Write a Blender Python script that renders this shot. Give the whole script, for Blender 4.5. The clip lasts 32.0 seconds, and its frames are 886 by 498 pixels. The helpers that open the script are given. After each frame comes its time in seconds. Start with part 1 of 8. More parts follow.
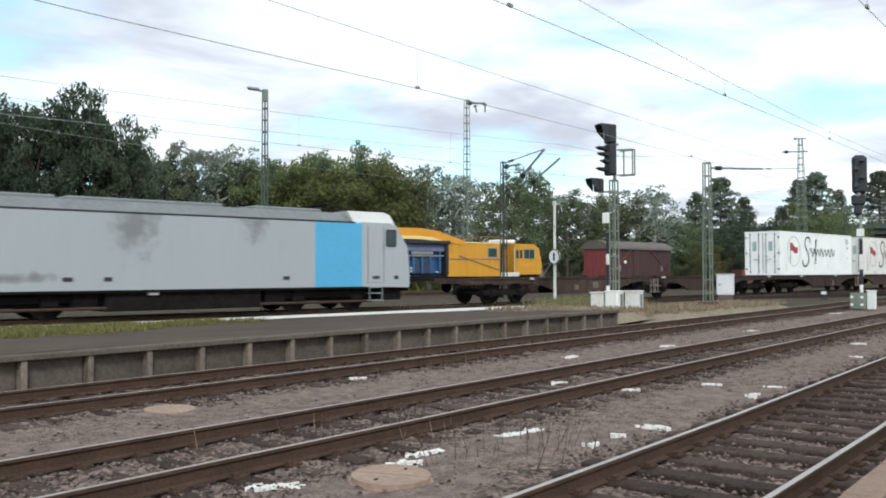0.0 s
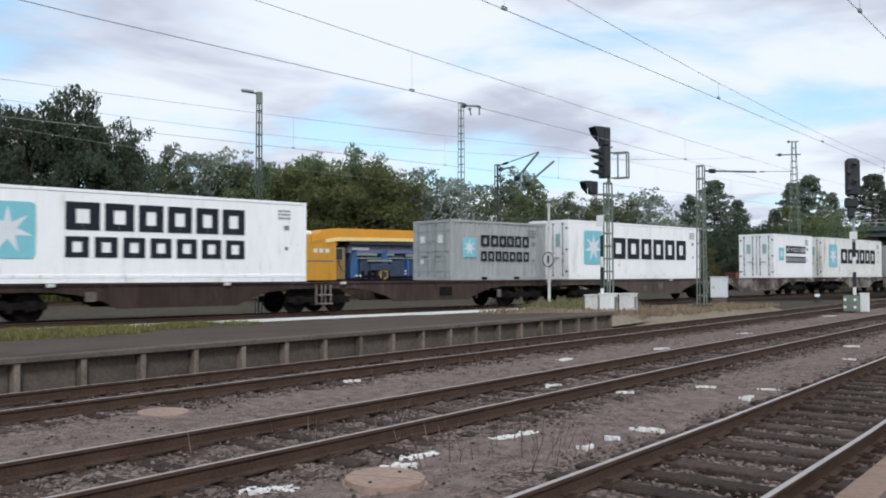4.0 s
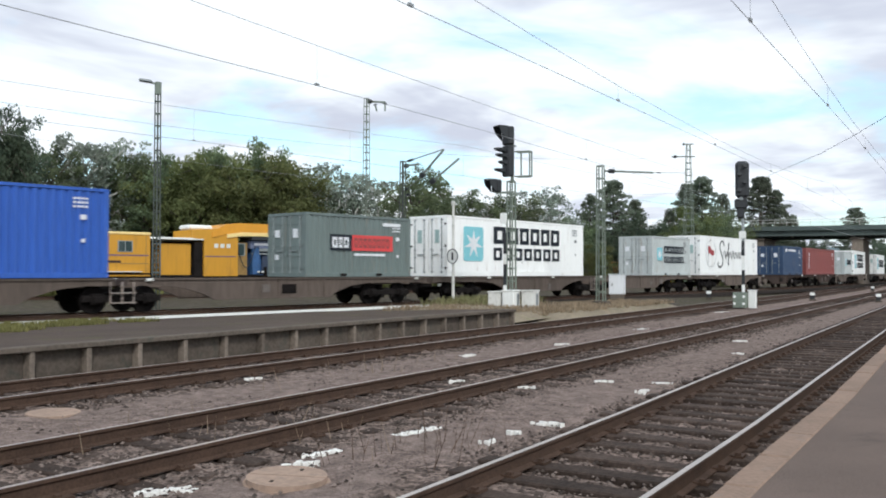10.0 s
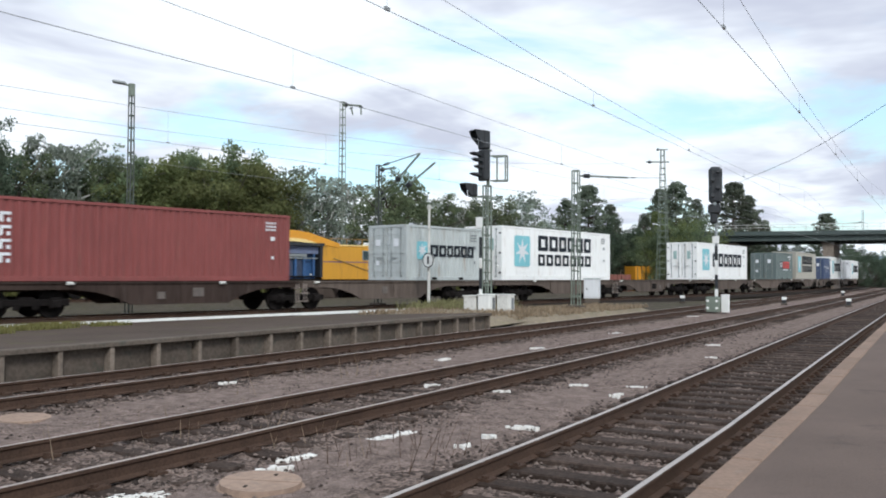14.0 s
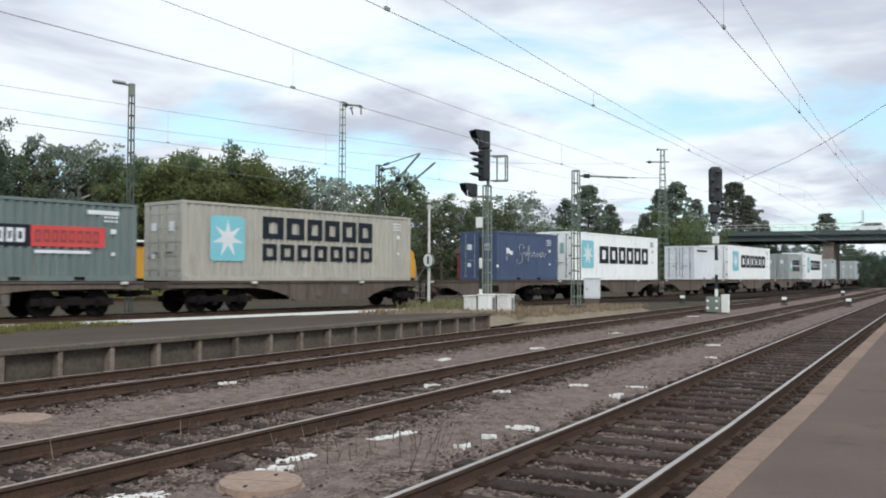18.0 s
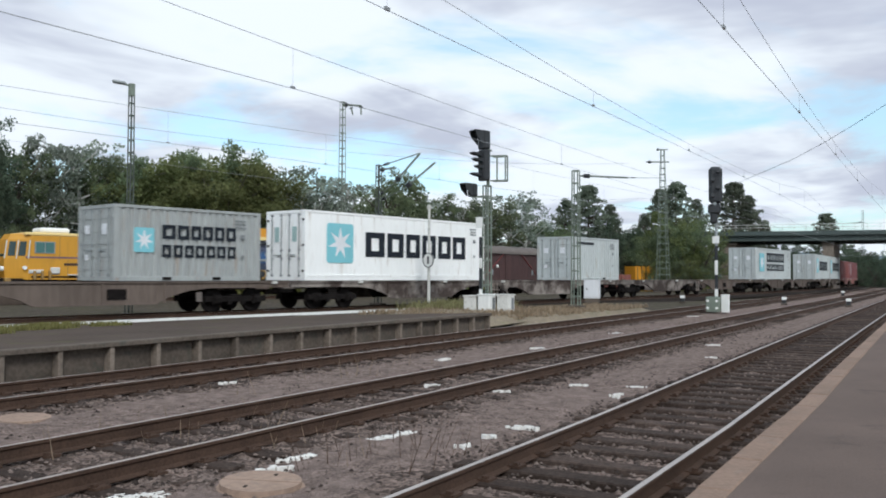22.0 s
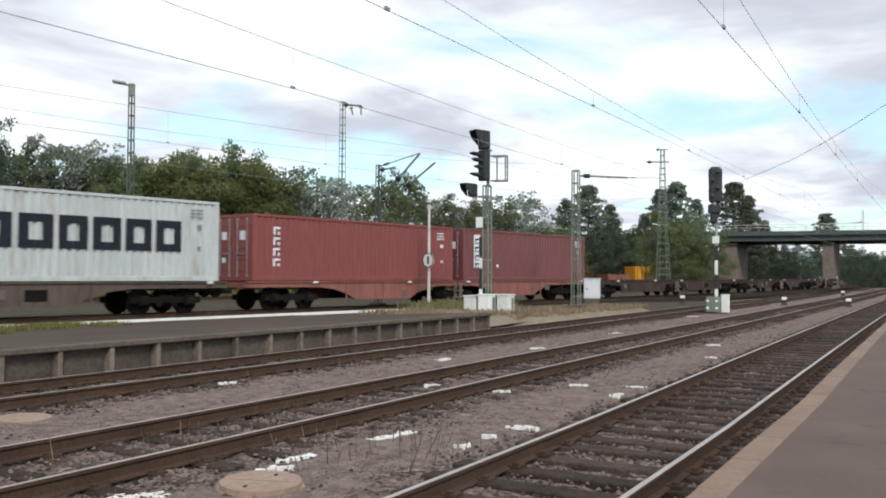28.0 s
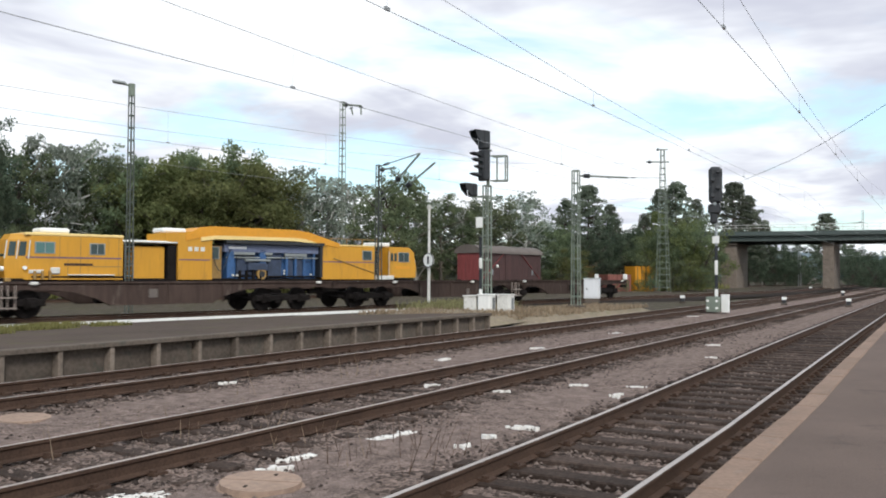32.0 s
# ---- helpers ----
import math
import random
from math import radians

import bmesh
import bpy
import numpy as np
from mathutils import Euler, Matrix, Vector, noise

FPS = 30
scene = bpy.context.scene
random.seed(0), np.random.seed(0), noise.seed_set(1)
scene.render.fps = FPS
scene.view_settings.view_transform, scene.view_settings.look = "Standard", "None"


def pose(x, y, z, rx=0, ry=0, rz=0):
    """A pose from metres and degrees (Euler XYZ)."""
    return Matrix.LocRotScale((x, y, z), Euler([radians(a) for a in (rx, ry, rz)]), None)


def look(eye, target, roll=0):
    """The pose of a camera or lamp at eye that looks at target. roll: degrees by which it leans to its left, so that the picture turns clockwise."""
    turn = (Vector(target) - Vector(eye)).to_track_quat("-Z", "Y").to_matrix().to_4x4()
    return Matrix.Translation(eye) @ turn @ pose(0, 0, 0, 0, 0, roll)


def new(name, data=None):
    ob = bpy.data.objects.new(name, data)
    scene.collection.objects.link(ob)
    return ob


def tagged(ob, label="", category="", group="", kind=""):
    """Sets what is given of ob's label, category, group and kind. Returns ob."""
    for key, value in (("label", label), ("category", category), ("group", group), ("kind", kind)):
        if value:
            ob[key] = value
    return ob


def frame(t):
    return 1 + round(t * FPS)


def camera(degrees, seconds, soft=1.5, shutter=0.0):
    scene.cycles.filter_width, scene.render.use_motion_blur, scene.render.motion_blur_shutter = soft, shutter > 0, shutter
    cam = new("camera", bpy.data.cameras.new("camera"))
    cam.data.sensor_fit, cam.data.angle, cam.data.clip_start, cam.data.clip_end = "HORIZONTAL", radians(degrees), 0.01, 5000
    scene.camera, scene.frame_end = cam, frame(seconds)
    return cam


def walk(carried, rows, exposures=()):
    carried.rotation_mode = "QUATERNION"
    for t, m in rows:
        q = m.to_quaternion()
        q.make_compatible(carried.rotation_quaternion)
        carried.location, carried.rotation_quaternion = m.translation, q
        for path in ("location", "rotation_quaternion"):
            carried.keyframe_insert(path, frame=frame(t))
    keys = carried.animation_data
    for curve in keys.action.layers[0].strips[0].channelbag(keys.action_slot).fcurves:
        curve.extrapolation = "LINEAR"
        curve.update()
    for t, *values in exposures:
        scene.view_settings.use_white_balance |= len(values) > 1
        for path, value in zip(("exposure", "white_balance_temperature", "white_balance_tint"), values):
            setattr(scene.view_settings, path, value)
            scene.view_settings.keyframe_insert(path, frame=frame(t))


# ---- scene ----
# camera: stands on the platform, pans slowly to the right, then rests
EYE = (0.0, 0.0, 1.65)
cam = camera(53.66, 32.0, soft=1.9, shutter=0.15)
TURNS = [
    (0, 91.544, 0.144, -51.829), (0.5, 91.713, 0.140, -51.935), (1, 91.766, 0.136, -52.040), (1.5, 91.725, 0.140, -52.180),
    (2, 91.732, 0.135, -52.191), (2.5, 91.739, 0.142, -52.191), (3, 91.739, 0.144, -52.191), (3.5, 91.730, 0.144, -52.195),
    (5.5, 91.487, 0.190, -52.508), (6, 91.399, 0.180, -52.886), (6.5, 91.395, 0.190, -53.155), (7, 91.273, 0.200, -53.539),
    (7.5, 91.351, 0.165, -53.959), (8, 91.318, 0.090, -54.679), (8.5, 91.418, 0.070, -55.532), (9, 91.472, 0.020, -56.475),
    (9.5, 91.467, -0.060, -57.466), (10, 91.486, -0.090, -58.438), (10.5, 91.465, -0.117, -59.539), (11, 91.467, -0.140, -60.127),
    (11.5, 91.535, -0.130, -60.095), (12, 91.734, -0.200, -60.037), (12.5, 91.749, -0.217, -60.027), (13, 91.749, -0.217, -60.027),
    (22, 91.749, -0.217, -60.027), (32, 91.749, -0.217, -60.027)]
walk(cam, [(t, pose(*EYE, rx, ry, rz)) for t, rx, ry, rz in TURNS], exposures=[(0, 0.05, 6100, 3), (1, 0.0, 6050, 7), (2.5, -0.24, 5940, 8), (3.5, -0.24, 5940, 8), (6, -0.22, 5890, 7), (8, -0.15, 5900, 7), (9, 0.02, 6050, 5), (10, 0.03, 6100, 5),
    (11, -0.15, 5850, 4), (12, -0.16, 5850, 6), (13, -0.11, 5880, 6), (14, 0.0, 6030, 6), (17, -0.13, 6100, 5), (19, -0.11, 6080, 4), (20, -0.18, 5950, 6), (21, -0.21, 5940, 5), (22, -0.17, 5960, 5),
    (23, -0.12, 6050, 5), (25, -0.03, 6220, 6), (28, -0.01, 6280, 6), (30, 0.05, 6310, 7), (32, 0.05, 6300, 7)])

# ---- light ----
SUN_EL, SUN_AZ = 39.0, 222.0
world = bpy.data.worlds.new("sky")
scene.world = world
world.use_nodes = True
wn, wl = world.node_tree.nodes, world.node_tree.links
wn.clear()
w_out = wn.new("ShaderNodeOutputWorld")
w_bg = wn.new("ShaderNodeBackground")
w_bg.inputs["Strength"].default_value = 0.13
w_sky = wn.new("ShaderNodeTexSky")
w_sky.sky_type = 'NISHITA'
w_sky.sun_disc = False
w_sky.sun_elevation = radians(SUN_EL)
w_sky.sun_rotation = radians(SUN_AZ)
w_sky.air_density = 1.0
w_sky.dust_density = 1.5
w_tc = wn.new("ShaderNodeTexCoord")
w_sep = wn.new("ShaderNodeSeparateXYZ")
wl.new(w_tc.outputs["Generated"], w_sep.inputs[0])
w_den = wn.new("ShaderNodeMath"); w_den.operation = 'MAXIMUM'; w_den.inputs[1].default_value = 0.05
w_add = wn.new("ShaderNodeMath"); w_add.operation = 'ADD'; w_add.inputs[1].default_value = 0.12
wl.new(w_sep.outputs["Z"], w_add.inputs[0]); wl.new(w_add.outputs[0], w_den.inputs[0])
w_dx = wn.new("ShaderNodeMath"); w_dx.operation = 'DIVIDE'
w_dy = wn.new("ShaderNodeMath"); w_dy.operation = 'DIVIDE'
wl.new(w_sep.outputs["X"], w_dx.inputs[0]); wl.new(w_den.outputs[0], w_dx.inputs[1])
wl.new(w_sep.outputs["Y"], w_dy.inputs[0]); wl.new(w_den.outputs[0], w_dy.inputs[1])
w_com = wn.new("ShaderNodeCombineXYZ")
wl.new(w_dx.outputs[0], w_com.inputs[0]); wl.new(w_dy.outputs[0], w_com.inputs[1])


def cloud_noise(scale, detail, rough, offset):
    mp = wn.new("ShaderNodeMapping")
    mp.inputs["Location"].default_value = offset
    wl.new(w_com.outputs[0], mp.inputs[0])
    nz = wn.new("ShaderNodeTexNoise")
    nz.inputs["Scale"].default_value, nz.inputs["Detail"].default_value, nz.inputs["Roughness"].default_value = scale, detail, rough
    nz.inputs["Distortion"].default_value = 0.25
    wl.new(mp.outputs[0], nz.inputs["Vector"])
    return nz


def ramp_of(nodes, links, socket, stops):
    r = nodes.new("ShaderNodeValToRGB")
    r.color_ramp.interpolation = 'EASE'
    while len(r.color_ramp.elements) < len(stops):
        r.color_ramp.elements.new(0.5)
    for e, (p, c) in zip(r.color_ramp.elements, stops):
        e.position, e.color = p, (*c, 1)
    links.new(socket, r.inputs[0])
    return r


cl_cover = cloud_noise(0.75, 6, 0.55, (2.8, -0.65, 0))
cl_tone = cloud_noise(0.9, 5, 0.55, (8.8, 2.6, 0))
r_cover = ramp_of(wn, wl, cl_cover.outputs["Fac"], [(0.385, (0, 0, 0)), (0.53, (1, 1, 1))])
r_tone = ramp_of(wn, wl, cl_tone.outputs["Fac"], [(0.35, (5.15, 5.15, 5.9)), (0.56, (8.5, 8.5, 8.7))])
w_mix = wn.new("ShaderNodeMix"); w_mix.data_type = 'RGBA'
wl.new(r_cover.outputs[0], w_mix.inputs["Factor"])
w_boost = wn.new("ShaderNodeMix"); w_boost.data_type = 'RGBA'; w_boost.blend_type = 'ADD'
w_boost.inputs["Factor"].default_value = 1.0
w_boost.inputs["B"].default_value = (2.2, 3.0, 3.1, 1)
wl.new(w_sky.outputs[0], w_boost.inputs["A"])
wl.new(w_boost.outputs["Result"], w_mix.inputs["A"])
wl.new(r_tone.outputs[0], w_mix.inputs["B"])
wl.new(w_mix.outputs["Result"], w_bg.inputs["Color"])
wl.new(w_bg.outputs[0], w_out.inputs[0])

sun_data = bpy.data.lights.new("sun", 'SUN')
sun_data.energy = 2.15
sun_data.angle = radians(12)
sun_data.color = (1.0, 0.95, 0.88)
sun = new("sun", sun_data)
_a, _e = radians(SUN_AZ), radians(SUN_EL)
# the sky's sun_rotation runs clockwise from +y
SUN_DIR = Vector((math.sin(_a) * math.cos(_e), math.cos(_a) * math.cos(_e), math.sin(_e)))
sun.matrix_world = look(SUN_DIR * 100, (0, 0, 0))

# ---- materials ----
def mat(name, colour, rough=0.7, metal=0.0, vary=0.25, grain=30.0, stain=1.2, stain_colour=None, stain_amount=0.0,
        bump=0.15, bump_scale=None, per_object=0.0, spec=0.5, streak=False):
    """A procedural surface: base colour, fine grain, broad stains, relief."""
    m = bpy.data.materials.new(name)
    m.use_nodes = True
    n, l = m.node_tree.nodes, m.node_tree.links
    b = n["Principled BSDF"]
    b.inputs["Metallic"].default_value = metal
    b.inputs["Specular IOR Level"].default_value = spec
    tc = n.new("ShaderNodeTexCoord")
    info = n.new("ShaderNodeObjectInfo")
    shift = n.new("ShaderNodeVectorMath"); shift.operation = 'MULTIPLY_ADD'
    shift.inputs[1].default_value = (1, 1, 1)
    if streak:
        shift.inputs[1].default_value = (1, 1, 0.18)
    off = n.new("ShaderNodeVectorMath"); off.operation = 'SCALE'
    off.inputs[0].default_value = (37.0, 17.0, 9.0)
    l.new(info.outputs["Random"], off.inputs["Scale"])
    l.new(tc.outputs["Object"], shift.inputs[0]); l.new(off.outputs[0], shift.inputs[2])
    fine = n.new("ShaderNodeTexNoise")
    fine.inputs["Scale"].default_value, fine.inputs["Detail"].default_value = grain, 4
    broad = n.new("ShaderNodeTexNoise")
    broad.inputs["Scale"].default_value, broad.inputs["Detail"].default_value, broad.inputs["Roughness"].default_value = stain, 6, 0.6
    l.new(shift.outputs[0], fine.inputs["Vector"]); l.new(shift.outputs[0], broad.inputs["Vector"])
    c = Vector(colour)
    lo = [max(0, x * (1 - vary)) for x in c]
    hi = [min(1, x * (1 + vary)) for x in c]
    r1 = ramp_of(n, l, fine.outputs["Fac"], [(0.3, lo), (0.7, hi)])
    r2 = ramp_of(n, l, broad.outputs["Fac"], [(0.3, lo), (0.7, hi)])
    mx = n.new("ShaderNodeMix"); mx.data_type = 'RGBA'; mx.inputs["Factor"].default_value = 0.5
    l.new(r1.outputs[0], mx.inputs["A"]); l.new(r2.outputs[0], mx.inputs["B"])
    col = mx.outputs["Result"]
    if stain_amount > 0:
        sn = n.new("ShaderNodeTexNoise")
        sn.inputs["Scale"].default_value, sn.inputs["Detail"].default_value, sn.inputs["Roughness"].default_value = stain * 2.3, 8, 0.65
        l.new(shift.outputs[0], sn.inputs["Vector"])
        r3 = ramp_of(n, l, sn.outputs["Fac"], [(0.64 - 0.25 * stain_amount, (0, 0, 0)), (0.80 - 0.2 * stain_amount, (1, 1, 1))])
        m3 = n.new("ShaderNodeMix"); m3.data_type = 'RGBA'
        m3.inputs["B"].default_value = (*(stain_colour or (0.12, 0.07, 0.04)), 1)
        sc = n.new("ShaderNodeMath"); sc.operation = 'MULTIPLY'; sc.inputs[1].default_value = min(1, 0.45 + stain_amount * 0.5)
        l.new(r3.outputs[0], sc.inputs[0]); l.new(sc.outputs[0], m3.inputs["Factor"]); l.new(col, m3.inputs["A"])
        col = m3.outputs["Result"]
    if per_object > 0:
        hs = n.new("ShaderNodeHueSaturation")
        mr = n.new("ShaderNodeMapRange")
        mr.inputs["To Min"].default_value, mr.inputs["To Max"].default_value = 1 - per_object, 1 + per_object
        l.new(info.outputs["Random"], mr.inputs["Value"]); l.new(mr.outputs[0], hs.inputs["Value"]); l.new(col, hs.inputs["Color"])
        col = hs.outputs["Color"]
    l.new(col, b.inputs["Base Color"])
    rr = n.new("ShaderNodeMapRange")
    rr.inputs["To Min"].default_value, rr.inputs["To Max"].default_value = max(0.03, rough - 0.12), min(1, rough + 0.12)
    l.new(broad.outputs["Fac"], rr.inputs["Value"]); l.new(rr.outputs[0], b.inputs["Roughness"])
    if bump > 0:
        bn = n.new("ShaderNodeBump")
        bn.inputs["Strength"].default_value, bn.inputs["Distance"].default_value = bump, 0.02
        src = fine
        if bump_scale:
            src = n.new("ShaderNodeTexNoise")
            src.inputs["Scale"].default_value, src.inputs["Detail"].default_value = bump_scale, 5
            l.new(shift.outputs[0], src.inputs["Vector"])
        l.new(src.outputs["Fac"], bn.inputs["Height"]); l.new(bn.outputs[0], b.inputs["Normal"])
    return m


def gravel_mat(name, dark, light, cell=28.0, patch=0.35, patch_colour=(0.2, 0.17, 0.15)):
    """Loose stone: cells of differing tone, deep joints, dusty patches."""
    m = bpy.data.materials.new(name)
    m.use_nodes = True
    n, l = m.node_tree.nodes, m.node_tree.links
    b = n["Principled BSDF"]
    b.inputs["Roughness"].default_value = 0.95
    b.inputs["Specular IOR Level"].default_value = 0.05
    tc = n.new("ShaderNodeTexCoord")
    vo = n.new("ShaderNodeTexVoronoi"); vo.inputs["Scale"].default_value = cell
    l.new(tc.outputs["Object"], vo.inputs["Vector"])
    rc = ramp_of(n, l, vo.outputs["Color"], [(0.15, dark), (0.85, light)])
    big = n.new("ShaderNodeTexNoise"); big.inputs["Scale"].default_value, big.inputs["Detail"].default_value, big.inputs["Roughness"].default_value = 0.55, 9, 0.68
    l.new(tc.outputs["Object"], big.inputs["Vector"])
    rb = ramp_of(n, l, big.outputs["Fac"], [(0.40, (0, 0, 0)), (0.62, (1, 1, 1))])
    sc = n.new("ShaderNodeMath"); sc.operation = 'MULTIPLY'; sc.inputs[1].default_value = patch
    l.new(rb.outputs[0], sc.inputs[0])
    mx = n.new("ShaderNodeMix"); mx.data_type = 'RGBA'; mx.inputs["B"].default_value = (*patch_colour, 1)
    l.new(sc.outputs[0], mx.inputs["Factor"]); l.new(rc.outputs[0], mx.inputs["A"])
    mid = n.new("ShaderNodeTexNoise"); mid.inputs["Scale"].default_value, mid.inputs["Detail"].default_value = 5.0, 6
    l.new(tc.outputs["Object"], mid.inputs["Vector"])
    rm = ramp_of(n, l, mid.outputs["Fac"], [(0.3, (0.74, 0.74, 0.74)), (0.7, (1.2, 1.2, 1.2))])
    mu = n.new("ShaderNodeMix"); mu.data_type = 'RGBA'; mu.blend_type = 'MULTIPLY'; mu.inputs["Factor"].default_value = 1
    l.new(mx.outputs["Result"], mu.inputs["A"]); l.new(rm.outputs[0], mu.inputs["B"])
    l.new(mu.outputs["Result"], b.inputs["Base Color"])
    bn = n.new("ShaderNodeBump"); bn.inputs["Strength"].default_value, bn.inputs["Distance"].default_value = 0.8, 0.03
    inv = n.new("ShaderNodeMath"); inv.operation = 'SUBTRACT'; inv.inputs[0].default_value = 1
    l.new(vo.outputs["Distance"], inv.inputs[1]); l.new(inv.outputs[0], bn.inputs["Height"]); l.new(bn.outputs[0], b.inputs["Normal"])
    return m


def leaf_mat(name, dark, light, clump=7.0):
    """Leaves: tone varies leaf by leaf, clump by clump and plant by plant."""
    m = bpy.data.materials.new(name)
    m.use_nodes = True
    n, l = m.node_tree.nodes, m.node_tree.links
    b = n["Principled BSDF"]
    b.inputs["Roughness"].default_value = 0.75
    b.inputs["Specular IOR Level"].default_value = 0.1
    geo = n.new("ShaderNodeNewGeometry")
    tc = n.new("ShaderNodeTexCoord")
    info = n.new("ShaderNodeObjectInfo")
    nz = n.new("ShaderNodeTexNoise"); nz.inputs["Scale"].default_value, nz.inputs["Detail"].default_value = clump, 3
    l.new(tc.outputs["Object"], nz.inputs["Vector"])
    ad = n.new("ShaderNodeMath"); ad.operation = 'MULTIPLY_ADD'; ad.inputs[1].default_value = 0.24
    l.new(geo.outputs["Random Per Island"], ad.inputs[0])
    sb = n.new("ShaderNodeMath"); sb.operation = 'MULTIPLY_ADD'; sb.inputs[1].default_value, sb.inputs[2].default_value = 1.5, -0.36
    l.new(nz.outputs["Fac"], sb.inputs[0]); l.new(sb.outputs[0], ad.inputs[2])
    r = ramp_of(n, l, ad.outputs[0], [(0.12, dark), (0.9, light)])
    hs = n.new("ShaderNodeHueSaturation")
    mr = n.new("ShaderNodeMapRange"); mr.inputs["To Min"].default_value, mr.inputs["To Max"].default_value = 0.8, 1.3
    mh = n.new("ShaderNodeMapRange"); mh.inputs["To Min"].default_value, mh.inputs["To Max"].default_value = 0.48, 0.525
    l.new(info.outputs["Random"], mr.inputs["Value"]); l.new(info.outputs["Random"], mh.inputs["Value"])
    l.new(mr.outputs[0], hs.inputs["Value"]); l.new(mh.outputs[0], hs.inputs["Hue"]); l.new(r.outputs[0], hs.inputs["Color"])
    l.new(hs.outputs[0], b.inputs["Base Color"])
    tr = n.new("ShaderNodeBsdfTranslucent")
    l.new(hs.outputs[0], tr.inputs["Color"])
    ms = n.new("ShaderNodeMixShader"); ms.inputs[0].default_value = 0.5
    l.new(b.outputs[0], ms.inputs[1]); l.new(tr.outputs[0], ms.inputs[2])
    l.new(ms.outputs[0], n["Material Output"].inputs["Surface"])
    return m


def glass_mat(name, tint=(0.03, 0.05, 0.05)):
    m = bpy.data.materials.new(name)
    m.use_nodes = True
    b = m.node_tree.nodes["Principled BSDF"]
    b.inputs["Base Color"].default_value = (*tint, 1)
    b.inputs["Roughness"].default_value = 0.06
    b.inputs["Specular IOR Level"].default_value = 0.45
    return m


M_BALLAST = gravel_mat("ballast", (0.122, 0.092, 0.080), (0.270, 0.207, 0.182), 38, 0.75, (0.224, 0.172, 0.152))
M_BALLASTTRACK = gravel_mat("track_ballast", (0.048, 0.037, 0.032), (0.275, 0.208, 0.180), 24, 0.5, (0.150, 0.115, 0.100))
# dark brown ballast, with the shade under vehicles put into its colour
M_BALLASTDARK = gravel_mat("ballast_shade_dark", (0.012, 0.010, 0.009), (0.05, 0.04, 0.035), 22, 0.5, (0.03, 0.024, 0.021))
M_GROUND = gravel_mat("yard_ground", (0.045, 0.037, 0.031), (0.115, 0.095, 0.08), 9, 0.45, (0.075, 0.078, 0.038))
M_RAILSIDE = mat("rail_rust", (0.064, 0.039, 0.028), 0.85, spec=0.2, vary=0.35, grain=40, stain=3)
M_RAILTOP = mat("rail_top", (0.52, 0.46, 0.42), 0.4, metal=0.9, vary=0.2, grain=60, stain=2)
M_RAILDULL = mat("rail_top_dull", (0.42, 0.35, 0.31), 0.45, metal=0.6, vary=0.3, grain=50, stain=2)
M_SLEEPER = mat("sleeper_wood", (0.06, 0.044, 0.037), 0.9, spec=0.1, vary=0.5, grain=22, stain=3, per_object=0.3, bump=0.5)
M_CONC = mat("old_concrete", (0.108, 0.088, 0.073), 0.9, spec=0.1, vary=0.3, grain=14, stain=1.5, stain_colour=(0.07, 0.07, 0.06), stain_amount=0.5, bump=0.3, per_object=0.15)
# paler copy of the slab concrete: light on the posts as colour
M_CONCPOST = mat("lit_post_concrete", (0.165, 0.135, 0.112), 0.9, spec=0.1, vary=0.3, grain=14, stain=2.5, stain_colour=(0.1, 0.085, 0.07), stain_amount=0.4, bump=0.3, per_object=0.2)
M_CONC_LT = mat("pale_concrete", (0.62, 0.61, 0.58), 0.85, vary=0.15, grain=20, stain=2, stain_colour=(0.25, 0.24, 0.22), stain_amount=0.4)
M_KERB = mat("kerb_stone", (0.230, 0.160, 0.122), 0.85, spec=0.15, vary=0.2, grain=30, stain=2, stain_colour=(0.2, 0.17, 0.15), stain_amount=0.3, per_object=0.08)
M_ASPHALT = mat("platform_asphalt", (0.138, 0.103, 0.088), 0.85, spec=0.1, vary=0.22, grain=70, stain=0.8, stain_colour=(0.075, 0.06, 0.053), stain_amount=0.35, bump=0.35, bump_scale=120)
M_ISLAND = mat("island_surface", (0.088, 0.068, 0.057), 0.9, spec=0.05, vary=0.28, grain=20, stain=0.5, stain_colour=(0.105, 0.105, 0.045), stain_amount=0.45, bump=0.3)
M_WHITE = mat("white_paint", (0.78, 0.78, 0.76), 0.5, vary=0.08, grain=12, stain=1.0, stain_colour=(0.4, 0.36, 0.3), stain_amount=0.15, bump=0.05, streak=True)
M_LID = mat("shaft_cover", (0.31, 0.222, 0.172), 0.85, spec=0.15, vary=0.22, grain=14, stain=2.5, stain_colour=(0.2, 0.16, 0.13), stain_amount=0.4, bump=0.3)
M_STEELGREEN = mat("mast_green_steel", (0.16, 0.19, 0.155), 0.6, vary=0.25, grain=15, stain=2)
M_STEELGREY = mat("galvanised_steel", (0.3, 0.32, 0.32), 0.5, metal=0.5, vary=0.2, grain=20, stain=2)
M_BLACK = mat("signal_black", (0.022, 0.024, 0.028), 0.55, vary=0.3, grain=15)
M_WIRE = mat("copper_wire", (0.3, 0.31, 0.32), 0.6, metal=0.3, vary=0.2)
# dark running gear, taken near black so the colour holds the underside's shade
M_UNDER = mat("underframe_shade_dark", (0.013, 0.011, 0.0105), 0.9, spec=0.08, vary=0.45, grain=9, stain=2, per_object=0.2)
M_WAGONGREY = mat("wagon_grey_brown", (0.118, 0.092, 0.078), 0.85, spec=0.2, vary=0.25, grain=7, stain=0.9, stain_colour=(0.06, 0.045, 0.04), stain_amount=0.4, per_object=0.2, streak=True)
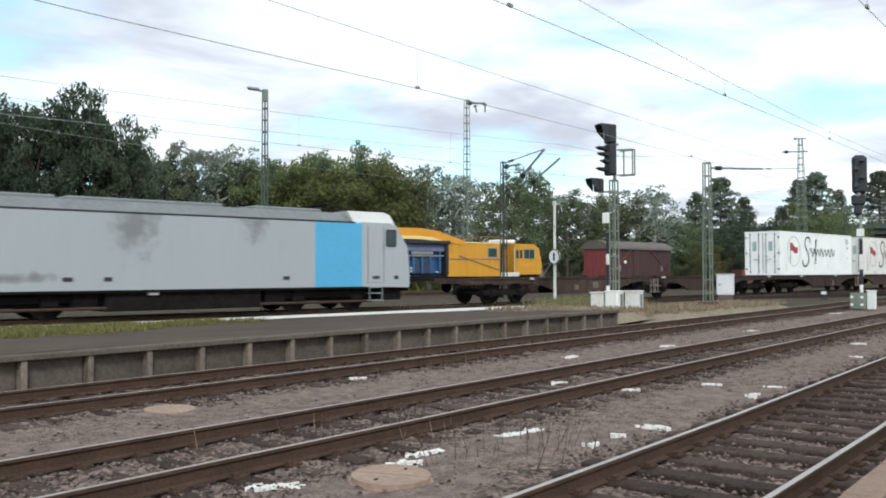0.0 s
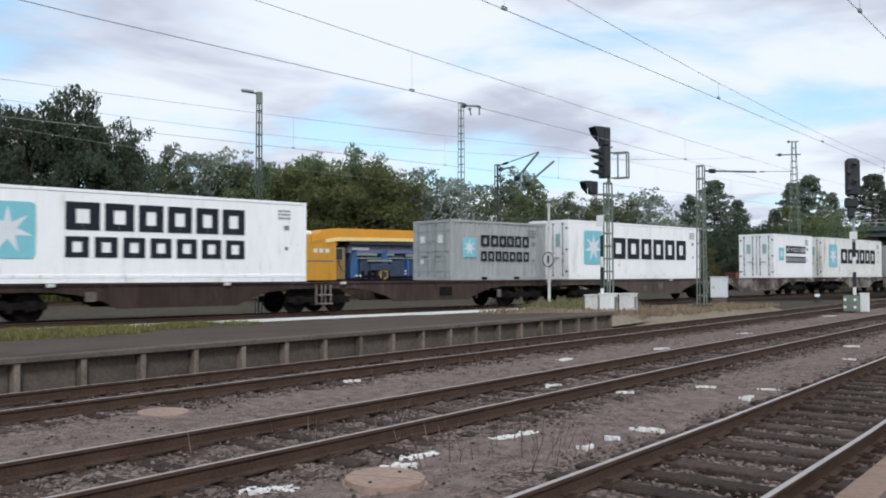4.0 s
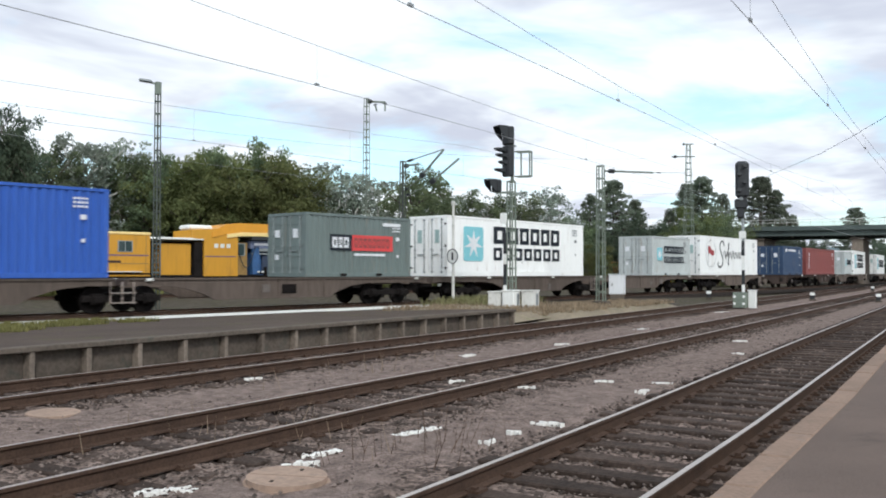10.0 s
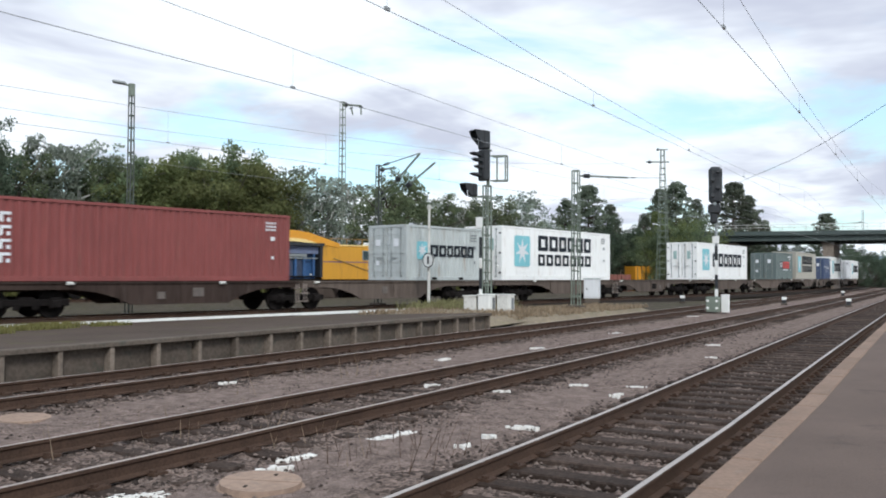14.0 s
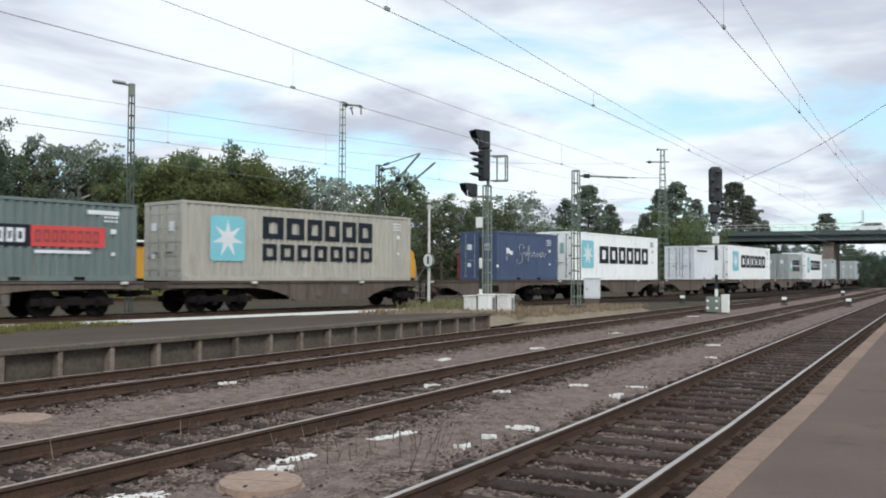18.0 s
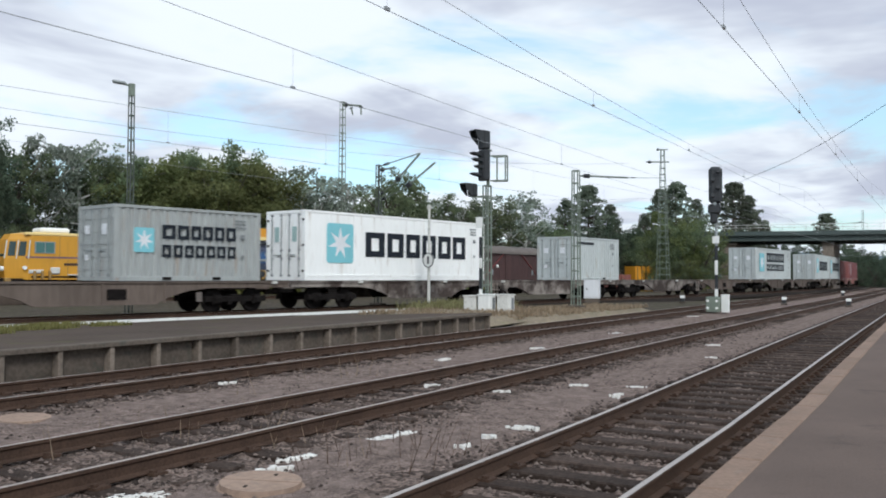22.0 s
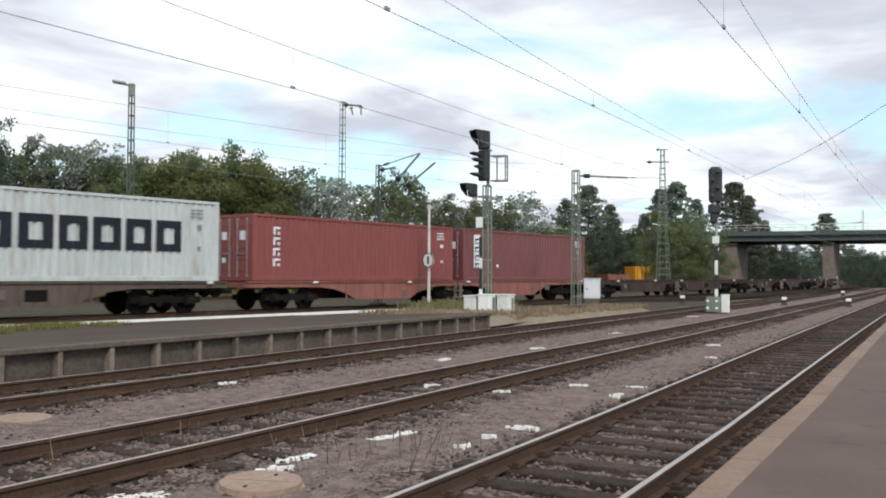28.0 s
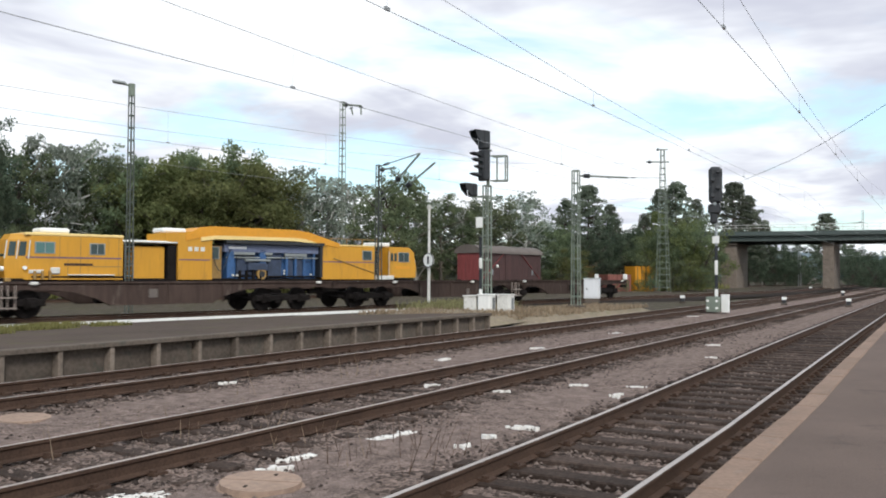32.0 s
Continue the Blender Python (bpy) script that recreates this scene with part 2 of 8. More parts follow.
M_WAGONPATCH = mat("wagon_patched", (0.060, 0.045, 0.040), 0.85, spec=0.2, vary=0.3, grain=7, stain=0.34, stain_colour=(0.29, 0.255, 0.23), stain_amount=0.9, per_object=0.15)
M_WAGON = mat("wagon_brown", (0.058, 0.040, 0.034), 0.85, spec=0.15, vary=0.35, grain=7, stain=0.9, stain_colour=(0.16, 0.13, 0.115), stain_amount=0.35, per_object=0.25, streak=True)
M_WAGONRED = mat("wagon_red_oxide", (0.235, 0.088, 0.070), 0.7, vary=0.25, grain=7, stain=0.9, stain_colour=(0.1, 0.06, 0.05), stain_amount=0.35, streak=True)
M_REEFER = mat("reefer_white", (0.90, 0.90, 0.89), 0.4, vary=0.05, grain=6, stain=0.7, stain_colour=(0.5, 0.42, 0.34), stain_amount=0.26, bump=0.03, streak=True)
M_REEFERDIRTY = mat("reefer_soiled_white", (0.80, 0.79, 0.75), 0.5, vary=0.07, grain=6, stain=0.7, stain_colour=(0.42, 0.34, 0.25), stain_amount=0.55, bump=0.04, streak=True)
M_GREY = mat("container_grey", (0.34, 0.355, 0.35), 0.6, vary=0.16, grain=8, stain=0.8, stain_colour=(0.24, 0.19, 0.15), stain_amount=0.32, bump=0.04, streak=True)
M_WARMGREY = mat("box_warm_grey", (0.390, 0.369, 0.320), 0.6, vary=0.16, grain=8, stain=0.8, stain_colour=(0.24, 0.19, 0.15), stain_amount=0.32, bump=0.04, streak=True)
M_PALEBOX = mat("container_off_white", (0.66, 0.67, 0.70), 0.55, vary=0.08, grain=8, stain=0.8, stain_colour=(0.4, 0.36, 0.32), stain_amount=0.25, bump=0.04, streak=True)
M_GREYLT = mat("container_pale_grey", (0.46, 0.49, 0.49), 0.6, vary=0.14, grain=8, stain=0.8, stain_colour=(0.3, 0.24, 0.19), stain_amount=0.3, bump=0.04, streak=True)
M_GREYDK = mat("container_dark_grey", (0.14, 0.175, 0.17), 0.6, vary=0.12, grain=8, stain=0.8, stain_colour=(0.1, 0.08, 0.06), stain_amount=0.2, bump=0.04, streak=True)
M_BLUE = mat("container_blue", (0.03, 0.10, 0.42), 0.5, vary=0.12, grain=7, stain=0.8, stain_colour=(0.05, 0.07, 0.2), stain_amount=0.2, bump=0.04, streak=True)
M_NAVY = mat("container_navy", (0.027, 0.056, 0.12), 0.55, vary=0.15, grain=7, stain=0.8, stain_colour=(0.07, 0.06, 0.07), stain_amount=0.2, bump=0.04, streak=True)
M_SLATE = mat("container_slate_blue", (0.056, 0.082, 0.160), 0.55, vary=0.14, grain=7, stain=0.8, stain_colour=(0.08, 0.07, 0.08), stain_amount=0.2, bump=0.04, streak=True)
M_RED = mat("container_red", (0.215, 0.056, 0.052), 0.55, vary=0.14, grain=7, stain=0.8, stain_colour=(0.13, 0.05, 0.04), stain_amount=0.25, bump=0.04, streak=True)
M_MAROON = mat("container_maroon", (0.165, 0.052, 0.055), 0.55, vary=0.14, grain=7, stain=0.8, stain_colour=(0.1, 0.05, 0.04), stain_amount=0.25, bump=0.04, streak=True)
M_INK = mat("lettering_dark", (0.012, 0.016, 0.024), 0.6, vary=0.25, spec=0.25)
M_INKGREY = mat("lettering_grey", (0.19, 0.20, 0.21), 0.6, vary=0.2)
M_INKWHITE = mat("lettering_white", (0.72, 0.73, 0.76), 0.6, vary=0.12)
M_LOGO = mat("logo_pale_blue", (0.22, 0.53, 0.60), 0.5, vary=0.08)
M_SEAFOAM = mat("plate_sea_green", (0.33, 0.45, 0.44), 0.5, vary=0.15)
M_FLAGRED = mat("flag_red", (0.36, 0.05, 0.06), 0.6, vary=0.2)
M_SIGNRED = mat("sign_red", (0.62, 0.06, 0.06), 0.5, vary=0.12)
def rusty(m, amount, colour=(0.27, 0.155, 0.09)):
    """Thin upright rust runs and small spots over a painted steel skin."""
    n, l = m.node_tree.nodes, m.node_tree.links
    b = n["Principled BSDF"]
    col = b.inputs["Base Color"].links[0].from_socket
    tc = n.new("ShaderNodeTexCoord")
    info = n.new("ShaderNodeObjectInfo")
    off = n.new("ShaderNodeVectorMath"); off.operation = 'SCALE'
    off.inputs[0].default_value = (53.0, 11.0, 7.0)
    l.new(info.outputs["Random"], off.inputs["Scale"])
    for size, lo, hi, k in (((5.5, 5.5, 0.55), 0.60, 0.72, 0.75), ((14, 14, 9), 0.66, 0.74, 0.9)):
        mu = n.new("ShaderNodeVectorMath"); mu.operation = 'MULTIPLY_ADD'
        mu.inputs[1].default_value = size
        l.new(tc.outputs["Object"], mu.inputs[0]); l.new(off.outputs[0], mu.inputs[2])
        nz = n.new("ShaderNodeTexNoise"); nz.inputs["Scale"].default_value, nz.inputs["Detail"].default_value = 1.0, 5
        l.new(mu.outputs[0], nz.inputs["Vector"])
        r = ramp_of(n, l, nz.outputs["Fac"], [(lo, (0, 0, 0)), (hi, (amount * k,) * 3)])
        mx = n.new("ShaderNodeMix"); mx.data_type = 'RGBA'
        mx.inputs["B"].default_value = (*colour, 1)
        l.new(r.outputs[0], mx.inputs["Factor"]); l.new(col, mx.inputs["A"])
        col = mx.outputs["Result"]
    l.new(col, b.inputs["Base Color"])


def sooty(m, spots):
    """Soft soot smudges at places on the thing: centre and radii."""
    n, l = m.node_tree.nodes, m.node_tree.links
    b = n["Principled BSDF"]
    col = b.inputs["Base Color"].links[0].from_socket
    tc = n.new("ShaderNodeTexCoord")
    nz = n.new("ShaderNodeTexNoise"); nz.inputs["Scale"].default_value, nz.inputs["Detail"].default_value = 2.5, 5
    l.new(tc.outputs["Object"], nz.inputs["Vector"])
    for cx, cz, rx, rz in spots:
        mp = n.new("ShaderNodeMapping"); mp.vector_type = 'POINT'
        mp.inputs["Location"].default_value = (-cx / rx, 0, -cz / rz)
        mp.inputs["Scale"].default_value = (1 / rx, 0, 1 / rz)
        l.new(tc.outputs["Object"], mp.inputs[0])
        ln = n.new("ShaderNodeVectorMath"); ln.operation = 'LENGTH'
        l.new(mp.outputs[0], ln.inputs[0])
        ad = n.new("ShaderNodeMath"); ad.operation = 'MULTIPLY_ADD'; ad.inputs[1].default_value = 0.6
        l.new(ln.outputs["Value"], ad.inputs[0]); l.new(nz.outputs["Fac"], ad.inputs[2])
        r = ramp_of(n, l, ad.outputs[0], [(0.55, (0.8, 0.8, 0.8)), (1.0, (0, 0, 0))])
        mx = n.new("ShaderNodeMix"); mx.data_type = 'RGBA'
        mx.inputs["B"].default_value = (0.16, 0.16, 0.165, 1)
        l.new(r.outputs[0], mx.inputs["Factor"]); l.new(col, mx.inputs["A"])
        col = mx.outputs["Result"]
    l.new(col, b.inputs["Base Color"])


for _m, _k in ((M_REEFER, 0.45), (M_REEFERDIRTY, 0.8), (M_GREY, 0.6), (M_GREYLT, 0.6), (M_PALEBOX, 0.35), (M_GREYDK, 0.4), (M_NAVY, 0.18), (M_SLATE, 0.2), (M_RED, 0.35), (M_MAROON, 0.35)):
    rusty(_m, _k, (0.12, 0.07, 0.05) if _m in (M_RED, M_MAROON) else (0.30, 0.20, 0.13))
M_LOCO = mat("loco_silver", (0.37, 0.39, 0.41), 0.5, vary=0.06, grain=6, stain=0.6, stain_colour=(0.28, 0.28, 0.28), stain_amount=0.2, bump=0.02, streak=True)
M_LOCOSIDE = mat("loco_silver_sooty", (0.36, 0.38, 0.40), 0.5, vary=0.03, grain=6, stain=0.6, stain_colour=(0.28, 0.28, 0.28), stain_amount=0.2, bump=0.02, streak=True)
sooty(M_LOCOSIDE, [(-1.85, 2.9, 1.4, 1.3), (2.4, 3.1, 0.9, 1.0), (-5.5, 1.25, 1.8, 0.25)])
M_LOCOBLUE = mat("loco_blue", (0.10, 0.38, 0.62), 0.45, vary=0.06, grain=6, stain=0.6, bump=0.02)
M_LOCOROOF = mat("loco_roof_grey", (0.17, 0.18, 0.185), 0.6, vary=0.15, grain=6, stain=1.0, stain_colour=(0.1, 0.1, 0.1), stain_amount=0.3)
M_YELLOW = mat("machine_yellow", (0.56, 0.275, 0.022), 0.5, vary=0.07, grain=6, stain=0.9, stain_colour=(0.33, 0.17, 0.03), stain_amount=0.4, bump=0.03, streak=True)
M_ORANGE = mat("machine_orange", (0.64, 0.285, 0.02), 0.5, vary=0.08, grain=6, stain=0.9, bump=0.03)
M_TAN = mat("machine_tan", (0.30, 0.185, 0.06), 0.7, vary=0.2, grain=6, stain=0.9, stain_colour=(0.2, 0.13, 0.06), stain_amount=0.4)
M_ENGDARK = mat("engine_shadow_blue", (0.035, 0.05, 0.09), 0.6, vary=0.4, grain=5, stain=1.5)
M_DUCT = mat("engine_duct_grey", (0.14, 0.165, 0.26), 0.6, vary=0.2, grain=5, stain=1.5)
M_ENGBLUE = mat("engine_blue", (0.034, 0.092, 0.225), 0.5, vary=0.25, grain=5, stain=1.5)
M_GOODSRED = mat("goods_wagon_red", (0.20, 0.045, 0.045), 0.8, vary=0.25, grain=8, stain=1.2, stain_colour=(0.08, 0.04, 0.04), stain_amount=0.4, streak=True)
M_GOODSBROWN = mat("goods_wagon_brown", (0.06, 0.029, 0.028), 0.85, vary=0.3, grain=8, stain=1.2, stain_colour=(0.06, 0.04, 0.04), stain_amount=0.4, streak=True)
M_ROOFGREY = mat("wagon_roof_grey", (0.125, 0.105, 0.095), 0.85, vary=0.2, grain=6)
M_STRIPE = mat("machine_stripe", (0.17, 0.10, 0.14), 0.6, vary=0.2)
M_GLASS = glass_mat("window_glass")
M_GLASSTEAL = glass_mat("window_glass_teal", (0.08, 0.17, 0.16))
M_BARK = mat("bark", (0.09, 0.075, 0.06), 0.9, vary=0.35, grain=12)
M_BIRCH = mat("birch_bark", (0.5, 0.49, 0.46), 0.8, vary=0.3, grain=6, stain=3, stain_colour=(0.08, 0.07, 0.06), stain_amount=0.5)
M_LEAF_DARK = leaf_mat("leaves_dark", (0.036, 0.051, 0.037), (0.135, 0.167, 0.11))
M_LEAF_OLIVE = leaf_mat("leaves_olive", (0.098, 0.113, 0.047), (0.215, 0.235, 0.10))
M_LEAF_SILVER = leaf_mat("leaves_silvery", (0.105, 0.13, 0.10), (0.38, 0.42, 0.35))
M_LEAF_MID = leaf_mat("leaves_mid", (0.078, 0.1, 0.058), (0.215, 0.25, 0.14))
M_GRASS = leaf_mat("grass_green", (0.11, 0.112, 0.038), (0.31, 0.29, 0.115))
M_OLIVEGRASS = leaf_mat("grass_olive", (0.12, 0.112, 0.055), (0.30, 0.27, 0.15))
M_DRYGRASS = leaf_mat("grass_dry", (0.22, 0.175, 0.115), (0.45, 0.36, 0.25))
M_BRICK = mat("bridge_brick", (0.17, 0.138, 0.112), 0.9, vary=0.35, grain=9, stain=2, stain_colour=(0.3, 0.24, 0.2), stain_amount=0.4)
M_BRIDGE = mat("bridge_girder_grey", (0.055, 0.072, 0.068), 0.7, vary=0.2, grain=3, stain=0.4)
M_HILL = mat("far_hill", (0.13, 0.17, 0.19), 1.0, vary=0.2, grain=0.05, stain=0.02, bump=0)


# ---- mesh helpers ----
def part(name, bm, material, parent=None, label="", smooth=False):
    """Links a bmesh as one mesh object under a thing or a part."""
    me = bpy.data.meshes.new(name)
    bm.to_mesh(me)
    bm.free()
    me.materials.append(material)
    if smooth:
        for p in me.polygons:
            p.use_smooth = True
    ob = new(name, me)
    if parent:
        ob.parent = parent
    if label:
        ob["label"] = label
    return ob


def piece(name, like, parent, m):
    """Another object on the mesh of an alike piece."""
    ob = new(name, like.data)
    ob.parent = parent
    ob.matrix_basis = m
    return ob


def empty(name, label, category, group="", m=None):
    ob = new(name)
    if m is not None:
        ob.matrix_basis = m
    return tagged(ob, label, category, group)


def box(bm, cx, cy, cz, sx, sy, sz, bevel=0.0, m=None):
    r = bmesh.ops.create_cube(bm, size=1.0)
    v = r["verts"]
    bmesh.ops.scale(bm, vec=(sx, sy, sz), verts=v)
    bmesh.ops.translate(bm, vec=(cx, cy, cz), verts=v)
    if bevel > 0:
        e = list({e for x in v for e in x.link_edges})
        res = bmesh.ops.bevel(bm, geom=e, offset=bevel, segments=1, affect='EDGES')
        v = list({x for f in res["faces"] for x in f.verts} | {x for x in v if x.is_valid})
    if m is not None:
        bmesh.ops.transform(bm, matrix=m, verts=v)
    return bm


def boxes(rows, bevel=0.0):
    bm = bmesh.new()
    for r in rows:
        box(bm, *r, bevel=bevel)
    return bm


def rod(bm, a, b, r, seg=8, r2=None):
    a, b = Vector(a), Vector(b)
    d = b - a
    m = Matrix.Translation((a + b) / 2) @ d.to_track_quat('Z', 'Y').to_matrix().to_4x4()
    bmesh.ops.create_cone(bm, cap_ends=True, segments=seg, radius1=r, radius2=r if r2 is None else r2, depth=d.length, matrix=m)
    return bm


def bar(bm, a, b, w, t=None):
    """A square or flat bar between two points."""
    a, b = Vector(a), Vector(b)
    d = b - a
    m = Matrix.Translation((a + b) / 2) @ d.to_track_quat('Z', 'Y').to_matrix().to_4x4()
    return box(bm, 0, 0, 0, w, t or w, d.length, m=m)


def prism(bm, profile, axis, lo, hi):
    """Extrudes a closed outline (pairs) along an axis from lo to hi."""
    def put(p, q, s):
        return {'x': (s, p, q), 'y': (p, s, q), 'z': (p, q, s)}[axis]
    a = [bm.verts.new(put(p, q, lo)) for p, q in profile]
    b = [bm.verts.new(put(p, q, hi)) for p, q in profile]
    n = len(profile)
    fs = [bm.faces.new(a), bm.faces.new(b[::-1])]
    for i in range(n):
        fs.append(bm.faces.new((a[i], b[i], b[(i + 1) % n], a[(i + 1) % n])))
    bmesh.ops.recalc_face_normals(bm, faces=fs)
    return bm

# ---- plan ----
TRACK_Y = (2.88, 7.12, 11.67)          # centres of the three straight tracks, rail heads at z = 0
RAIL_4 = 0.25                          # rail head of the running line behind the island platform
GROUND_Z = -0.20


def line_y(x):
    """The near side of the train on the running line: bends in towards the straight tracks."""
    if x > 95:
        return 13.914 - 0.094 * 8 * (1 - math.exp(-(x - 95) / 8))
    if x >= 9:
        return 3.51 + 24.55 * math.exp(-x / 110.66)
    return 26.143 + 0.2045 * 40 * (1 - math.exp((x - 9) / 40))


def line_normal(x):
    d = (line_y(x + 0.05) - line_y(x - 0.05)) / 0.1
    v = Vector((-d, 1, 0))
    return v.normalized()


def line_centre(x, off=1.25):
    n = line_normal(x)
    return Vector((x, line_y(x), 0)) + n * off


def bend(x):
    """The platform and its track draw in towards the others beyond the platform's middle."""
    return 0.55 * (1 - math.exp(-max(0.0, x - 10.0) / 35.0))


def straight(x):
    return 0.0


# arc length along the running line's centre
_ax = np.arange(-700.0, 900.0, 0.25)
_ap = np.array([line_centre(float(x))[:2] for x in _ax])
_as = np.concatenate([[0], np.cumsum(np.hypot(*np.diff(_ap, axis=0).T))])
_near = np.array([(x, line_y(float(x))) for x in _ax])
_ns = np.concatenate([[0], np.cumsum(np.hypot(*np.diff(_near, axis=0).T))])
_as = _ns - np.interp(9.0, _ax, _ns) + 9.0          # counted along the near side


def on_line(s):
    """Centre of the running line at arc length s."""
    return Vector((float(np.interp(s, _as, _ap[:, 0])), float(np.interp(s, _as, _ap[:, 1])), 0))


# ---- ground ----
def ground_height(x, y):
    k = min(1, max(0, (y - 14.0) / 5.0))
    sunk = 0.25 if y < 13.0 else 0.0          # under the ballast bed
    return GROUND_Z - sunk + 0.26 * k * k * (3 - 2 * k)


def make_ground():
    xs = [-3000, -800, -300, -120, -60, -30] + list(range(-20, 60, 4)) + [60, 75, 90, 110, 140, 200, 400, 1000, 3500]
    ys = [-2000, -500, -100, -30, -8, 0, 6, 12.9, 13.4, 14, 15, 16, 17, 18, 19, 22, 30, 45, 70, 110, 200, 500, 1200, 3500]
    bm = bmesh.new()
    vs = [[bm.verts.new((x, y, ground_height(x, y))) for y in ys] for x in xs]
    for i in range(len(xs) - 1):
        for j in range(len(ys) - 1):
            bm.faces.new((vs[i][j], vs[i + 1][j], vs[i + 1][j + 1], vs[i][j + 1]))
    bmesh.ops.recalc_face_normals(bm, faces=bm.faces)
    g = part("ground", bm, M_GROUND)
    tagged(g, "brown gravelly yard ground with dusty patches", "ground", kind="structure")


make_ground()


def make_ballast():
    """The ballast bed of the three straight tracks: an uneven sheet of loose stone."""
    xs = np.concatenate([np.arange(-6, 30, 0.16), np.arange(30, 70, 0.5), np.arange(70, 175, 4.0)])
    ys = np.arange(1.36, 13.36, 0.16)
    rng = np.random.default_rng(3)
    verts, faces = [], []
    for x in xs:
        for y in ys:
            d = min(abs(y - c) for c in TRACK_Y)
            z = -0.185 + 0.03 * noise.noise((x * 0.7, y * 0.7, 0)) + 0.03 * noise.noise((x * 3.1, y * 3.1, 5)) + float(rng.normal(0, 0.011 if d < 1.5 else 0.005))
            if d < 1.3:
                z -= 0.012
            if abs(y - TRACK_Y[0]) < 1.5:
                z -= 0.008
            verts.append((float(x), float(y), z))
    ny = len(ys)
    for i in range(len(xs) - 1):
        for j in range(ny - 1):
            a = i * ny + j
            faces.append((a, a + ny, a + ny + 1, a + 1))
    me = bpy.data.meshes.new("ballast")
    me.from_pydata(verts, [], faces)
    me.materials.append(M_BALLAST)
    me.materials.append(M_BALLASTTRACK)
    for p in me.polygons:
        x, y = p.center.x, p.center.y
        edge = 1.42 + 0.3 * noise.noise((x * 0.8, y * 0.8, 3)) + 0.25 * noise.noise((x * 3.0, y * 3.0, 4))
        p.material_index = 1 if min(abs(y - c) for c in TRACK_Y) < edge else 0
    ob = new("ballast_bed", me)
    tagged(ob, "grey-brown track ballast of loose crushed stone", "ballast", kind="structure")


make_ballast()


def make_stones():
    """Loose stones lying on the ballast."""
    rng = random.Random(5)
    verts, faces = [], []
    for k in range(42000):
        x = 3 + 34 * rng.random() ** 1.6
        y = rng.uniform(1.45, 13.2)
        s = rng.uniform(0.012, 0.030) * (1 + x / 60)
        z = -0.185 + rng.uniform(-0.01, 0.015)
        if abs(y - TRACK_Y[0]) < 1.5:
            z -= 0.006
        lane = min(abs(y - c) for c in TRACK_Y)
        if min(abs(abs(y - c) - 0.75) for c in TRACK_Y) < 0.08 or (lane > 1.55 and rng.random() < 0.85) or (lane > 1.3 and noise.noise((x * 0.5, y * 0.9, 9)) > 0.2):
            continue
        b = len(verts)
        for dx, dy, dz in ((1, 0, 0), (0, 1, 0), (-1, 0, 0), (0, -1, 0), (0, 0, 1), (0, 0, -1)):
            j = rng.uniform(0.6, 1.2)
            verts.append((x + dx * s * j + dy * s * 0.3, y + dy * s * j - dx * s * 0.3, z + dz * s * 0.8 * j))
        faces += [(b, b + 1, b + 4), (b + 1, b + 2, b + 4), (b + 2, b + 3, b + 4), (b + 3, b, b + 4)]
    me = bpy.data.meshes.new("stones")
    me.from_pydata(verts, [], faces)
    m = M_BALLAST_STONES
    me.materials.append(m)
    tagged(new("ballast_stones", me), "loose angular ballast stones in greys and browns", "ballast", kind="stuff")


def island_mat(name, dark, light):
    m = bpy.data.materials.new(name)
    m.use_nodes = True
    n, l = m.node_tree.nodes, m.node_tree.links
    g = n.new("ShaderNodeNewGeometry")
    r = ramp_of(n, l, g.outputs["Random Per Island"], [(0.1, dark), (0.95, light)])
    l.new(r.outputs[0], n["Principled BSDF"].inputs["Base Color"])
    n["Principled BSDF"].inputs["Roughness"].default_value = 0.95
    n["Principled BSDF"].inputs["Specular IOR Level"].default_value = 0.1
    return m


M_BALLAST_STONES = island_mat("stones", (0.042, 0.033, 0.029), (0.20, 0.157, 0.139))
make_stones()

# ---- tracks ----
RAIL = [(-0.062, -0.16), (0.062, -0.16), (0.062, -0.148), (0.012, -0.13), (0.010, -0.045), (0.034, -0.03), (0.034, -0.004), (0.026, 0.0),
        (-0.026, 0.0), (-0.034, -0.004), (-0.034, -0.03), (-0.010, -0.045), (-0.012, -0.13), (-0.062, -0.148)]


def sweep_rail(name, pts, z, parent, top_mat):
    """A rail along a row of plan points; its worn running surface has its own material."""
    bm = bmesh.new()
    rings = []
    for i, p in enumerate(pts):
        a, b = pts[max(0, i - 1)], pts[min(len(pts) - 1, i + 1)]
        d = (b - a).normalized()
        n = Vector((-d.y, d.x, 0))
        rings.append([bm.verts.new((p.x + n.x * u, p.y + n.y * u, z + w)) for u, w in RAIL])
    k = len(RAIL)
    for r0, r1 in zip(rings, rings[1:]):
        for i in range(k):
            f = bm.faces.new((r0[i], r0[(i + 1) % k], r1[(i + 1) % k], r1[i]))
            f.material_index = 1 if i == 7 else 0
    bmesh.ops.recalc_face_normals(bm, faces=bm.faces)
    ob = part(name, bm, M_RAILSIDE, parent)
    ob.data.materials.append(top_mat)
    return ob


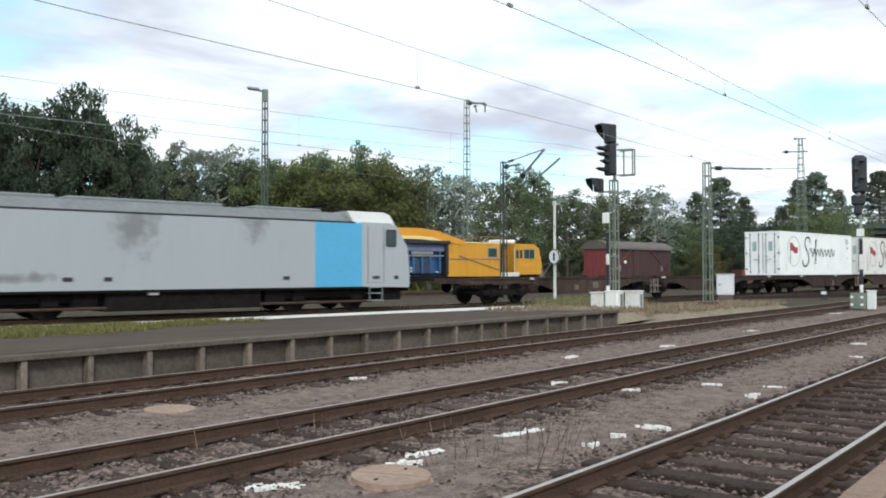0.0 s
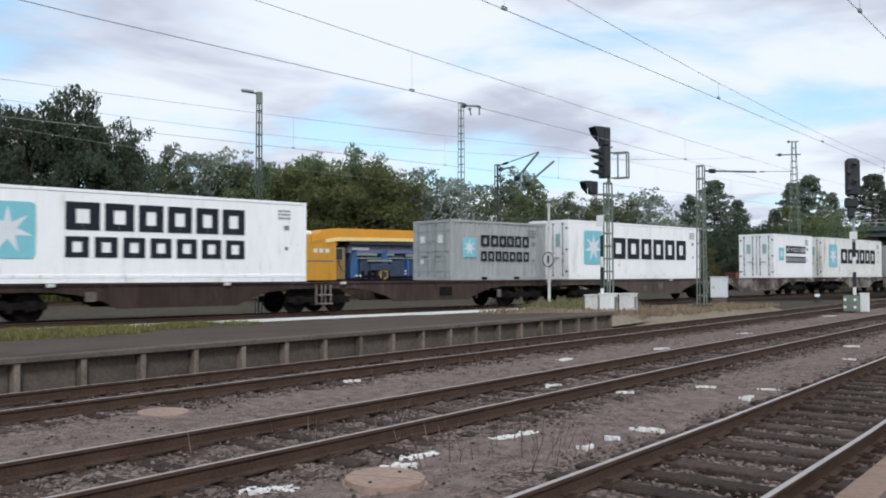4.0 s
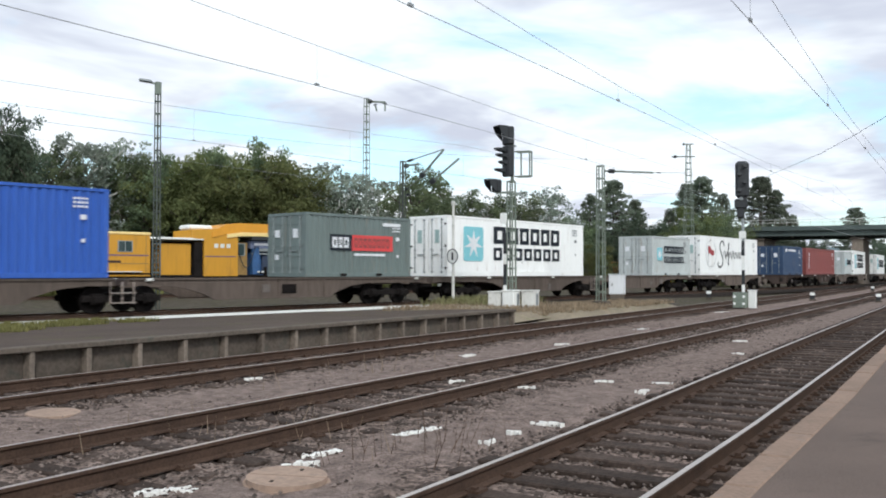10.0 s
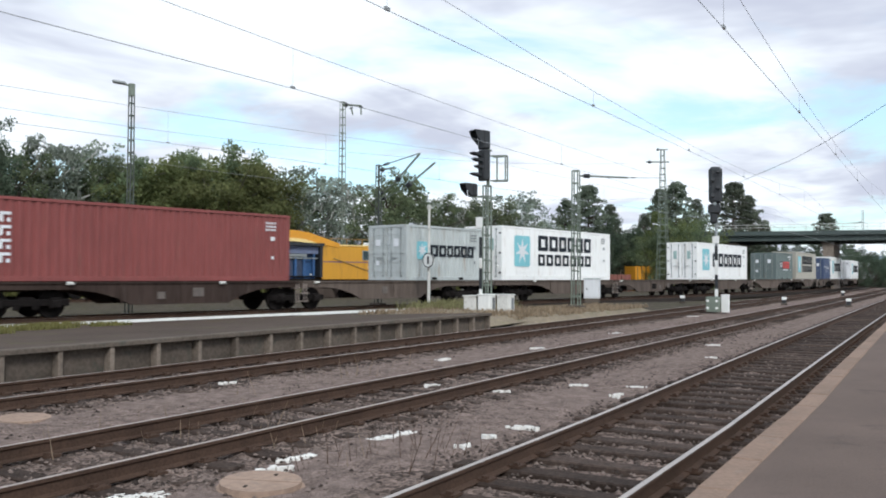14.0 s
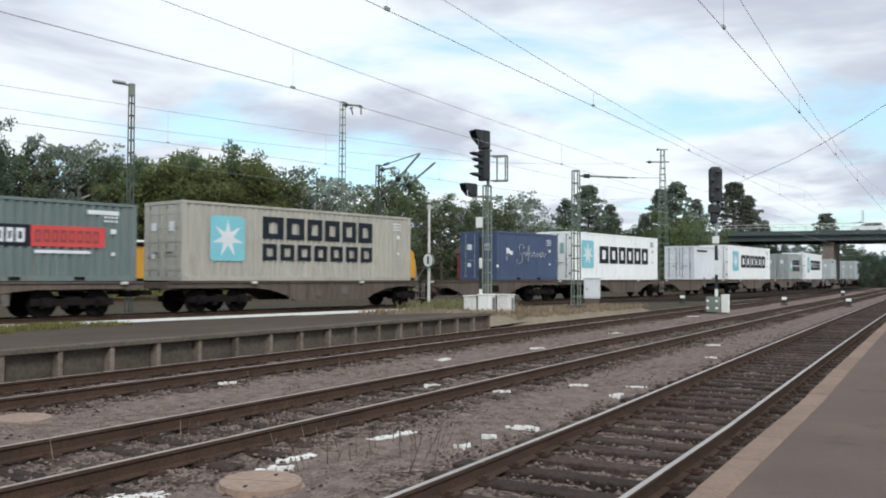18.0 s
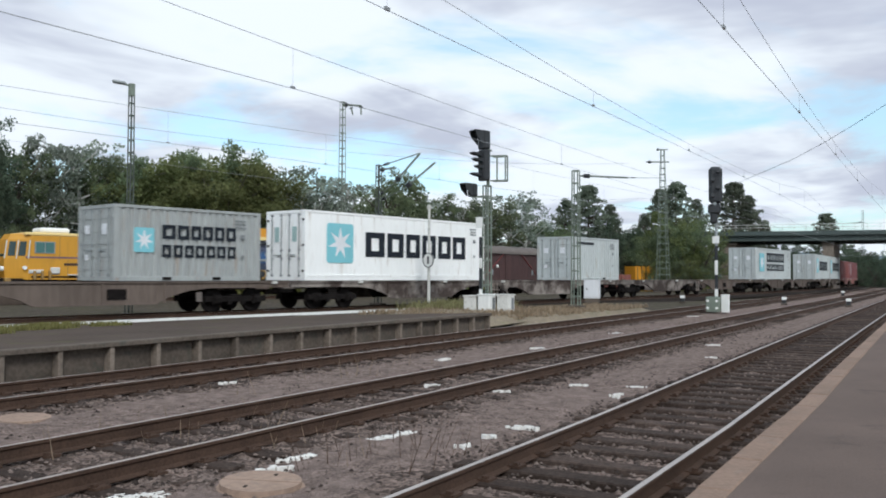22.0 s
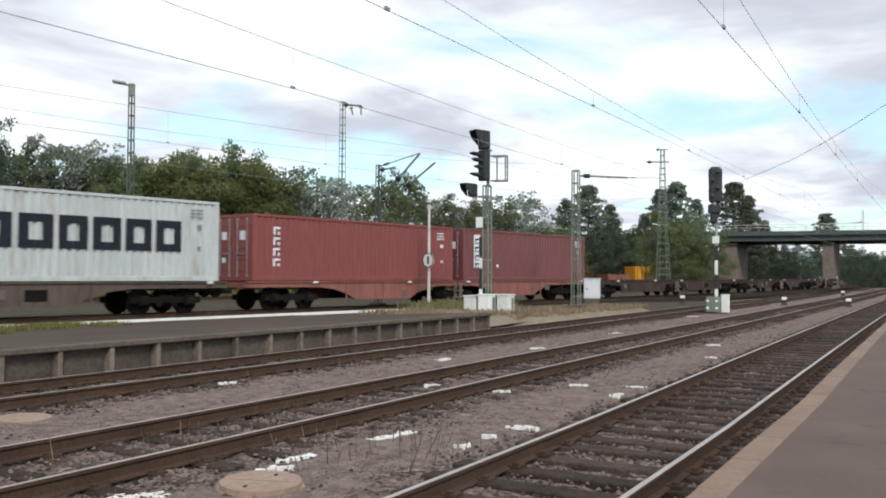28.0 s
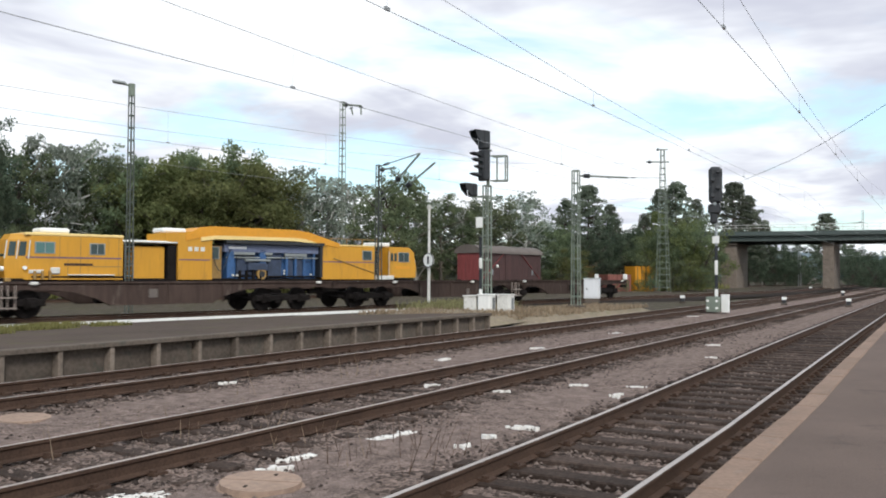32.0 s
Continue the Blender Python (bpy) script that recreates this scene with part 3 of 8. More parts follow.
def make_track(y, label, top_mat, sleeper_z, curve, to=170.0):
    t = empty("railway_track", label, "railway track")
    t["kind"] = "structure"
    for s in (-0.7525, 0.7525):
        sweep_rail("rail", [Vector((float(x), y + s + curve(x), 0)) for x in ([-12] + list(range(10, int(to) + 1, 5)))], 0.0, t, top_mat)
    bm = box(bmesh.new(), 0, 0, 0, 0.25, 2.5, 0.15, bevel=0.015)
    first = part("sleeper", bm, M_SLEEPER, t)
    first.matrix_basis = pose(0, y, sleeper_z - 0.075)
    rng = random.Random(int(y * 10))
    clip = boxes([(0, 0, 0, 0.16, 0.30, 0.025), (0.05, 0.1, 0.02, 0.05, 0.05, 0.04), (-0.05, -0.1, 0.02, 0.05, 0.05, 0.04)])
    c0 = part("rail_fastening", clip, M_RAILSIDE, t)
    c0.matrix_basis = pose(0, y - 0.7525, sleeper_z + 0.012)
    for i in list(range(-9, 0)) + list(range(1, 92)):
        x = i * 0.63
        o = piece("sleeper", first, t, pose(x + rng.uniform(-0.03, 0.03), y + curve(x) + rng.uniform(-0.04, 0.04), sleeper_z - 0.075 + rng.uniform(-0.012, 0.008), 0, 0, rng.uniform(-1.2, 1.2)))
        if 0 < i < 55:
            for s in (-0.7525, 0.7525):
                piece("rail_fastening", c0, t, pose(x, y + s + curve(x), sleeper_z + 0.012))
    far = bmesh.new()
    for i in range(92, 190):
        box(far, i * 0.63, y + curve(i * 0.63), sleeper_z - 0.075, 0.25, 2.5, 0.15)
    part("far_sleepers", far, M_SLEEPER, t)["kind"] = "stuff"
    return t


make_track(TRACK_Y[0], "track with polished rails on dark wooden sleepers beside the platform", M_RAILTOP, -0.150, bend)
make_track(TRACK_Y[1], "track with dull rusty rails and sleepers sunk in ballast", M_RAILDULL, -0.172, straight)
make_track(TRACK_Y[2], "rusty track running along the island platform's wall", M_RAILDULL, -0.172, straight)


def make_curved(name, label, off, z, x0, x1, top_mat):
    t = empty("railway_track", label, "railway track")
    t["kind"] = "structure"
    xs = np.concatenate([np.arange(x0, -60, 8.0), np.arange(-60, 110, 3.0), np.arange(110, x1, 15.0)])
    for s in (-0.7525, 0.7525):
        sweep_rail("rail", [line_centre(float(x), off + s) for x in xs], z, t, top_mat)
    bm = bmesh.new()
    for x in np.arange(max(x0, -30), 90, 0.65):
        c = line_centre(float(x), off)
        n = line_normal(float(x))
        box(bm, 0, 0, 0, 0.24, 2.5, 0.14, m=Matrix.Translation((c.x, c.y, z - 0.21)) @ Matrix.Rotation(math.atan2(-n.x, n.y), 4, 'Z'))
    o = part("sleepers", bm, M_SLEEPER, t)
    o["kind"] = "stuff"
    bed = bmesh.new()
    va = [[bed.verts.new((*(line_centre(float(x), off + u)[:2]), z + w)) for u, w in ((-2.6, -0.32), (-1.6, -0.15), (1.9, -0.15), (3.9, -0.17))] for x in xs]
    for a, b in zip(va, va[1:]):
        for i in range(3):
            bed.faces.new((a[i], b[i], b[i + 1], a[i + 1]))
    bmesh.ops.recalc_face_normals(bed, faces=bed.faces)
    # the bed's near-black colour carries the shade below the train
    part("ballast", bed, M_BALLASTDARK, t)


make_curved("running_line", "curving running line behind the island platform", 1.25, RAIL_4, -640, 700, M_RAILTOP)

# ---- near platform ----
PLAT_Z = 0.35


def swept_slab(y0, y1, z0, z1):
    """A slab along the platform's edge line; y0 is straight unless it follows the edge too."""
    bm = bmesh.new()
    rings = []
    for x in [-20] + list(range(10, 131, 5)):
        k = bend(x)
        a = y0 + (k if y0 > 0 else 0)
        rings.append([bm.verts.new(c) for c in ((x, a, z0), (x, y1 + k, z0), (x, y1 + k, z1), (x, a, z1))])
    for u, v in zip(rings, rings[1:]):
        for i in range(4):
            bm.faces.new((u[i], u[(i + 1) % 4], v[(i + 1) % 4], v[i]))
    bm.faces.new(rings[0])
    bm.faces.new(rings[-1][::-1])
    bmesh.ops.recalc_face_normals(bm, faces=bm.faces)
    return bm


plat = part("platform", swept_slab(-6.05, 1.15, PLAT_Z - 0.6, PLAT_Z), M_ASPHALT)
tagged(plat, "brown-grey asphalt station platform", "platform", kind="structure")
part("platform_wall", swept_slab(1.155, 1.315, -0.25, 0.25), M_CONC, plat)
kerb_rng = random.Random(2)
kerb0 = part("kerb_stone", boxes([(0, 0, 0, 0.985, 0.215, 0.14)], 0.012), M_KERB, plat)
kerb0.matrix_basis = pose(-6, 1.258, PLAT_Z - 0.062)
for i in range(1, 100):
    kx = -6.0 + i
    piece("kerb_stone", kerb0, plat, pose(kx, 1.258 + bend(kx) + kerb_rng.uniform(-0.006, 0.006), PLAT_Z - 0.062 + kerb_rng.uniform(-0.003, 0.004), 0, 0, math.degrees(bend(kx + 0.5) - bend(kx - 0.5))))

# ---- island platform ----
IW_Y, IS_Z = 13.35, 0.42
ISLAND_FAR = [(-40, 27.0), (-10, 26.6), (8, 25.0), (17.06, 23.25), (25, 22.1), (32.6, 21.0), (35.5, 20.6)]


def island_far(x):
    return float(np.interp(x, [p[0] for p in ISLAND_FAR], [p[1] for p in ISLAND_FAR]))


def make_island():
    isl = empty("island_platform", "low disused island platform with a weathered grey surface", "platform")
    isl["kind"] = "structure"
    bm = bmesh.new()
    xs = list(np.arange(-40, 26.2, 1.2)) + [26.15]
    vs = []
    for x in xs:
        fy = island_far(x)
        row = []
        for k in np.linspace(0, 1, 9):
            y = IW_Y + 0.12 + (fy - IW_Y - 0.12) * k
            row.append(bm.verts.new((x, y, IS_Z - 0.004 - 0.31 * k + 0.012 * noise.noise((x, y, 0)))))
        vs.append(row)
    for a, b in zip(vs, vs[1:]):
        for i in range(8):
            bm.faces.new((a[i], b[i], b[i + 1], a[i + 1]))
    low = [bm.verts.new((x, island_far(x) + 0.02, -0.2)) for x in xs]
    for i in range(len(xs) - 1):
        bm.faces.new((vs[i][8], vs[i + 1][8], low[i + 1], low[i]))
    bmesh.ops.recalc_face_normals(bm, faces=bm.faces)
    part("surface", bm, M_ISLAND, isl, "worn grey-brown surface with weeds")
    # front wall: posts and recessed slabs under a coping
    part("coping", boxes([(-6.9, IW_Y + 0.02, IS_Z - 0.05, 66.2, 0.30, 0.09)], 0.01), M_CONC, isl)
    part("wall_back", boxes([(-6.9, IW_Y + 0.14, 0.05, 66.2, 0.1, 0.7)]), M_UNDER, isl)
    slab0 = part("wall_slab", boxes([(0, 0, 0, 0.95, 0.05, 0.52)], 0.008), M_CONC, isl)
    slab0.matrix_basis = pose(25.65, IW_Y + 0.085, 0.10)
    post0 = part("wall_post", boxes([(0, 0, 0, 0.10, 0.20, 0.56)], 0.015), M_CONCPOST, isl)
    post0.matrix_basis = pose(26.1, IW_Y, 0.09)
    for i in range(1, 50):
        x = 26.1 - 1.085 * i
        piece("wall_post", post0, isl, pose(x, IW_Y, 0.09, 0, 0, random.uniform(-2, 2)))
        piece("wall_slab", slab0, isl, pose(x - 0.54, IW_Y + 0.08 + random.uniform(-0.01, 0.01), 0.10 + random.uniform(-0.01, 0.01), random.uniform(-2, 2)))
    bm = bmesh.new()
    for (x0, y0), (x1, y1) in zip(ISLAND_FAR[:-1], ISLAND_FAR[1:]):
        if x0 < 3:
            continue
        n = int(max(1, (x1 - x0) / 1.0))
        for k in range(n):
            a = Vector((x0 + (x1 - x0) * k / n, y0 + (y1 - y0) * k / n - 0.06, 0.145))
            b = Vector((x0 + (x1 - x0) * (k + 0.99) / n, y0 + (y1 - y0) * (k + 0.99) / n - 0.06, 0.145))
            bar(bm, a, b, 0.07, 0.11)
    part("edge_stones", bm, M_WHITE, isl, "pale whitewashed edge stones")
    return isl


make_island()


def mound(name, pts, z0, material, label, seed, rise=0.12):
    """A low uneven bank over a polygon's middle."""
    c = Vector((sum(p[0] for p in pts) / len(pts), sum(p[1] for p in pts) / len(pts)))
    bm = bmesh.new()
    rings = []
    for k in range(6):
        f = 1 - k / 5
        ring = []
        n = len(pts)
        for i in range(n * 4):
            a, b = Vector(pts[i // 4]), Vector(pts[(i // 4 + 1) % n])
            p = a.lerp(b, (i % 4) / 4)
            q = c.lerp(p, max(f, 0.02))
            h = z0 + rise * (1 - f ** 2.0) + (0.05 * noise.noise((q.x * 0.8, q.y * 0.8, seed)) if k else -0.22)
            ring.append(bm.verts.new((q.x, q.y, h)))
        rings.append(ring)
    for a, b in zip(rings, rings[1:]):
        m = len(a)
        for i in range(m):
            bm.faces.new((a[i], a[(i + 1) % m], b[(i + 1) % m], b[i]))
    bm.faces.new(rings[-1])
    bmesh.ops.recalc_face_normals(bm, faces=bm.faces)
    ob = part(name, bm, material, smooth=True)
    tagged(ob, label, "ground", kind="structure")
    return ob


M_EARTH = mat("earth_bank", (0.21, 0.168, 0.115), 0.95, vary=0.3, grain=9, stain=0.9, stain_colour=(0.13, 0.13, 0.05), stain_amount=0.5, bump=0.4)
mound("earth_bank", [(26.4, 13.6), (31, 14.1), (35.5, 17.0), (38, 19.0), (35, 20.6), (32.4, 20.9), (26.4, 18.6)], 0.12, M_EARTH, "grassy earth bank at the platform's end", 1, 0.16)
mound("earth_bank", [(29, 13.9), (36, 13.6), (47, 13.9), (52, 16.4), (46, 18.4), (40, 19.2), (35, 16.6)], -0.02, M_EARTH, "dry grassy strip between the tracks", 2, 0.08)

# ---- the moving train ----
DECK_Z = 1.43
# seconds and metres travelled
RUN = [(0, -250.95), (1, -231.39), (2, -211.85), (3, -192.44), (4.5, -163.4), (6, -134.31), (7, -114.96), (8, -95.59), (9, -76.28), (10, -57.08),
       (11, -38.0), (12, -18.98), (13, 0.0), (14, 18.91), (15.2, 41.55), (16.5, 66.18), (18, 94.78), (19, 113.69), (20, 132.56), (21, 151.34),
       (22, 170.06), (23, 188.79), (24, 207.41), (25, 225.85), (26.2, 248.1), (27.5, 272.01), (28, 281.52), (29, 300.51), (30, 319.5), (31, 338.47), (32, 357.41)]


def ride(thing, s0, length, z):
    """Keys a thing whose middle is s0 along the train and whose ends rest on the line."""
    rows = []
    for t, d in RUN:
        a, b = on_line(s0 - length / 2 - d), on_line(s0 + length / 2 - d)
        c = (a + b) / 2
        v = b - a
        rows.append((t, pose(c.x, c.y, z, 0, 0, math.degrees(math.atan2(v.y, v.x)))))
    walk(thing, rows)


MOVING = []            # thing, place along the train, length, height


def block_outline(w, h):
    """A plain upright hollow block with a hairline joint below."""
    t, b, c, e = 0.30 * w, 0.24 * h, w / 2, 0.004
    return [(0, 0), (c - e, 0), (c - e, b), (t, b), (t, h - b), (w - t, h - b), (w - t, b), (c + e, b), (c + e, 0), (w, 0), (w, h), (0, h)]


def mark_blocks(widths, height, x0, gap, thick=0.006):
    """A row of plain blocks standing in for lettering."""
    bm = bmesh.new()
    x = x0
    for w in widths:
        ring = block_outline(w, height)
        prism(bm, [(x + p, q) for p, q in ring], 'y', -thick / 2, thick / 2)
        x += w + gap
    return bm


def islands(bm):
    """Splits a mesh into one for each loose piece, and frees it."""
    out, left = [], set(bm.verts)
    while left:
        grow, seen = [left.pop()], set()
        while grow:
            v = grow.pop()
            seen.add(v)
            left.discard(v)
            grow += [w for e in v.link_edges for w in e.verts if w not in seen]
        nb = bmesh.new()
        twin = {v: nb.verts.new(v.co) for v in seen}
        for f in {f for v in seen for f in v.link_faces}:
            nb.faces.new([twin[v] for v in f.verts])
        bmesh.ops.recalc_face_normals(nb, faces=nb.faces)
        out.append(nb)
    bm.free()
    return out


def star_mesh(cx, cz, r, points=7, thick=0.006):
    bm = bmesh.new()
    ring = []
    for i in range(points * 2):
        a = math.pi / 2 + i * math.pi / points
        q = r if i % 2 == 0 else r * 0.36
        ring.append((cx + q * math.cos(a), cz + q * math.sin(a)))
    prism(bm, ring, 'y', -thick / 2, thick / 2)
    return bm


def rounded_plate(cx, cz, w, hgt, rad, thick=0.006):
    ring = []
    for sx, sz, a0 in ((1, 1, 0), (-1, 1, 90), (-1, -1, 180), (1, -1, 270)):
        for k in range(4):
            a = radians(a0 + 30 * k)
            ring.append((cx + sx * (w / 2 - rad) + rad * math.cos(a), cz + sz * (hgt / 2 - rad) + rad * math.sin(a)))
    return prism(bmesh.new(), ring, 'y', -thick / 2, thick / 2)


def corrugated(length, height, depth, pitch, y, z0, sign):
    """A sheet with trapezoid folds along x; sign: side that faces out."""
    prof = []
    n = int(length / pitch)
    p = length / n
    for i in range(n):
        x = -length / 2 + i * p
        prof += [(x, 0), (x + 0.28 * p, 0), (x + 0.46 * p, depth), (x + 0.76 * p, depth), (x + 0.94 * p, 0)]
    prof.append((length / 2, 0))
    bm = bmesh.new()
    lo = [bm.verts.new((x, y - sign * d, z0)) for x, d in prof]
    hi = [bm.verts.new((x, y - sign * d, z0 + height)) for x, d in prof]
    for i in range(len(prof) - 1):
        f = (lo[i], lo[i + 1], hi[i + 1], hi[i])
        bm.faces.new(f if sign < 0 else f[::-1])
    return bm


def ribbed(length, height, depth, pitch, y, z0, sign):
    """A smooth sheet with narrow upright seams."""
    n = int(length / pitch)
    p = length / n
    prof = [(-length / 2, 0)]
    for i in range(1, n):
        x = -length / 2 + i * p
        prof += [(x - 0.03, 0), (x - 0.022, depth), (x + 0.022, depth), (x + 0.03, 0)]
    prof.append((length / 2, 0))
    bm = bmesh.new()
    lo = [bm.verts.new((x, y + sign * d, z0)) for x, d in prof]
    hi = [bm.verts.new((x, y + sign * d, z0 + height)) for x, d in prof]
    for i in range(len(prof) - 1):
        f = (lo[i], lo[i + 1], hi[i + 1], hi[i])
        bm.faces.new(f if sign < 0 else f[::-1])
    return bm


MESH_CACHE = {}


def shared(key, name, make, material, parent, label=""):
    """One mesh for all alike parts of different containers or wagons."""
    k = (key, material.name)
    if k not in MESH_CACHE:
        ob = part(name, make(), material, parent, label)
        MESH_CACHE[k] = ob.data
        return ob
    ob = new(name, MESH_CACHE[k])
    ob.parent = parent
    if label:
        ob["label"] = label
    return ob


CW = 2.438


def make_container(length, height, material, reefer, label, marks):
    c = empty("shipping_container", label, "container", "containers on the train")
    k = (round(length, 2), round(height, 2), reefer)
    L2, W2 = length / 2, CW / 2
    post = 0.16
    # frame
    shared((k, "base"), "base_frame", lambda: boxes([(0, -W2 + 0.06, 0.08, length, 0.12, 0.16), (0, W2 - 0.06, 0.08, length, 0.12, 0.16),
           (-L2 + 0.06, 0, 0.08, 0.12, CW - 0.24, 0.16), (L2 - 0.06, 0, 0.08, 0.12, CW - 0.24, 0.16), (0, 0, 0.12, length - 0.3, CW - 0.3, 0.06)], 0.008), material, c)
    for sx in (-1, 1):
        for sy in (-1, 1):
            shared((k, "post", sx, sy), "corner_post", lambda sx=sx, sy=sy: boxes([(sx * (L2 - post / 2), sy * (W2 - 0.08), height / 2, post, 0.16, height - 0.02)], 0.01), material, c)
        shared((k, "rail", sx), "top_side_rail", lambda sx=sx: boxes([(0, sx * (W2 - 0.04), height - 0.05, length - 0.3, 0.08, 0.1)], 0.006), material, c)
        shared((k, "head", sx), "top_end_rail", lambda sx=sx: boxes([(sx * (L2 - 0.05), 0, height - 0.06, 0.1, CW - 0.3, 0.12)], 0.006), material, c)
    shared((k, "roof"), "roof", lambda: boxes([(0, 0, height - 0.035, length - 0.2, CW - 0.16, 0.03)]), material, c)
    for sx in (-1, 1):
        for sy in (-1, 1):
            for z in (0.06, height - 0.06):
                o = shared("casting", "corner_casting", lambda: boxes([(0, 0, 0, 0.178, 0.162, 0.118)], 0.012), M_UNDER if reefer is None else material, c)
                o.matrix_basis = pose(sx * (L2 - 0.084), sy * (W2 - 0.076), z)
    h_in = height - 0.26
    if reefer:
        for sy in (-1, 1):
            shared((k, "side", sy), "side_panel", lambda sy=sy: ribbed(length - 0.3, h_in, 0.014, 1.2, sy * (W2 - 0.018), 0.15, sy), material, c)
            shared((k, "skirt", sy), "lower_rail", lambda sy=sy: boxes([(0, sy * (W2 - 0.004), 0.21, length - 0.32, 0.03, 0.10)], 0.006), material, c)
        shared((k, "unit"), "refrigeration_unit", lambda: boxes([(L2 - 0.12, 0, height / 2, 0.16, CW - 0.34, height - 0.3), (L2 - 0.03, 0, height * 0.72, 0.04, 1.5, 0.9), (L2 - 0.03, -0.4, height * 0.3, 0.04, 0.9, 0.7)], 0.01), M_GREY, c)
    else:
        for sy in (-1, 1):
            shared((k, "side", sy), "side_panel", lambda sy=sy: corrugated(length - 0.3, h_in, 0.062, 0.278, sy * (W2 - 0.012), 0.15, sy), material, c)
        shared((k, "end"), "end_panel", lambda: boxes([(L2 - 0.07, 0, height / 2, 0.05, CW - 0.3, height - 0.24)] + [(L2 - 0.04, y, height / 2, 0.03, 0.09, height - 0.3) for y in (-0.9, -0.6, -0.3, 0, 0.3, 0.6, 0.9)]), material, c)
        if length < 7:
            for px in (-1.03, 1.03):
                shared((k, "pocket", px), "fork_pocket", lambda px=px: boxes([(px, -W2 - 0.003, 0.085, 0.36, 0.012, 0.115)]), M_UNDER, c, "dark fork pocket")
    # the doors face the train's head
    for sy in (-1, 1):
        d = shared((k, "door", sy), "door", lambda sy=sy: boxes([(-L2 + 0.05, sy * 0.57, 0.14 + h_in / 2, 0.05, 1.09, h_in)] +
                   ([] if reefer else [(-L2 + 0.02, sy * 0.57, z, 0.02, 1.0, 0.16) for z in np.linspace(0.45, height - 0.4, 5)]), 0.006), material, c)
        for yy in (0.25, 0.85):
            def lock(sy=sy, yy=yy):
                bm = rod(bmesh.new(), (-L2 - 0.005, sy * yy, 0.16), (-L2 - 0.005, sy * yy, height - 0.14), 0.02, 6)
                for z in (0.2, 0.9, 1.25, height - 0.2):
                    box(bm, -L2 + 0.005, sy * yy, z, 0.05, 0.1, 0.07)
                return bm
            shared((k, "lock", sy, yy), "locking_bar", lock, M_INKGREY if reefer else M_STEELGREY, d)
        def handle(sy=sy):
            return boxes([(-L2 - 0.02, sy * 0.42, 1.05, 0.03, 0.42, 0.04)])
        shared((k, "handle", sy), "handle", handle, M_STEELGREY, d)
        for hz in (0.4, height * 0.5, height - 0.4):
            def hinge(sy=sy, hz=hz):
                return boxes([(-L2 + 0.0, sy * 1.1, hz, 0.05, 0.1, 0.09)])
            shared((k, "hinge", sy, round(hz, 2)), "hinge", hinge, M_UNDER if reefer else material, d)
    plates = ((-0.55, 0.66, 0.26, 0.62), (0.55, 0.66, 0.26, 0.62)) if reefer else ((-0.55, 0.68, 0.3, 0.36), (0.6, 0.68, 0.3, 0.3), (0.62, 0.31, 0.2, 0.2))
    for py, pz, pw, ph in plates:
        shared((k, "plate", py, pz), "data_plate", lambda py=py, pz=pz, pw=pw, ph=ph: boxes([(-L2 + 0.012, py, height * pz, 0.02, pw, ph)]), M_SEAFOAM if reefer else M_INKWHITE, c, "grey-green data plate" if reefer else "pale data plate")
    # lettering on the side that faces the platform
    y = -W2 - (0.004 if reefer else 0.001)
    for nm, bm, mt, lb in marks(length, height):
        for bit in (islands(bm) if nm == "lettering" else [bm]):
            o = part("lettering_bar" if nm == "lettering" else nm, bit, mt, c, lb)
            o.matrix_basis = pose(0, y, 0)
    # codes at the rear upper corner
    ink = M_INKGREY if material in (M_REEFER, M_REEFERDIRTY, M_GREY, M_GREYLT, M_PALEBOX) else M_INKWHITE
    bm = bmesh.new()
    for i in range(4):
        for j in range(3):
            box(bm, L2 - 0.75 - i * 0.13, 0, height - 0.35 - j * 0.13, 0.09, 0.006, 0.07)
    box(bm, L2 - 0.85, 0, height - 0.95, 0.2, 0.006, 0.16)
    box(bm, L2 - 0.85, 0, height - 1.7, 0.12, 0.006, 0.12)
    o = part("code_marking", bm, ink, c, "small code marks")
    o["kind"] = "stuff"
    o.matrix_basis = pose(0, y, 0)
    return c


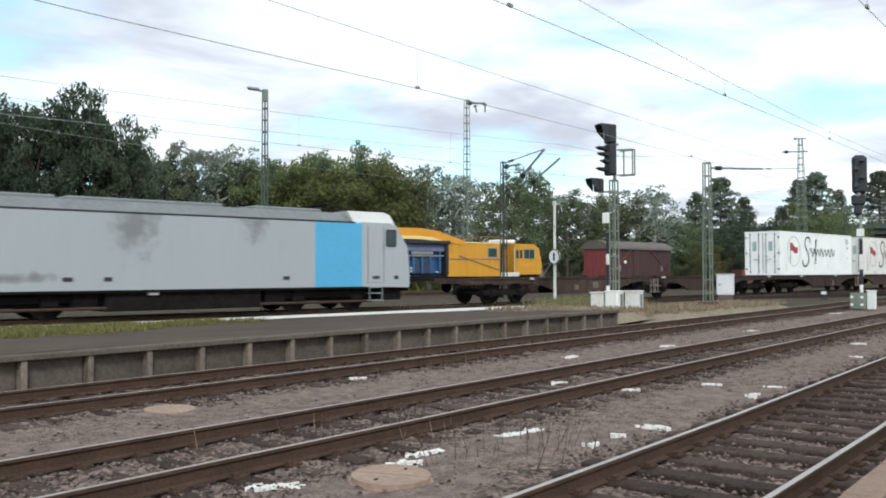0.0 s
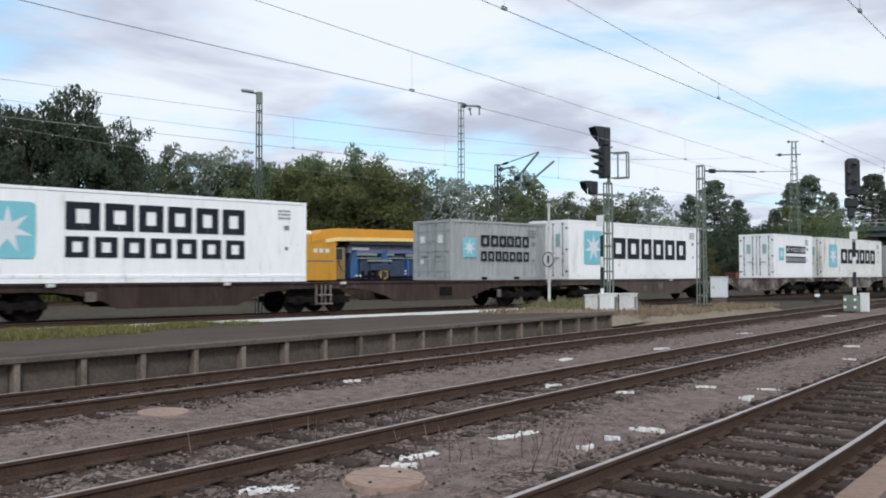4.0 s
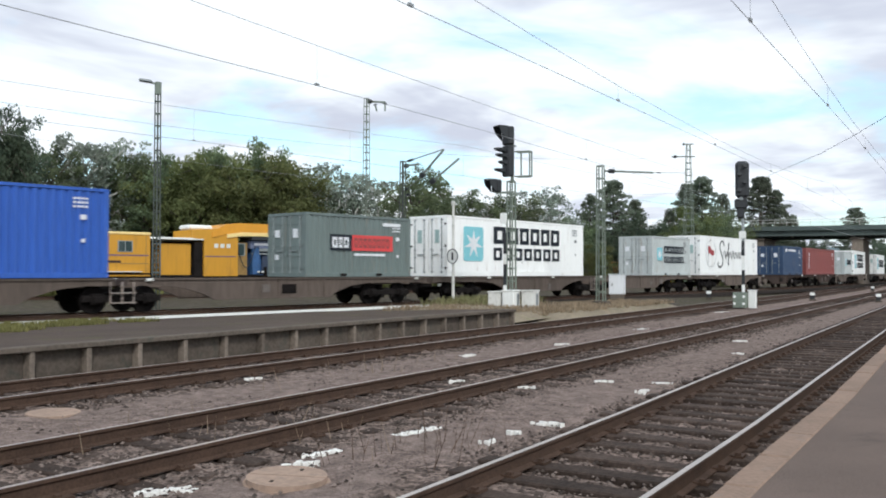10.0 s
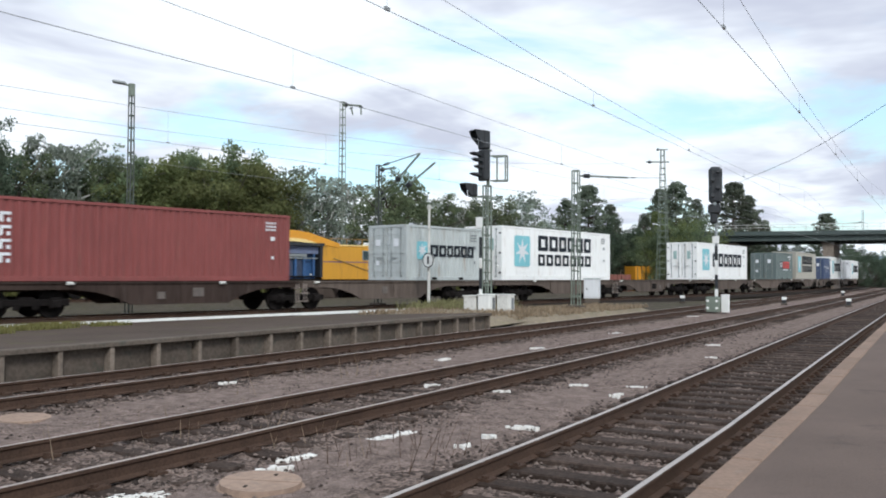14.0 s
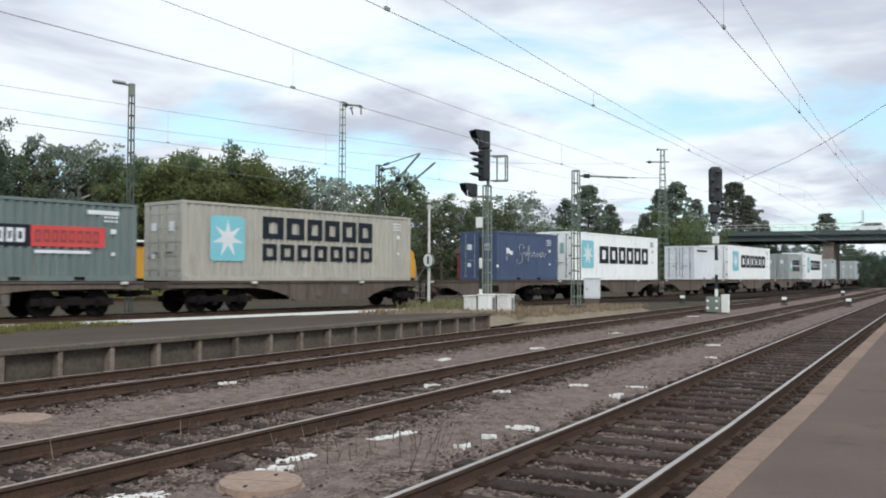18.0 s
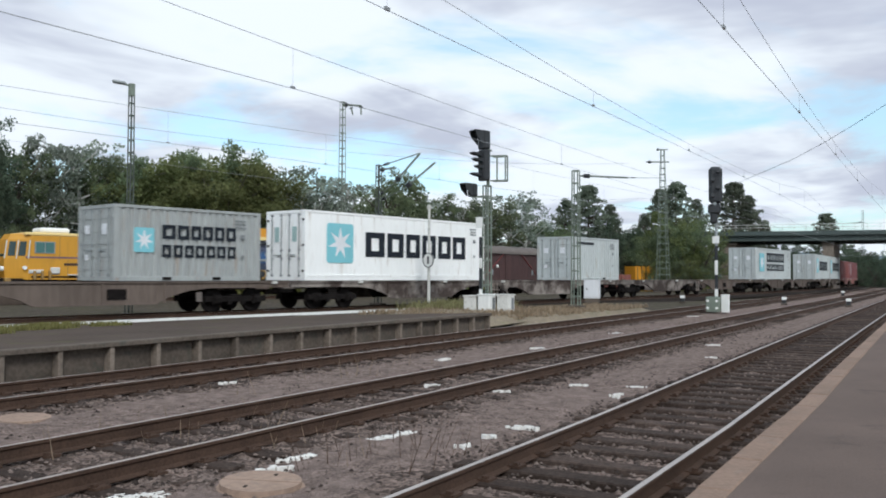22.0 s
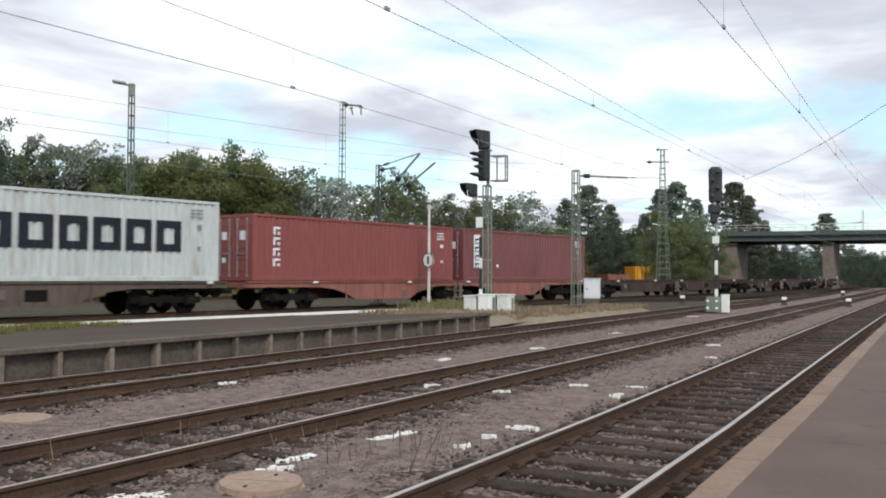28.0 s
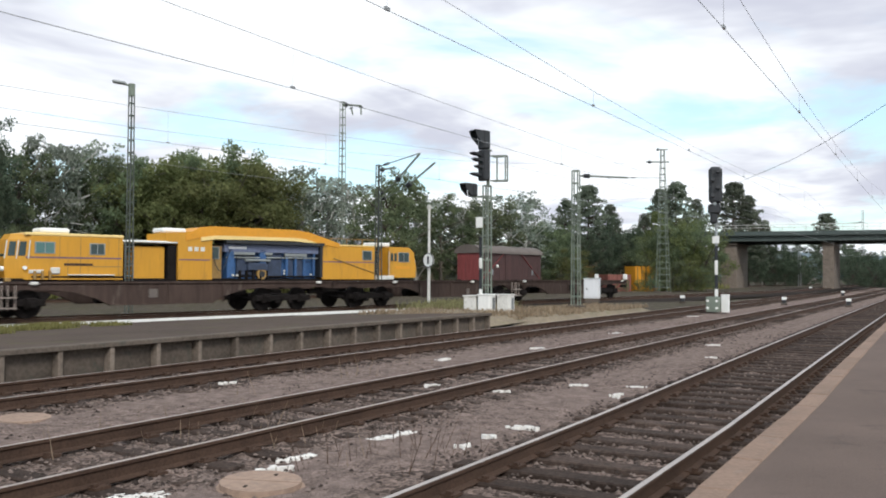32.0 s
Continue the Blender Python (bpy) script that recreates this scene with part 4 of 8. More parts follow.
def brand_two(dark, lines=2):
    """Pale-blue plate with a star and one or two rows of dark bars."""
    def marks(L, H):
        out = []
        big = L > 7
        cx, cz = -L / 2 + (1.97 if big else 1.1), H * 0.545
        s = 1.55 if big else 0.78
        out.append(("logo_plate", rounded_plate(cx, cz, s, s * 1.08, 0.14 if big else 0.07), M_LOGO, "pale blue rounded plate"))
        bm = star_mesh(cx, cz, s * 0.46)
        bmesh.ops.translate(bm, vec=(0, -0.006, 0), verts=bm.verts)
        out.append(("star", bm, M_INKWHITE, "white star"))
        x0 = -L / 2 + (3.6 if big else 1.8)
        wd = np.array([0.92, 0.82, 0.72, 0.74, 0.72, 0.74])
        if lines == 2:
            tot, h1, h2 = (6.05, 0.86, 0.64) if big else (3.1, 0.5, 0.44)
            w = wd * (tot * 0.87 / wd.sum())
            bm = mark_blocks(list(w), h1, x0, tot * 0.13 / 5)
            bmesh.ops.translate(bm, vec=(0, 0, cz + 0.06), verts=bm.verts)
            out.append(("lettering", bm, dark, "upper row of dark lettering bars"))
            bm = mark_blocks([tot * 0.82 / 7] * 7, h2, x0, tot * 0.18 / 6)
            bmesh.ops.translate(bm, vec=(0, 0, cz - 0.14 - h2), verts=bm.verts)
            out.append(("lettering", bm, dark, "lower row of dark lettering bars"))
        else:
            tot, h1 = (7.1, 1.08) if big else (3.4, 0.56)
            w = wd * (tot * 0.87 / wd.sum())
            bm = mark_blocks(list(w), h1, x0 - 0.1, tot * 0.13 / 5)
            bmesh.ops.translate(bm, vec=(0, 0, cz - h1 / 2), verts=bm.verts)
            out.append(("lettering", bm, dark, "row of bold dark lettering bars"))
        return out
    return marks


def ribbon(bm, pts, w):
    """A flat stroke along points in the side's plane."""
    for (x0, z0), (x1, z1) in zip(pts, pts[1:]):
        d = Vector((x1 - x0, 0, z1 - z0))
        ln = d.length + w * 0.5
        a = math.atan2(d.z, d.x)
        box(bm, 0, 0, 0, ln, 0.005, w, m=Matrix.Translation(((x0 + x1) / 2, 0, (z0 + z1) / 2)) @ Matrix.Rotation(-a, 4, 'Y'))
    return bm


def spline(pts, n=6):
    """A smooth run of points through the given ones."""
    out = []
    q = [pts[0]] + list(pts) + [pts[-1]]
    for i in range(1, len(q) - 2):
        for j in range(n):
            t = j / n
            out.append(tuple(0.5 * (2 * q[i][c] + (q[i + 1][c] - q[i - 1][c]) * t + (2 * q[i - 1][c] - 5 * q[i][c] + 4 * q[i + 1][c] - q[i + 2][c]) * t * t
                                    + (3 * q[i][c] - q[i - 1][c] - 3 * q[i + 1][c] + q[i + 2][c]) * t ** 3) for c in (0, 1)))
    return out + [pts[-1]]


def brand_script(ink, badge=True):
    """A round badge with a small flag and a row of plain flowing strokes."""
    def marks(L, H):
        out = []
        k = 1.0 if L > 7 else 0.52
        cx, cz = -L / 2 + (2.05 if L > 7 else 1.15), H * 0.55
        if badge:
            bm = bmesh.new()
            ribbon(bm, [(cx + k * 0.98 * math.cos(a), cz + k * 0.98 * math.sin(a)) for a in np.linspace(0, 2 * math.pi, 37)], 0.03)
            if k == 1.0:
                out.append(("badge_ring", bm, M_INKGREY, "thin grey ring"))
            us = np.linspace(0, 1, 9)
            edge = [(cx + (-0.5 + 1.1 * u) * k, cz + (0.28 - 0.22 * u + 0.07 * math.sin(u * 7)) * k) for u in us]
            ring = [(x, z + (0.27 - 0.09 * u) * k) for (x, z), u in zip(edge, us)] + [(x, z - (0.27 - 0.09 * u) * k) for (x, z), u in list(zip(edge, us))[::-1]]
            bm = prism(bmesh.new(), ring, 'y', -0.003, 0.003)
            out.append(("flag", bm, M_FLAGRED if ink is not M_INKWHITE else ink, "small flag"))
            bm = boxes([(cx - 0.55 * k, 0, cz - 0.05 * k, 0.07 * k, 0.006, 1.3 * k)])
            out.append(("flag_pole", bm, M_INKGREY if ink is not M_INKWHITE else ink, ""))
        x0 = cx + 1.6 * k
        big = spline([(1.05, 0.62), (0.95, 0.9), (0.62, 1.0), (0.3, 0.82), (0.18, 0.5), (0.42, 0.15), (0.72, -0.2), (0.78, -0.6), (0.5, -0.92), (0.12, -1.0), (-0.18, -0.85), (-0.2, -0.6)])
        out.append(("script_stroke", ribbon(bmesh.new(), [(x0 + k * p, cz + k * q) for p, q in big], 0.12 * k), ink, "broad curved stroke"))
        wave = [(1.0 + 4.3 * u, -0.02 + (0.24 + 0.05 * math.sin(u * 17)) * math.sin(u * 2 * math.pi * 7.2) - 0.03 * u) for u in np.linspace(0, 1, 110)]
        out.append(("script_stroke", ribbon(bmesh.new(), [(x0 + k * p, cz + k * q) for p, q in wave], 0.075 * k), ink, "flowing wavy stroke"))
        loop = spline([(1.72, -0.1), (1.95, 0.3), (2.12, 0.72), (2.02, 0.86), (1.92, 0.6), (1.95, 0.0), (2.0, -0.6), (1.9, -0.8), (1.8, -0.6), (2.05, -0.1)])
        out.append(("script_stroke", ribbon(bmesh.new(), [(x0 + k * p, cz + k * q) for p, q in loop], 0.07 * k), ink, "tall looped stroke"))
        return out
    return marks


def brand_small(ink, where=0.5, col2=None, n=4, hh=0.5, plate=None):
    """A short row of blocks, the first half in one ink and the rest in another."""
    def marks(L, H):
        out = []
        w = hh * 0.72
        x0 = -L / 2 + L * where
        if plate:
            bm = boxes([(x0 + n * (w + 0.09) * 1.62, 0, H * 0.55, n * (w + 0.09) * 1.25, 0.005, hh * 1.7)])
            out.append(("plate", bm, plate, "coloured plate behind lettering"))
        bm = mark_blocks([w] * n, hh, x0, 0.09)
        bmesh.ops.translate(bm, vec=(0, -0.004, H * 0.55 - hh / 2), verts=bm.verts)
        out.append(("lettering", bm, ink, "short block lettering"))
        if col2:
            bm = mark_blocks([w * 0.8] * n, hh, x0 + n * (w + 0.09), 0.09)
            bmesh.ops.translate(bm, vec=(0, -0.004, H * 0.55 - hh / 2), verts=bm.verts)
            out.append(("lettering", bm, col2, "short block lettering"))
        bm = boxes([(x0 + 2, 0, H * 0.38, 1.2, 0.005, 0.1)])
        out.append(("small_line", bm, ink, ""))
        return out
    return marks


def brand_pair(L, H):
    """A navy block with white strokes beside a red block with darker strokes, a thin white line below."""
    z = H * 0.55
    out = [("plate", boxes([(-L / 2 + L * 0.31, 0, z, L * 0.2, 0.005, 0.66)]), M_INK, "dark navy plate"),
           ("plate", boxes([(-L / 2 + L * 0.61, 0, z, L * 0.4, 0.005, 0.66)]), M_SIGNRED, "bright red plate")]
    bm = mark_blocks([0.27, 0.2, 0.27], 0.44, -L / 2 + L * 0.23, 0.08)
    bmesh.ops.translate(bm, vec=(0, -0.004, z - 0.22), verts=bm.verts)
    out.append(("lettering", bm, M_INKWHITE, "white block on the navy plate"))
    bm = mark_blocks([0.2] * 8, 0.4, -L / 2 + L * 0.43, 0.07)
    bmesh.ops.translate(bm, vec=(0, -0.004, z - 0.2), verts=bm.verts)
    out.append(("lettering", bm, M_RED, "dull red block on the red plate"))
    out.append(("small_line", boxes([(-L / 2 + L * 0.58, 0, H * 0.36, L * 0.3, 0.005, 0.1)]), M_INKWHITE, "thin white line"))
    out.append(("small_line", boxes([(-L / 2 + L * 0.8, 0, H * 0.87, L * 0.18, 0.005, 0.14)]), M_INKWHITE, "thin white line"))
    return out


def brand_vertical(ink, plate=None):
    """A column of blocks near the door end."""
    def marks(L, H):
        out = []
        x = -L / 2 + 1.15
        if plate:
            out.append(("plate", boxes([(x, 0, H * 0.56, 0.55, 0.005, H * 0.66)]), plate, "white upright plate"))
        bm = bmesh.new()
        for i in range(4):
            z = H * 0.80 - i * H * 0.16
            box(bm, x, -0.004, z, 0.34, 0.006, 0.09)
            box(bm, x - 0.12, -0.004, z - 0.14, 0.1, 0.006, 0.24)
            box(bm, x + 0.1, -0.004, z - 0.2, 0.1, 0.006, 0.12)
        out.append(("lettering", bm, ink, "upright block lettering"))
        return out
    return marks


def no_marks(L, H):
    return [("small_line", boxes([(-L / 2 + 1.6, 0, H * 0.86, 2.2, 0.005, 0.14)]), M_INK, "small dark line")]


def top_marks(L, H):
    bm = boxes([(-L / 2 + 1.0, 0, H * 0.86, 0.5, 0.005, 0.3)] + [(-L / 2 + 1.7 + i * 0.3, 0, H * 0.86, 0.22, 0.005, 0.2) for i in range(8)])
    return [("lettering", bm, M_INKWHITE, "row of white blocks near the top")]


HC, STD = 2.896, 2.591
TWO, ONE = brand_two(M_INK, lines=2), brand_two(M_INK, lines=1)
CARGO = [  # left end along the train, length, height, material, reefer, label, marks
    (-191.73, 12.19, HC, M_REEFER, True, "white forty-foot refrigerated container with round flag badge and dark script", brand_script(M_INK)),
    (-177.05, 12.19, HC, M_REEFERDIRTY, True, "dirty white forty-foot refrigerated container with flag badge and dark script", brand_script(M_INK)),
    (-162.68, 12.19, HC, M_REEFER, True, "white forty-foot refrigerated container with pale blue star plate", TWO),
    (-143.36, 6.06, STD, M_GREY, False, "grey twenty-foot container with small dark lettering", TWO),
    (-135.56, 12.19, HC, M_REEFER, True, "white forty-foot refrigerated container with star plate and bold lettering", ONE),
    (-113.76, 6.06, HC, M_REEFER, True, "white twenty-foot refrigerated container with star plate", TWO),
    (-105.95, 12.19, HC, M_REEFERDIRTY, True, "white forty-foot refrigerated container with bold dark lettering", ONE),
    (-92.56, 12.19, STD, M_GREY, False, "plain grey corrugated forty-foot container", no_marks),
    (-78.80, 12.19, HC, M_REEFERDIRTY, True, "white forty-foot refrigerated container with two rows of lettering", TWO),
    (-65.64, 12.19, HC, M_GREY, False, "grey corrugated forty-foot container with star plate and bold lettering", ONE),
    (-51.96, 13.72, HC, M_BLUE, False, "bright blue forty-five-foot container with small white and red lettering", brand_small(M_INKWHITE, 0.45, M_SIGNRED, 3, 0.5)),
    (-30.02, 6.06, STD, M_GREYDK, False, "dark grey twenty-foot container with a red lettering plate", brand_pair),
    (-21.41, 12.19, HC, M_REEFER, True, "white forty-foot refrigerated container with two rows of lettering", TWO),
    (-0.38, 6.06, STD, M_GREYLT, False, "pale grey corrugated twenty-foot container with dark lettering", TWO),
    (7.46, 12.19, HC, M_REEFER, True, "clean white forty-foot refrigerated container with flag badge and script", brand_script(M_INK)),
    (26.75, 6.06, STD, M_NAVY, False, "navy blue twenty-foot container with small white lettering", top_marks),
    (34.22, 12.19, STD, M_RED, False, "rust-red corrugated forty-foot container", brand_vertical(M_INKWHITE)),
    (53.40, 6.06, STD, M_GREYLT, False, "pale grey corrugated twenty-foot container with bold lettering", ONE),
    (61.00, 12.19, HC, M_REEFER, True, "white forty-foot refrigerated container with two rows of lettering", TWO),
    (87.98, 12.19, HC, M_REEFER, True, "white forty-foot refrigerated container with star plate and bold lettering", ONE),
    (109.53, 6.06, STD, M_GREYDK, False, "dark grey twenty-foot container with a red lettering plate", brand_pair),
    (117.35, 12.19, HC, M_WARMGREY, False, "warm grey corrugated forty-foot container with two rows of lettering", TWO),
    (136.45, 6.06, STD, M_SLATE, False, "slate blue twenty-foot container with white script", brand_script(M_INKWHITE)),
    (144.17, 12.19, HC, M_REEFER, True, "white forty-foot refrigerated container with star plate and bold lettering", ONE),
    (163.38, 6.06, STD, M_PALEBOX, False, "off-white corrugated twenty-foot container with small dark line", no_marks),
    (171.02, 12.19, HC, M_REEFER, True, "white forty-foot refrigerated container with star plate and bold lettering", ONE),
    (190.05, 6.06, STD, M_GREY, False, "grey corrugated twenty-foot container with two rows of lettering", TWO),
    (198.37, 12.19, HC, M_REEFER, True, "white forty-foot refrigerated container with star plate and bold lettering", ONE),
    (219.51, 6.06, STD, M_GREYLT, False, "pale grey corrugated twenty-foot container", no_marks),
    (253.93, 12.19, HC, M_GREYLT, False, "pale grey corrugated forty-foot container with two rows of lettering", TWO),
    (280.35, 12.19, HC, M_GREYLT, False, "pale grey corrugated forty-foot container with bold lettering", ONE),
    (293.47, 12.19, HC, M_GREYLT, False, "pale grey corrugated forty-foot container with bold lettering", ONE),
    (307.22, 12.19, STD, M_RED, False, "rust-red corrugated forty-foot container with white upright lettering", brand_vertical(M_INKWHITE)),
    (320.27, 12.19, STD, M_MAROON, False, "maroon corrugated forty-foot container with a white upright plate", brand_vertical(M_INK, M_INKWHITE)),
]
for left, ln, hgt, mt, rf, lb, mk in CARGO:
    c = make_container(ln, hgt, mt, rf, lb, mk)
    MOVING.append((c, left + ln / 2, ln, DECK_Z))

# wagon units: middle along the train, length
UNITS = [-213.6, -199.6, -185.64, -170.95, -156.59, -143.0, -129.46, -114.6, -99.86, -86.46, -72.7, -59.55, -45.1, -30.2, -15.32, -0.9, 13.56, 26.9, 40.32,
         53.7, 67.1, 80.6, 94.08, 108.7, 123.45, 136.9, 150.27, 163.7, 177.12, 190.8, 204.47, 218.3, 232.2, 246.1, 260.03, 273.2, 286.45, 299.57, 313.32,
         326.3, 339.8, 353.3, 367.1, 380.6, 394.0, 407.5]


def make_wheelset(parent, x, z):
    w = shared("axle", "axle", lambda: rod(bmesh.new(), (0, -0.8, 0), (0, 0.8, 0), 0.08, 8), M_UNDER, parent)
    w.matrix_basis = pose(x, 0, z)
    for sy in (-1, 1):
        def wheel():
            bm = rod(bmesh.new(), (0, -0.065, 0), (0, 0.065, 0), 0.455, 20)
            rod(bm, (0, -0.09, 0), (0, 0.09, 0), 0.14, 12)
            rod(bm, (0, 0.05, 0), (0, 0.075, 0), 0.47, 20)
            return bm
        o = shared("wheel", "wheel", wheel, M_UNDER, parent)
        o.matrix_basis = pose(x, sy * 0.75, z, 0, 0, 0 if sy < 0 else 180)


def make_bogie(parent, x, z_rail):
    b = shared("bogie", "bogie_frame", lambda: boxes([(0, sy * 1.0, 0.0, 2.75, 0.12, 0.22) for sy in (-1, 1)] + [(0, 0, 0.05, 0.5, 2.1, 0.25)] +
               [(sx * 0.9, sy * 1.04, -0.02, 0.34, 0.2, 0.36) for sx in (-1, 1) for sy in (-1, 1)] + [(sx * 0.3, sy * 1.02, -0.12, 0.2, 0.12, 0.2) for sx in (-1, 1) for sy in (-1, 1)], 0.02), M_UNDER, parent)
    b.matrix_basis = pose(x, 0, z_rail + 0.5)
    for sx in (-0.9, 0.9):
        make_wheelset(b, sx, -0.04)
        for sy in (-1, 1):
            o = shared("axlebox", "axle_box", lambda: rod(boxes([(0, 0, 0, 0.3, 0.1, 0.26)], 0.03), (0, -0.05, 0), (0, -0.1, 0), 0.1, 10), M_UNDER, b)
            o.matrix_basis = pose(sx, sy * 1.16, -0.04, 0, 0, 0 if sy < 0 else 180)
    return b


def make_wagon(length, material, label, n, joint, reach, square):
    """One half of a container wagon; joint: the end (-1, 1) that shares a bogie with the other half, at reach from the middle."""
    w = empty("container_wagon", label, "wagon", "wagons of the train")
    L2 = length / 2 - 0.1
    top = -0.02
    bl, br = (-L2 + 2.4, reach) if joint > 0 else (-reach, L2 - 2.4)
    rest = 2.1 if square else 3.45
    def sill(sy):
        rise = [(1.5, -0.27), (1.9, -0.4), (2.1, -0.80)] if square else [(1.4, -0.27), (2.2, -0.36), (3.0, -0.58), (3.45, -0.80)]
        prof = [(-L2, top), (L2, top), (L2, -0.26)] + [(br - d, z) for d, z in rise] + [(bl + d, z) for d, z in reversed(rise)] + [(-L2, -0.26)]
        bm = bmesh.new()
        prism(bm, prof, 'y', sy * 1.12 - 0.05, sy * 1.12 + 0.05)
        box(bm, 0, sy * 1.15, top - 0.03, 2 * L2, 0.16, 0.05)
        box(bm, (bl + br) / 2, sy * 1.15, -0.79, br - bl - 2 * rest, 0.16, 0.04)
        for x in (-1.1, 1.2):
            box(bm, x, sy * 1.18, -0.42, 0.06, 0.06, 0.7)
        return bm
    lk = round(length, 1)
    for sy in (-1, 1):
        shared(("sill", lk, sy, joint, round(reach, 1), square), "side_sill", lambda sy=sy: sill(sy), material, w)
    shared(("spine", lk), "centre_sill", lambda: boxes([(0, 0, -0.2, 2 * L2 - 0.4, 0.5, 0.3)], 0.01), material, w)
    for x in np.linspace(-L2 + 0.1, L2 - 0.1, 8):
        o = shared("cross", "cross_member", lambda: boxes([(0, 0, -0.16, 0.18, 2.2, 0.22)]), material, w)
        o.matrix_basis = pose(float(x), 0, 0)
    for x in ([br] if joint < 0 else [bl, br]):
        make_bogie(w, x, RAIL_4 - DECK_Z)
    o = shared("tank", "air_tank", lambda: rod(bmesh.new(), (-0.5, 0, 0), (0.5, 0, 0), 0.19, 12), M_UNDER, w)
    o.matrix_basis = pose((bl + br) / 2 - 1.2, 0.4, -0.6)
    o = shared("brakebox", "brake_cylinder", lambda: boxes([(0, 0, 0, 0.5, 0.5, 0.4)], 0.05), M_UNDER, w)
    o.matrix_basis = pose((bl + br) / 2 + 1.3, -0.6, -0.6)
    o = shared("rigging", "brake_rod", lambda: rod(bmesh.new(), (-1.6, 0, 0), (1.6, 0, 0), 0.03, 6), M_UNDER, w)
    o.matrix_basis = pose((bl + br) / 2, -0.7, -0.74)
    for sx in (-1, 1):
        for sy in (-1, 1):
            o = shared("lock", "twist_lock", lambda: boxes([(0, 0, 0.0, 0.24, 0.18, 0.1), (0, 0, 0.0, 0.12, 0.26, 0.07)], 0.01), M_CONC_LT, w)
            o.matrix_basis = pose(sx * (L2 - 0.75) if n % 2 else sx * 2.9, sy * 1.19, -0.07)
    o = shared("step", "step", lambda: boxes([(0, 0, z, 0.42, 0.24, 0.03) for z in (-0.5, -0.82)] + [(sx * 0.2, 0.05, -0.5, 0.03, 0.05, 0.75) for sx in (-1, 1)]), M_RAILDULL, w, "grubby steel foot step")
    o.matrix_basis = pose(L2 + 0.02 if joint > 0 else -L2 - 0.02, -1.28, 0)
    o = shared("coupler", "coupler", lambda: boxes([(0, 0, -0.45, 0.75, 0.22, 0.22)], 0.03), M_UNDER, w)
    o.matrix_basis = pose(L2 + 0.1, 0, 0)
    for sy in (-1, 1) if joint < 0 else ():
        o = shared("buffer", "buffer", lambda: boxes([(0, 0, -0.4, 0.7, 0.16, 0.16)], 0.03), M_UNDER, w)
        o.matrix_basis = pose(L2 + 0.1, sy * 0.87, 0)
    if n % 4 == 1:
        o = shared("panel", "data_panel", lambda: boxes([(0, 0, 0, 0.7, 0.02, 0.36)]), M_UNDER, w, "dark lettering panel")
        o.matrix_basis = pose(-0.6, -1.185, -0.45)
    if n % 3 == 0:
        o = shared("patch", "placard", lambda: boxes([(0, 0, 0, 0.45, 0.02, 0.32)]), M_ROOFGREY, w, "grubby placard")
        o.matrix_basis = pose(1.9, -1.187, -0.4)
    for k, (px, pw, ph) in enumerate(((-1.7, 0.34, 0.3), (0.4, 0.3, 0.24), (2.6, 0.24, 0.34))):
        if (n + k) % 3 == 1:
            o = shared(("label", k), "placard", lambda pw=pw, ph=ph: boxes([(0, 0, 0, pw, 0.02, ph)]), M_ROOFGREY, w, "small grubby placard")
            o.matrix_basis = pose(px, -1.186, -0.42 - 0.08 * k)
    return w


for i, s in enumerate(UNITS):
    lo = (UNITS[i] - UNITS[i - 1]) / 2 if i else 6.9
    hi = (UNITS[i + 1] - UNITS[i]) / 2 if i + 1 < len(UNITS) else 6.7
    ln = round(2 * min(lo, hi), 1)
    red = 308 < s < 330
    if red:
        paint, worn = M_WAGONRED, "red-oxide articulated container wagon"
    elif s < -140 or 20 < s < 45 or s > 330:
        paint, worn = M_WAGON, "dark dirty brown container flat wagon"
    elif -125 < s < -50 or 195 < s < 240:
        paint, worn = M_WAGONPATCH, "dark container flat wagon with large pale patches"
    else:
        paint, worn = M_WAGONGREY, "grey-brown weathered container flat wagon"
    wgn = make_wagon(ln, paint, worn, i, -1 if i % 2 else 1, lo if i % 2 else hi, 332 < s < 358)
    if i == len(UNITS) - 1:
        for sy in (-1, 1):
            lamp = part("tail_lamp", rod(boxes([(ln / 2 - 0.05, sy * 1.05, 0.2, 0.12, 0.26, 0.34)], 0.03), (ln / 2, sy * 1.05, 0.22), (ln / 2 + 0.05, sy * 1.05, 0.22), 0.1, 10), M_WHITE, wgn, "white tail lamp box")
            part("lens", rod(bmesh.new(), (ln / 2 + 0.05, sy * 1.05, 0.22), (ln / 2 + 0.07, sy * 1.05, 0.22), 0.07, 10), M_SIGNRED, lamp, "red lens")
    MOVING.append((wgn, s, ln - 4.0, DECK_Z))


